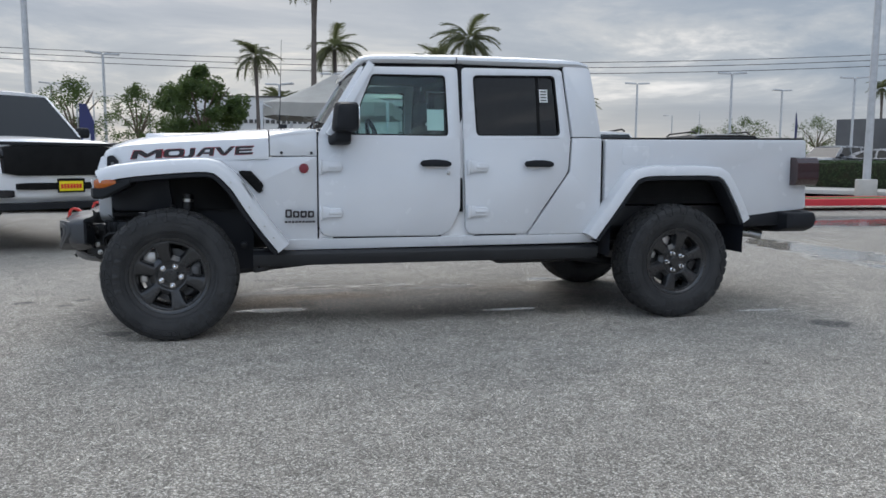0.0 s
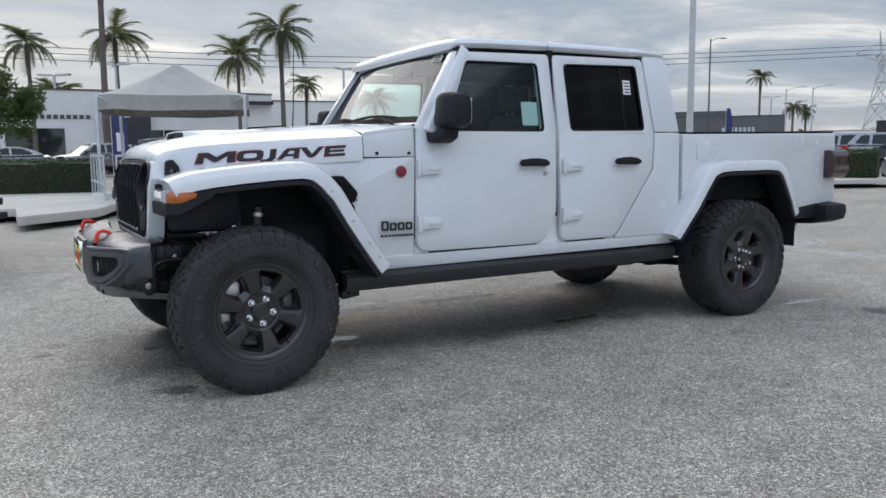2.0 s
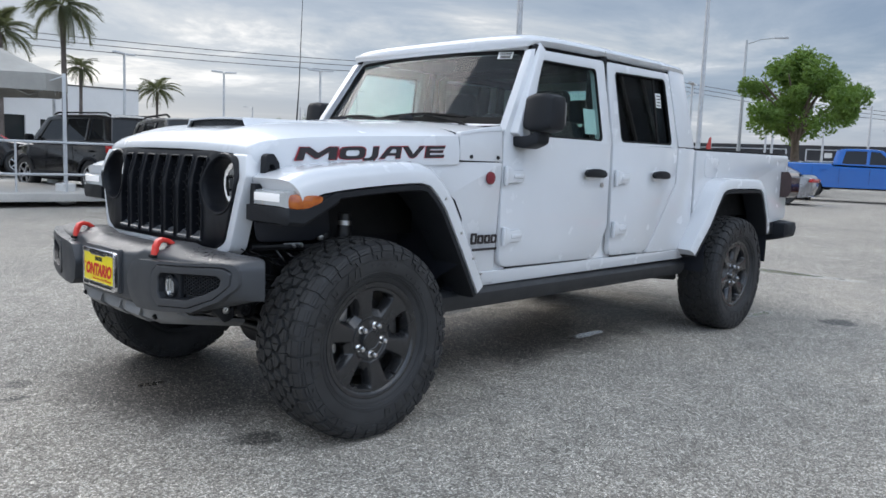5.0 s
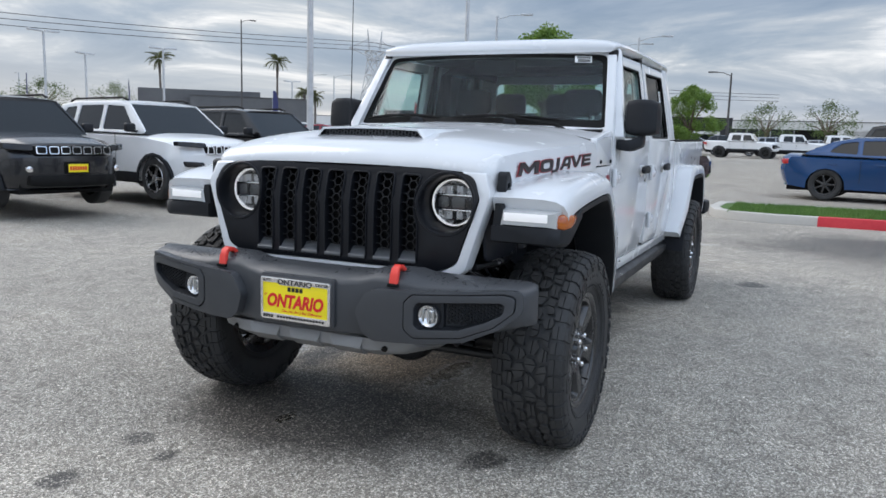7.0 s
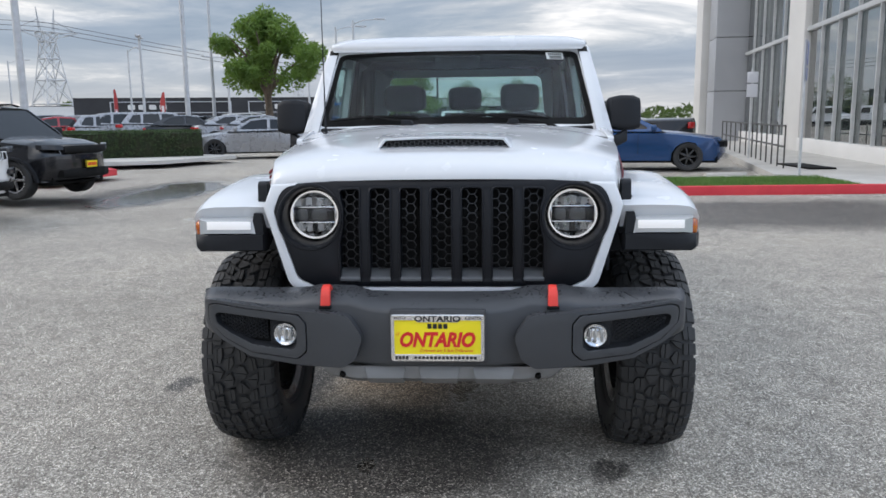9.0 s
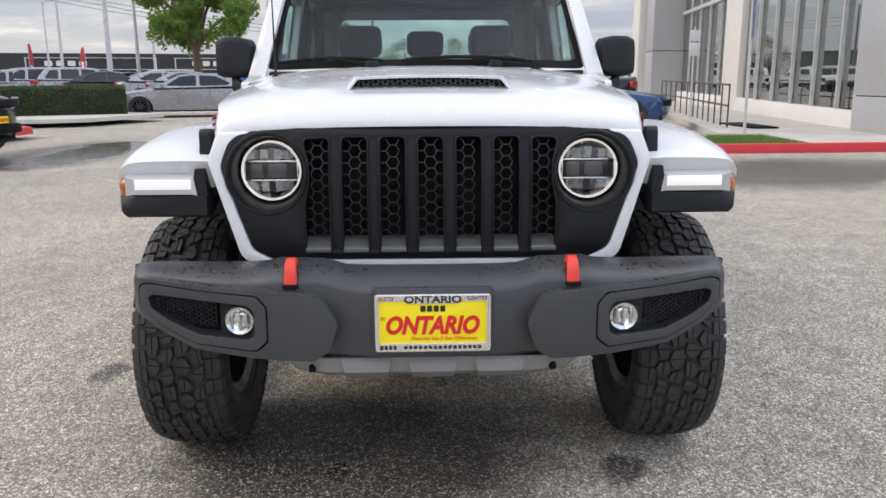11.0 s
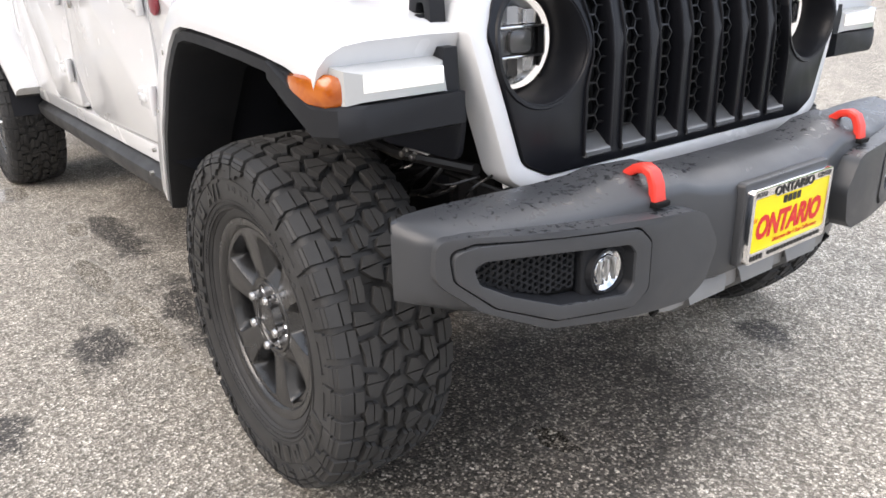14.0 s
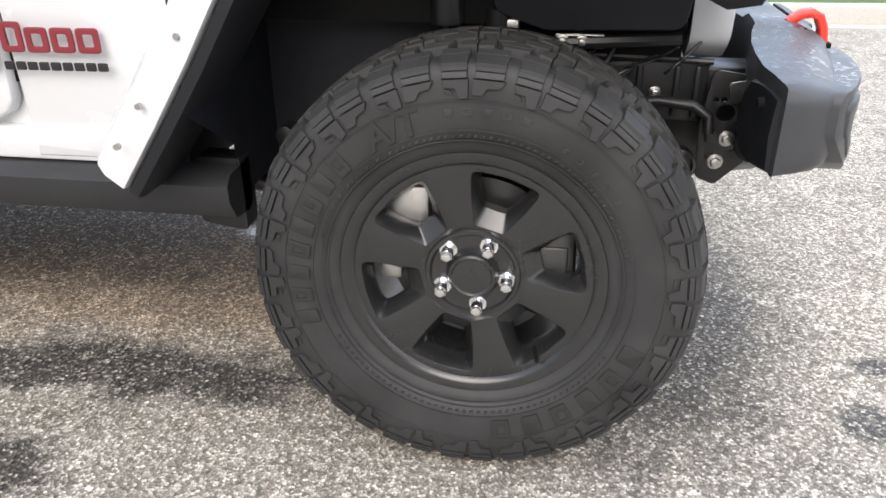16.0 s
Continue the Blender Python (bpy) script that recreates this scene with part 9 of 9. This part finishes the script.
BOX_GREEN = [(-1.12, 1.05), (-0.62, 1.60), (-0.2, 1.66), (1.4, 1.66), (1.78, 1.60), (1.98, 1.08)]
BOX_WIN = [[(-0.78, 1.12), (-0.48, 1.54), (0.12, 1.58), (0.12, 1.12)], [(0.22, 1.12), (0.22, 1.58), (0.98, 1.58), (1.0, 1.12)], [(1.12, 1.14), (1.12, 1.57), (1.5, 1.56), (1.66, 1.16)]]
make_car("suv_car", "black boxy small SUV seen from behind, beside the canopy", "car", head_to(4.68, 16.7, 100, 4.24), 4.24, 1.80, 1.69, 2.57, 0.85, 0.36, BLACK_METAL, BOX_TOP, BOX_GREEN, BOX_WIN, ALLOY, 5, True, "parked SUVs", False, S_GR, S_LP, [(0.60, 0.84, 0.86, 1.06)], rails=True)

# white full-size pickup with black grille
RAM_TOP = [(-2.78, 0.42), (-2.92, 0.55), (-2.93, 0.85), (-2.88, 1.14), (-2.70, 1.24), (-1.35, 1.30), (0.95, 1.34), (1.02, 1.42), (2.85, 1.42), (2.93, 1.30), (2.93, 0.62), (2.85, 0.55)]
RAM_GREEN = [(-1.45, 1.27), (-0.72, 1.90), (-0.35, 1.955), (0.62, 1.955), (0.88, 1.88), (1.0, 1.34)]
RAM_WIN = [[(-1.12, 1.36), (-0.62, 1.84), (-0.30, 1.87), (-0.28, 1.36)], [(-0.18, 1.36), (-0.18, 1.87), (0.55, 1.87), (0.66, 1.38)]]
RAM_GR = [(-0.70, 0.70, 0.80, 1.15, MATTE_BLACK), (-0.98, 0.98, 1.155, 1.195, BLACK_PLASTIC), (-0.58, 0.58, 0.635, 0.715, MATTE_BLACK), (0.62, 0.86, 0.55, 0.635, LAMP_DARK), (-0.95, 0.95, 0.40, 0.48, BLACK_PLASTIC)]
RAM_LP = [(0.70, 0.96, 1.01, 1.13, LAMP_DARK)]
make_car("pickup_truck", "white full-size pickup truck with a black grille", "pickup truck", head_to(-1.66, 4.3, -52, 5.86), 5.86, 2.06, 1.97, 3.67, 0.98, 0.41, WHITE_DUSTY, RAM_TOP, RAM_GREEN, RAM_WIN, ALLOY, 6, False, "other pickups", 0.68, RAM_GR, RAM_LP, [(0.8, 0.98, 0.95, 1.25)], sill=0.45, bed=True)
make_car("pickup_truck", "bright blue full-size pickup truck parked across the lot", "pickup truck", pose(31.5, 6.2, rise(31, 6), 0, 0, -75 - 180), 5.86, 2.06, 1.97, 3.67, 0.98, 0.41, BLUE_BRIGHT, RAM_TOP, RAM_GREEN, RAM_WIN, ALLOY, 6, False, "other pickups", False, RAM_GR, [(0.68, 0.93, 0.98, 1.13, CLEAR_LENS)], [(0.8, 0.98, 0.95, 1.25)], sill=0.45)
GLA_TOP = [(-2.50, 0.55), (-2.66, 0.60), (-2.66, 0.75), (-2.42, 0.80), (-2.42, 1.10), (-2.30, 1.20), (-1.2, 1.28), (0.98, 1.28), (2.6, 1.29), (2.66, 1.1), (2.66, 0.7)]
GLA_GREEN = [(-1.15, 1.26), (-0.80, 1.80), (-0.6, 1.85), (0.62, 1.86), (0.80, 1.82), (0.92, 1.27)]
GLA_WIN = [[(-0.92, 1.31), (-0.72, 1.72), (-0.22, 1.73), (-0.22, 1.31)], [(-0.05, 1.31), (-0.05, 1.73), (0.55, 1.73), (0.60, 1.32)]]
make_car("pickup_truck", "grey four-door pickup truck behind the blue coupe", "pickup truck", pose(23.4, -4.4, 0.1, 0, 0, -101), 5.4, 1.88, 1.86, 3.3, 0.85, 0.42, DARK_METAL, GLA_TOP, GLA_GREEN, GLA_WIN, RIM_BLACK, 5, True, "other pickups", False, None, S_LP, [(0.75, 0.90, 0.95, 1.15)], sill=0.55)
wg = make_car("pickup_truck", "white four-door pickup truck far across the lot", "pickup truck", pose(60, 2.6, 0.3, 0, 0, 85), 5.4, 1.88, 1.86, 3.3, 0.85, 0.42, WHITE_DUSTY, GLA_TOP, GLA_GREEN, GLA_WIN, RIM_BLACK, 5, True, "other pickups", False, None, S_LP, [(0.75, 0.90, 0.95, 1.15)], sill=0.55)
for k in range(4):
    copy_thing(wg, pose(62 + 0.6 * k, -0.8 - 3.2 * k, 0.3, 0, 0, 95))

# coupe and saloon
CPE_TOP = [(-2.42, 0.30), (-2.51, 0.45), (-2.50, 0.66), (-2.36, 0.84), (-1.3, 0.98), (-0.9, 1.01), (1.35, 1.03), (2.3, 1.06), (2.46, 0.98), (2.50, 0.66), (2.40, 0.36)]
CPE_GREEN = [(-1.0, 0.97), (-0.18, 1.38), (0.25, 1.445), (0.85, 1.43), (1.35, 1.33), (2.0, 1.03)]
CPE_WIN = [[(-0.62, 1.04), (-0.10, 1.33), (0.30, 1.375), (0.72, 1.365), (0.72, 1.05)], [(0.82, 1.06), (0.82, 1.355), (1.15, 1.30), (1.42, 1.10)]]
make_car("coupe_car", "deep blue two-door coupe with dark rims", "car", pose(17.4, -3.75, 0.07, 0, 0, -99 - 180), 5.02, 1.92, 1.46, 2.95, 0.98, 0.36, BLUE_DEEP, CPE_TOP, CPE_GREEN, CPE_WIN, RIM_BLACK, 7, False, "", False, [(-0.75, 0.75, 0.58, 0.74, MATTE_BLACK)], None, [(0.3, 0.85, 0.80, 0.92)], sill=0.26)
SAL_GREEN = [(-1.12, 0.98), (-0.32, 1.40), (0.2, 1.48), (0.9, 1.46), (1.42, 1.34), (2.02, 1.05)]
SAL_WIN = [[(-0.72, 1.06), (-0.25, 1.36), (0.22, 1.41), (0.30, 1.41), (0.30, 1.06)], [(0.40, 1.06), (0.40, 1.41), (0.95, 1.38), (1.45, 1.14), (1.25, 1.07)]]
silver = make_car("saloon_car", "silver four-door saloon with black rims beside the hedge", "car", pose(25.2, 8.3, 0.1, 0, 0, 107 - 180), 5.05, 1.90, 1.48, 3.05, 0.95, 0.37, SILVER_METAL, CPE_TOP, SAL_GREEN, SAL_WIN, RIM_BLACK, 9, False, "lot cars", False, [(-0.7, 0.7, 0.5, 0.72, MATTE_BLACK)], [(0.62, 0.9, 0.70, 0.82, LAMP_DARK)], [(0.3, 0.88, 0.80, 0.92)], sill=0.26)
red = make_car("saloon_car", "red saloon in the far lot", "car", pose(36, 22, 0.2, 0, 0, 70), 4.7, 1.84, 1.46, 2.8, 0.93, 0.34, RED_PAINT, [(x * 0.93, z) for x, z in CPE_TOP], [(x * 0.93, z) for x, z in SAL_GREEN], [[(x * 0.93, z) for x, z in w_] for w_ in SAL_WIN], ALLOY, 5, False, "lot cars", False, None, [(0.6, 0.85, 0.68, 0.80, CLEAR_LENS)], [(0.4, 0.84, 0.80, 0.92)], sill=0.26)
dark = make_car("saloon_car", "dark grey saloon behind the hedge", "car", pose(-3.6, 23.5, 0.2, 0, 0, 175), 4.8, 1.86, 1.46, 2.85, 0.95, 0.35, DARK_METAL, [(x * 0.95, z) for x, z in CPE_TOP], [(x * 0.95, z) for x, z in SAL_GREEN], [[(x * 0.95, z) for x, z in w_] for w_ in SAL_WIN], ALLOY, 5, False, "lot cars", False, None, [(0.6, 0.85, 0.68, 0.80, CLEAR_LENS)], [(0.4, 0.84, 0.80, 0.92)], sill=0.26)
lot_suv = make_car("suv_car", "silver SUV in the far lot", "car", pose(33, 17.5, 0.2, 0, 0, 130), 4.6, 1.85, 1.67, 2.7, 0.9, 0.36, SILVER_METAL, [(x * 1.04, z) for x, z in SUV_TOP], [(x * 1.04, z) for x, z in SUV_GREEN], [[(x * 1.04, z) for x, z in w_] for w_ in SUV_WIN], ALLOY, 5, True, "lot cars", False, None, S_LP, [(0.55, 0.85, 0.95, 1.10)])
white_lot = make_car("suv_car", "white SUV in the far lot", "car", pose(40, 19, 0.2, 0, 0, 130), 4.6, 1.85, 1.67, 2.7, 0.9, 0.36, WHITE_DUSTY, [(x * 1.04, z) for x, z in SUV_TOP], [(x * 1.04, z) for x, z in SUV_GREEN], [[(x * 1.04, z) for x, z in w_] for w_ in SUV_WIN], ALLOY, 5, True, "lot cars", False, None, S_LP, [(0.55, 0.85, 0.95, 1.10)])
black_lot = make_car("suv_car", "black SUV in the far lot", "car", pose(4.9, 24.5, 0.2, 0, 0, 175), 4.6, 1.85, 1.67, 2.7, 0.9, 0.36, BLACK_METAL, [(x * 1.04, z) for x, z in SUV_TOP], [(x * 1.04, z) for x, z in SUV_GREEN], [[(x * 1.04, z) for x, z in w_] for w_ in SUV_WIN], ALLOY, 5, True, "lot cars", False, None, S_LP, [(0.55, 0.85, 0.95, 1.10)])
rnd = random.Random(11)
fleet = [red, dark, lot_suv, white_lot, black_lot, white_lot, lot_suv, silver]
# rows of the far lots
for row_y, x0, x1 in ((0, 0, 9), (1, 0, 10), (2, 0, 11), (3, 0, 11)):
    for k in range(x0, x1):
        if rnd.random() < 0.12:
            continue
        d = 40 + row_y * 9
        az = 20.5 + k * (15.5 + row_y * 1.2) / 9
        x, y = polar(az, d / max(0.6, math.cos(radians(az - 20))), (-2, -3))
        copy_thing(rnd.choice(fleet), pose(x, y, rise(x, y), 0, 0, 120 + rnd.uniform(-6, 6) + (180 if rnd.random() < 0.4 else 0)))
for k, (az, d) in enumerate(((64.0, 38), (60.5, 40), (57.0, 42), (53.0, 44), (49.5, 43), (46.0, 42), (66, 55), (61, 58), (55, 60), (50, 58), (97.5, 32), (95.0, 45), (92.0, 48), (86.5, 47), (83.5, 46), (80.0, 44), (45.0, 60), (41.0, 62), (99.8, 48), (103, 50))):
    x, y = polar(az, d)
    copy_thing(rnd.choice(fleet), pose(x, y, rise(x, y), 0, 0, rnd.choice((10, 185, 100, 280)) + rnd.uniform(-8, 8)))
for k in range(9):
    x, y = 66 + rnd.uniform(0, 6), 14 - 3.4 * k
    copy_thing(rnd.choice(fleet), pose(x, y, rise(x, y), 0, 0, 100 + rnd.uniform(-5, 5)))
for x, y, a in ((17.5, -13.8, -150), (20.5, -14.6, -145), (16.2, -16.5, 180)):
    copy_thing(white_lot if x < 18 else dark, pose(x, y, 0.34, 0, 0, a))
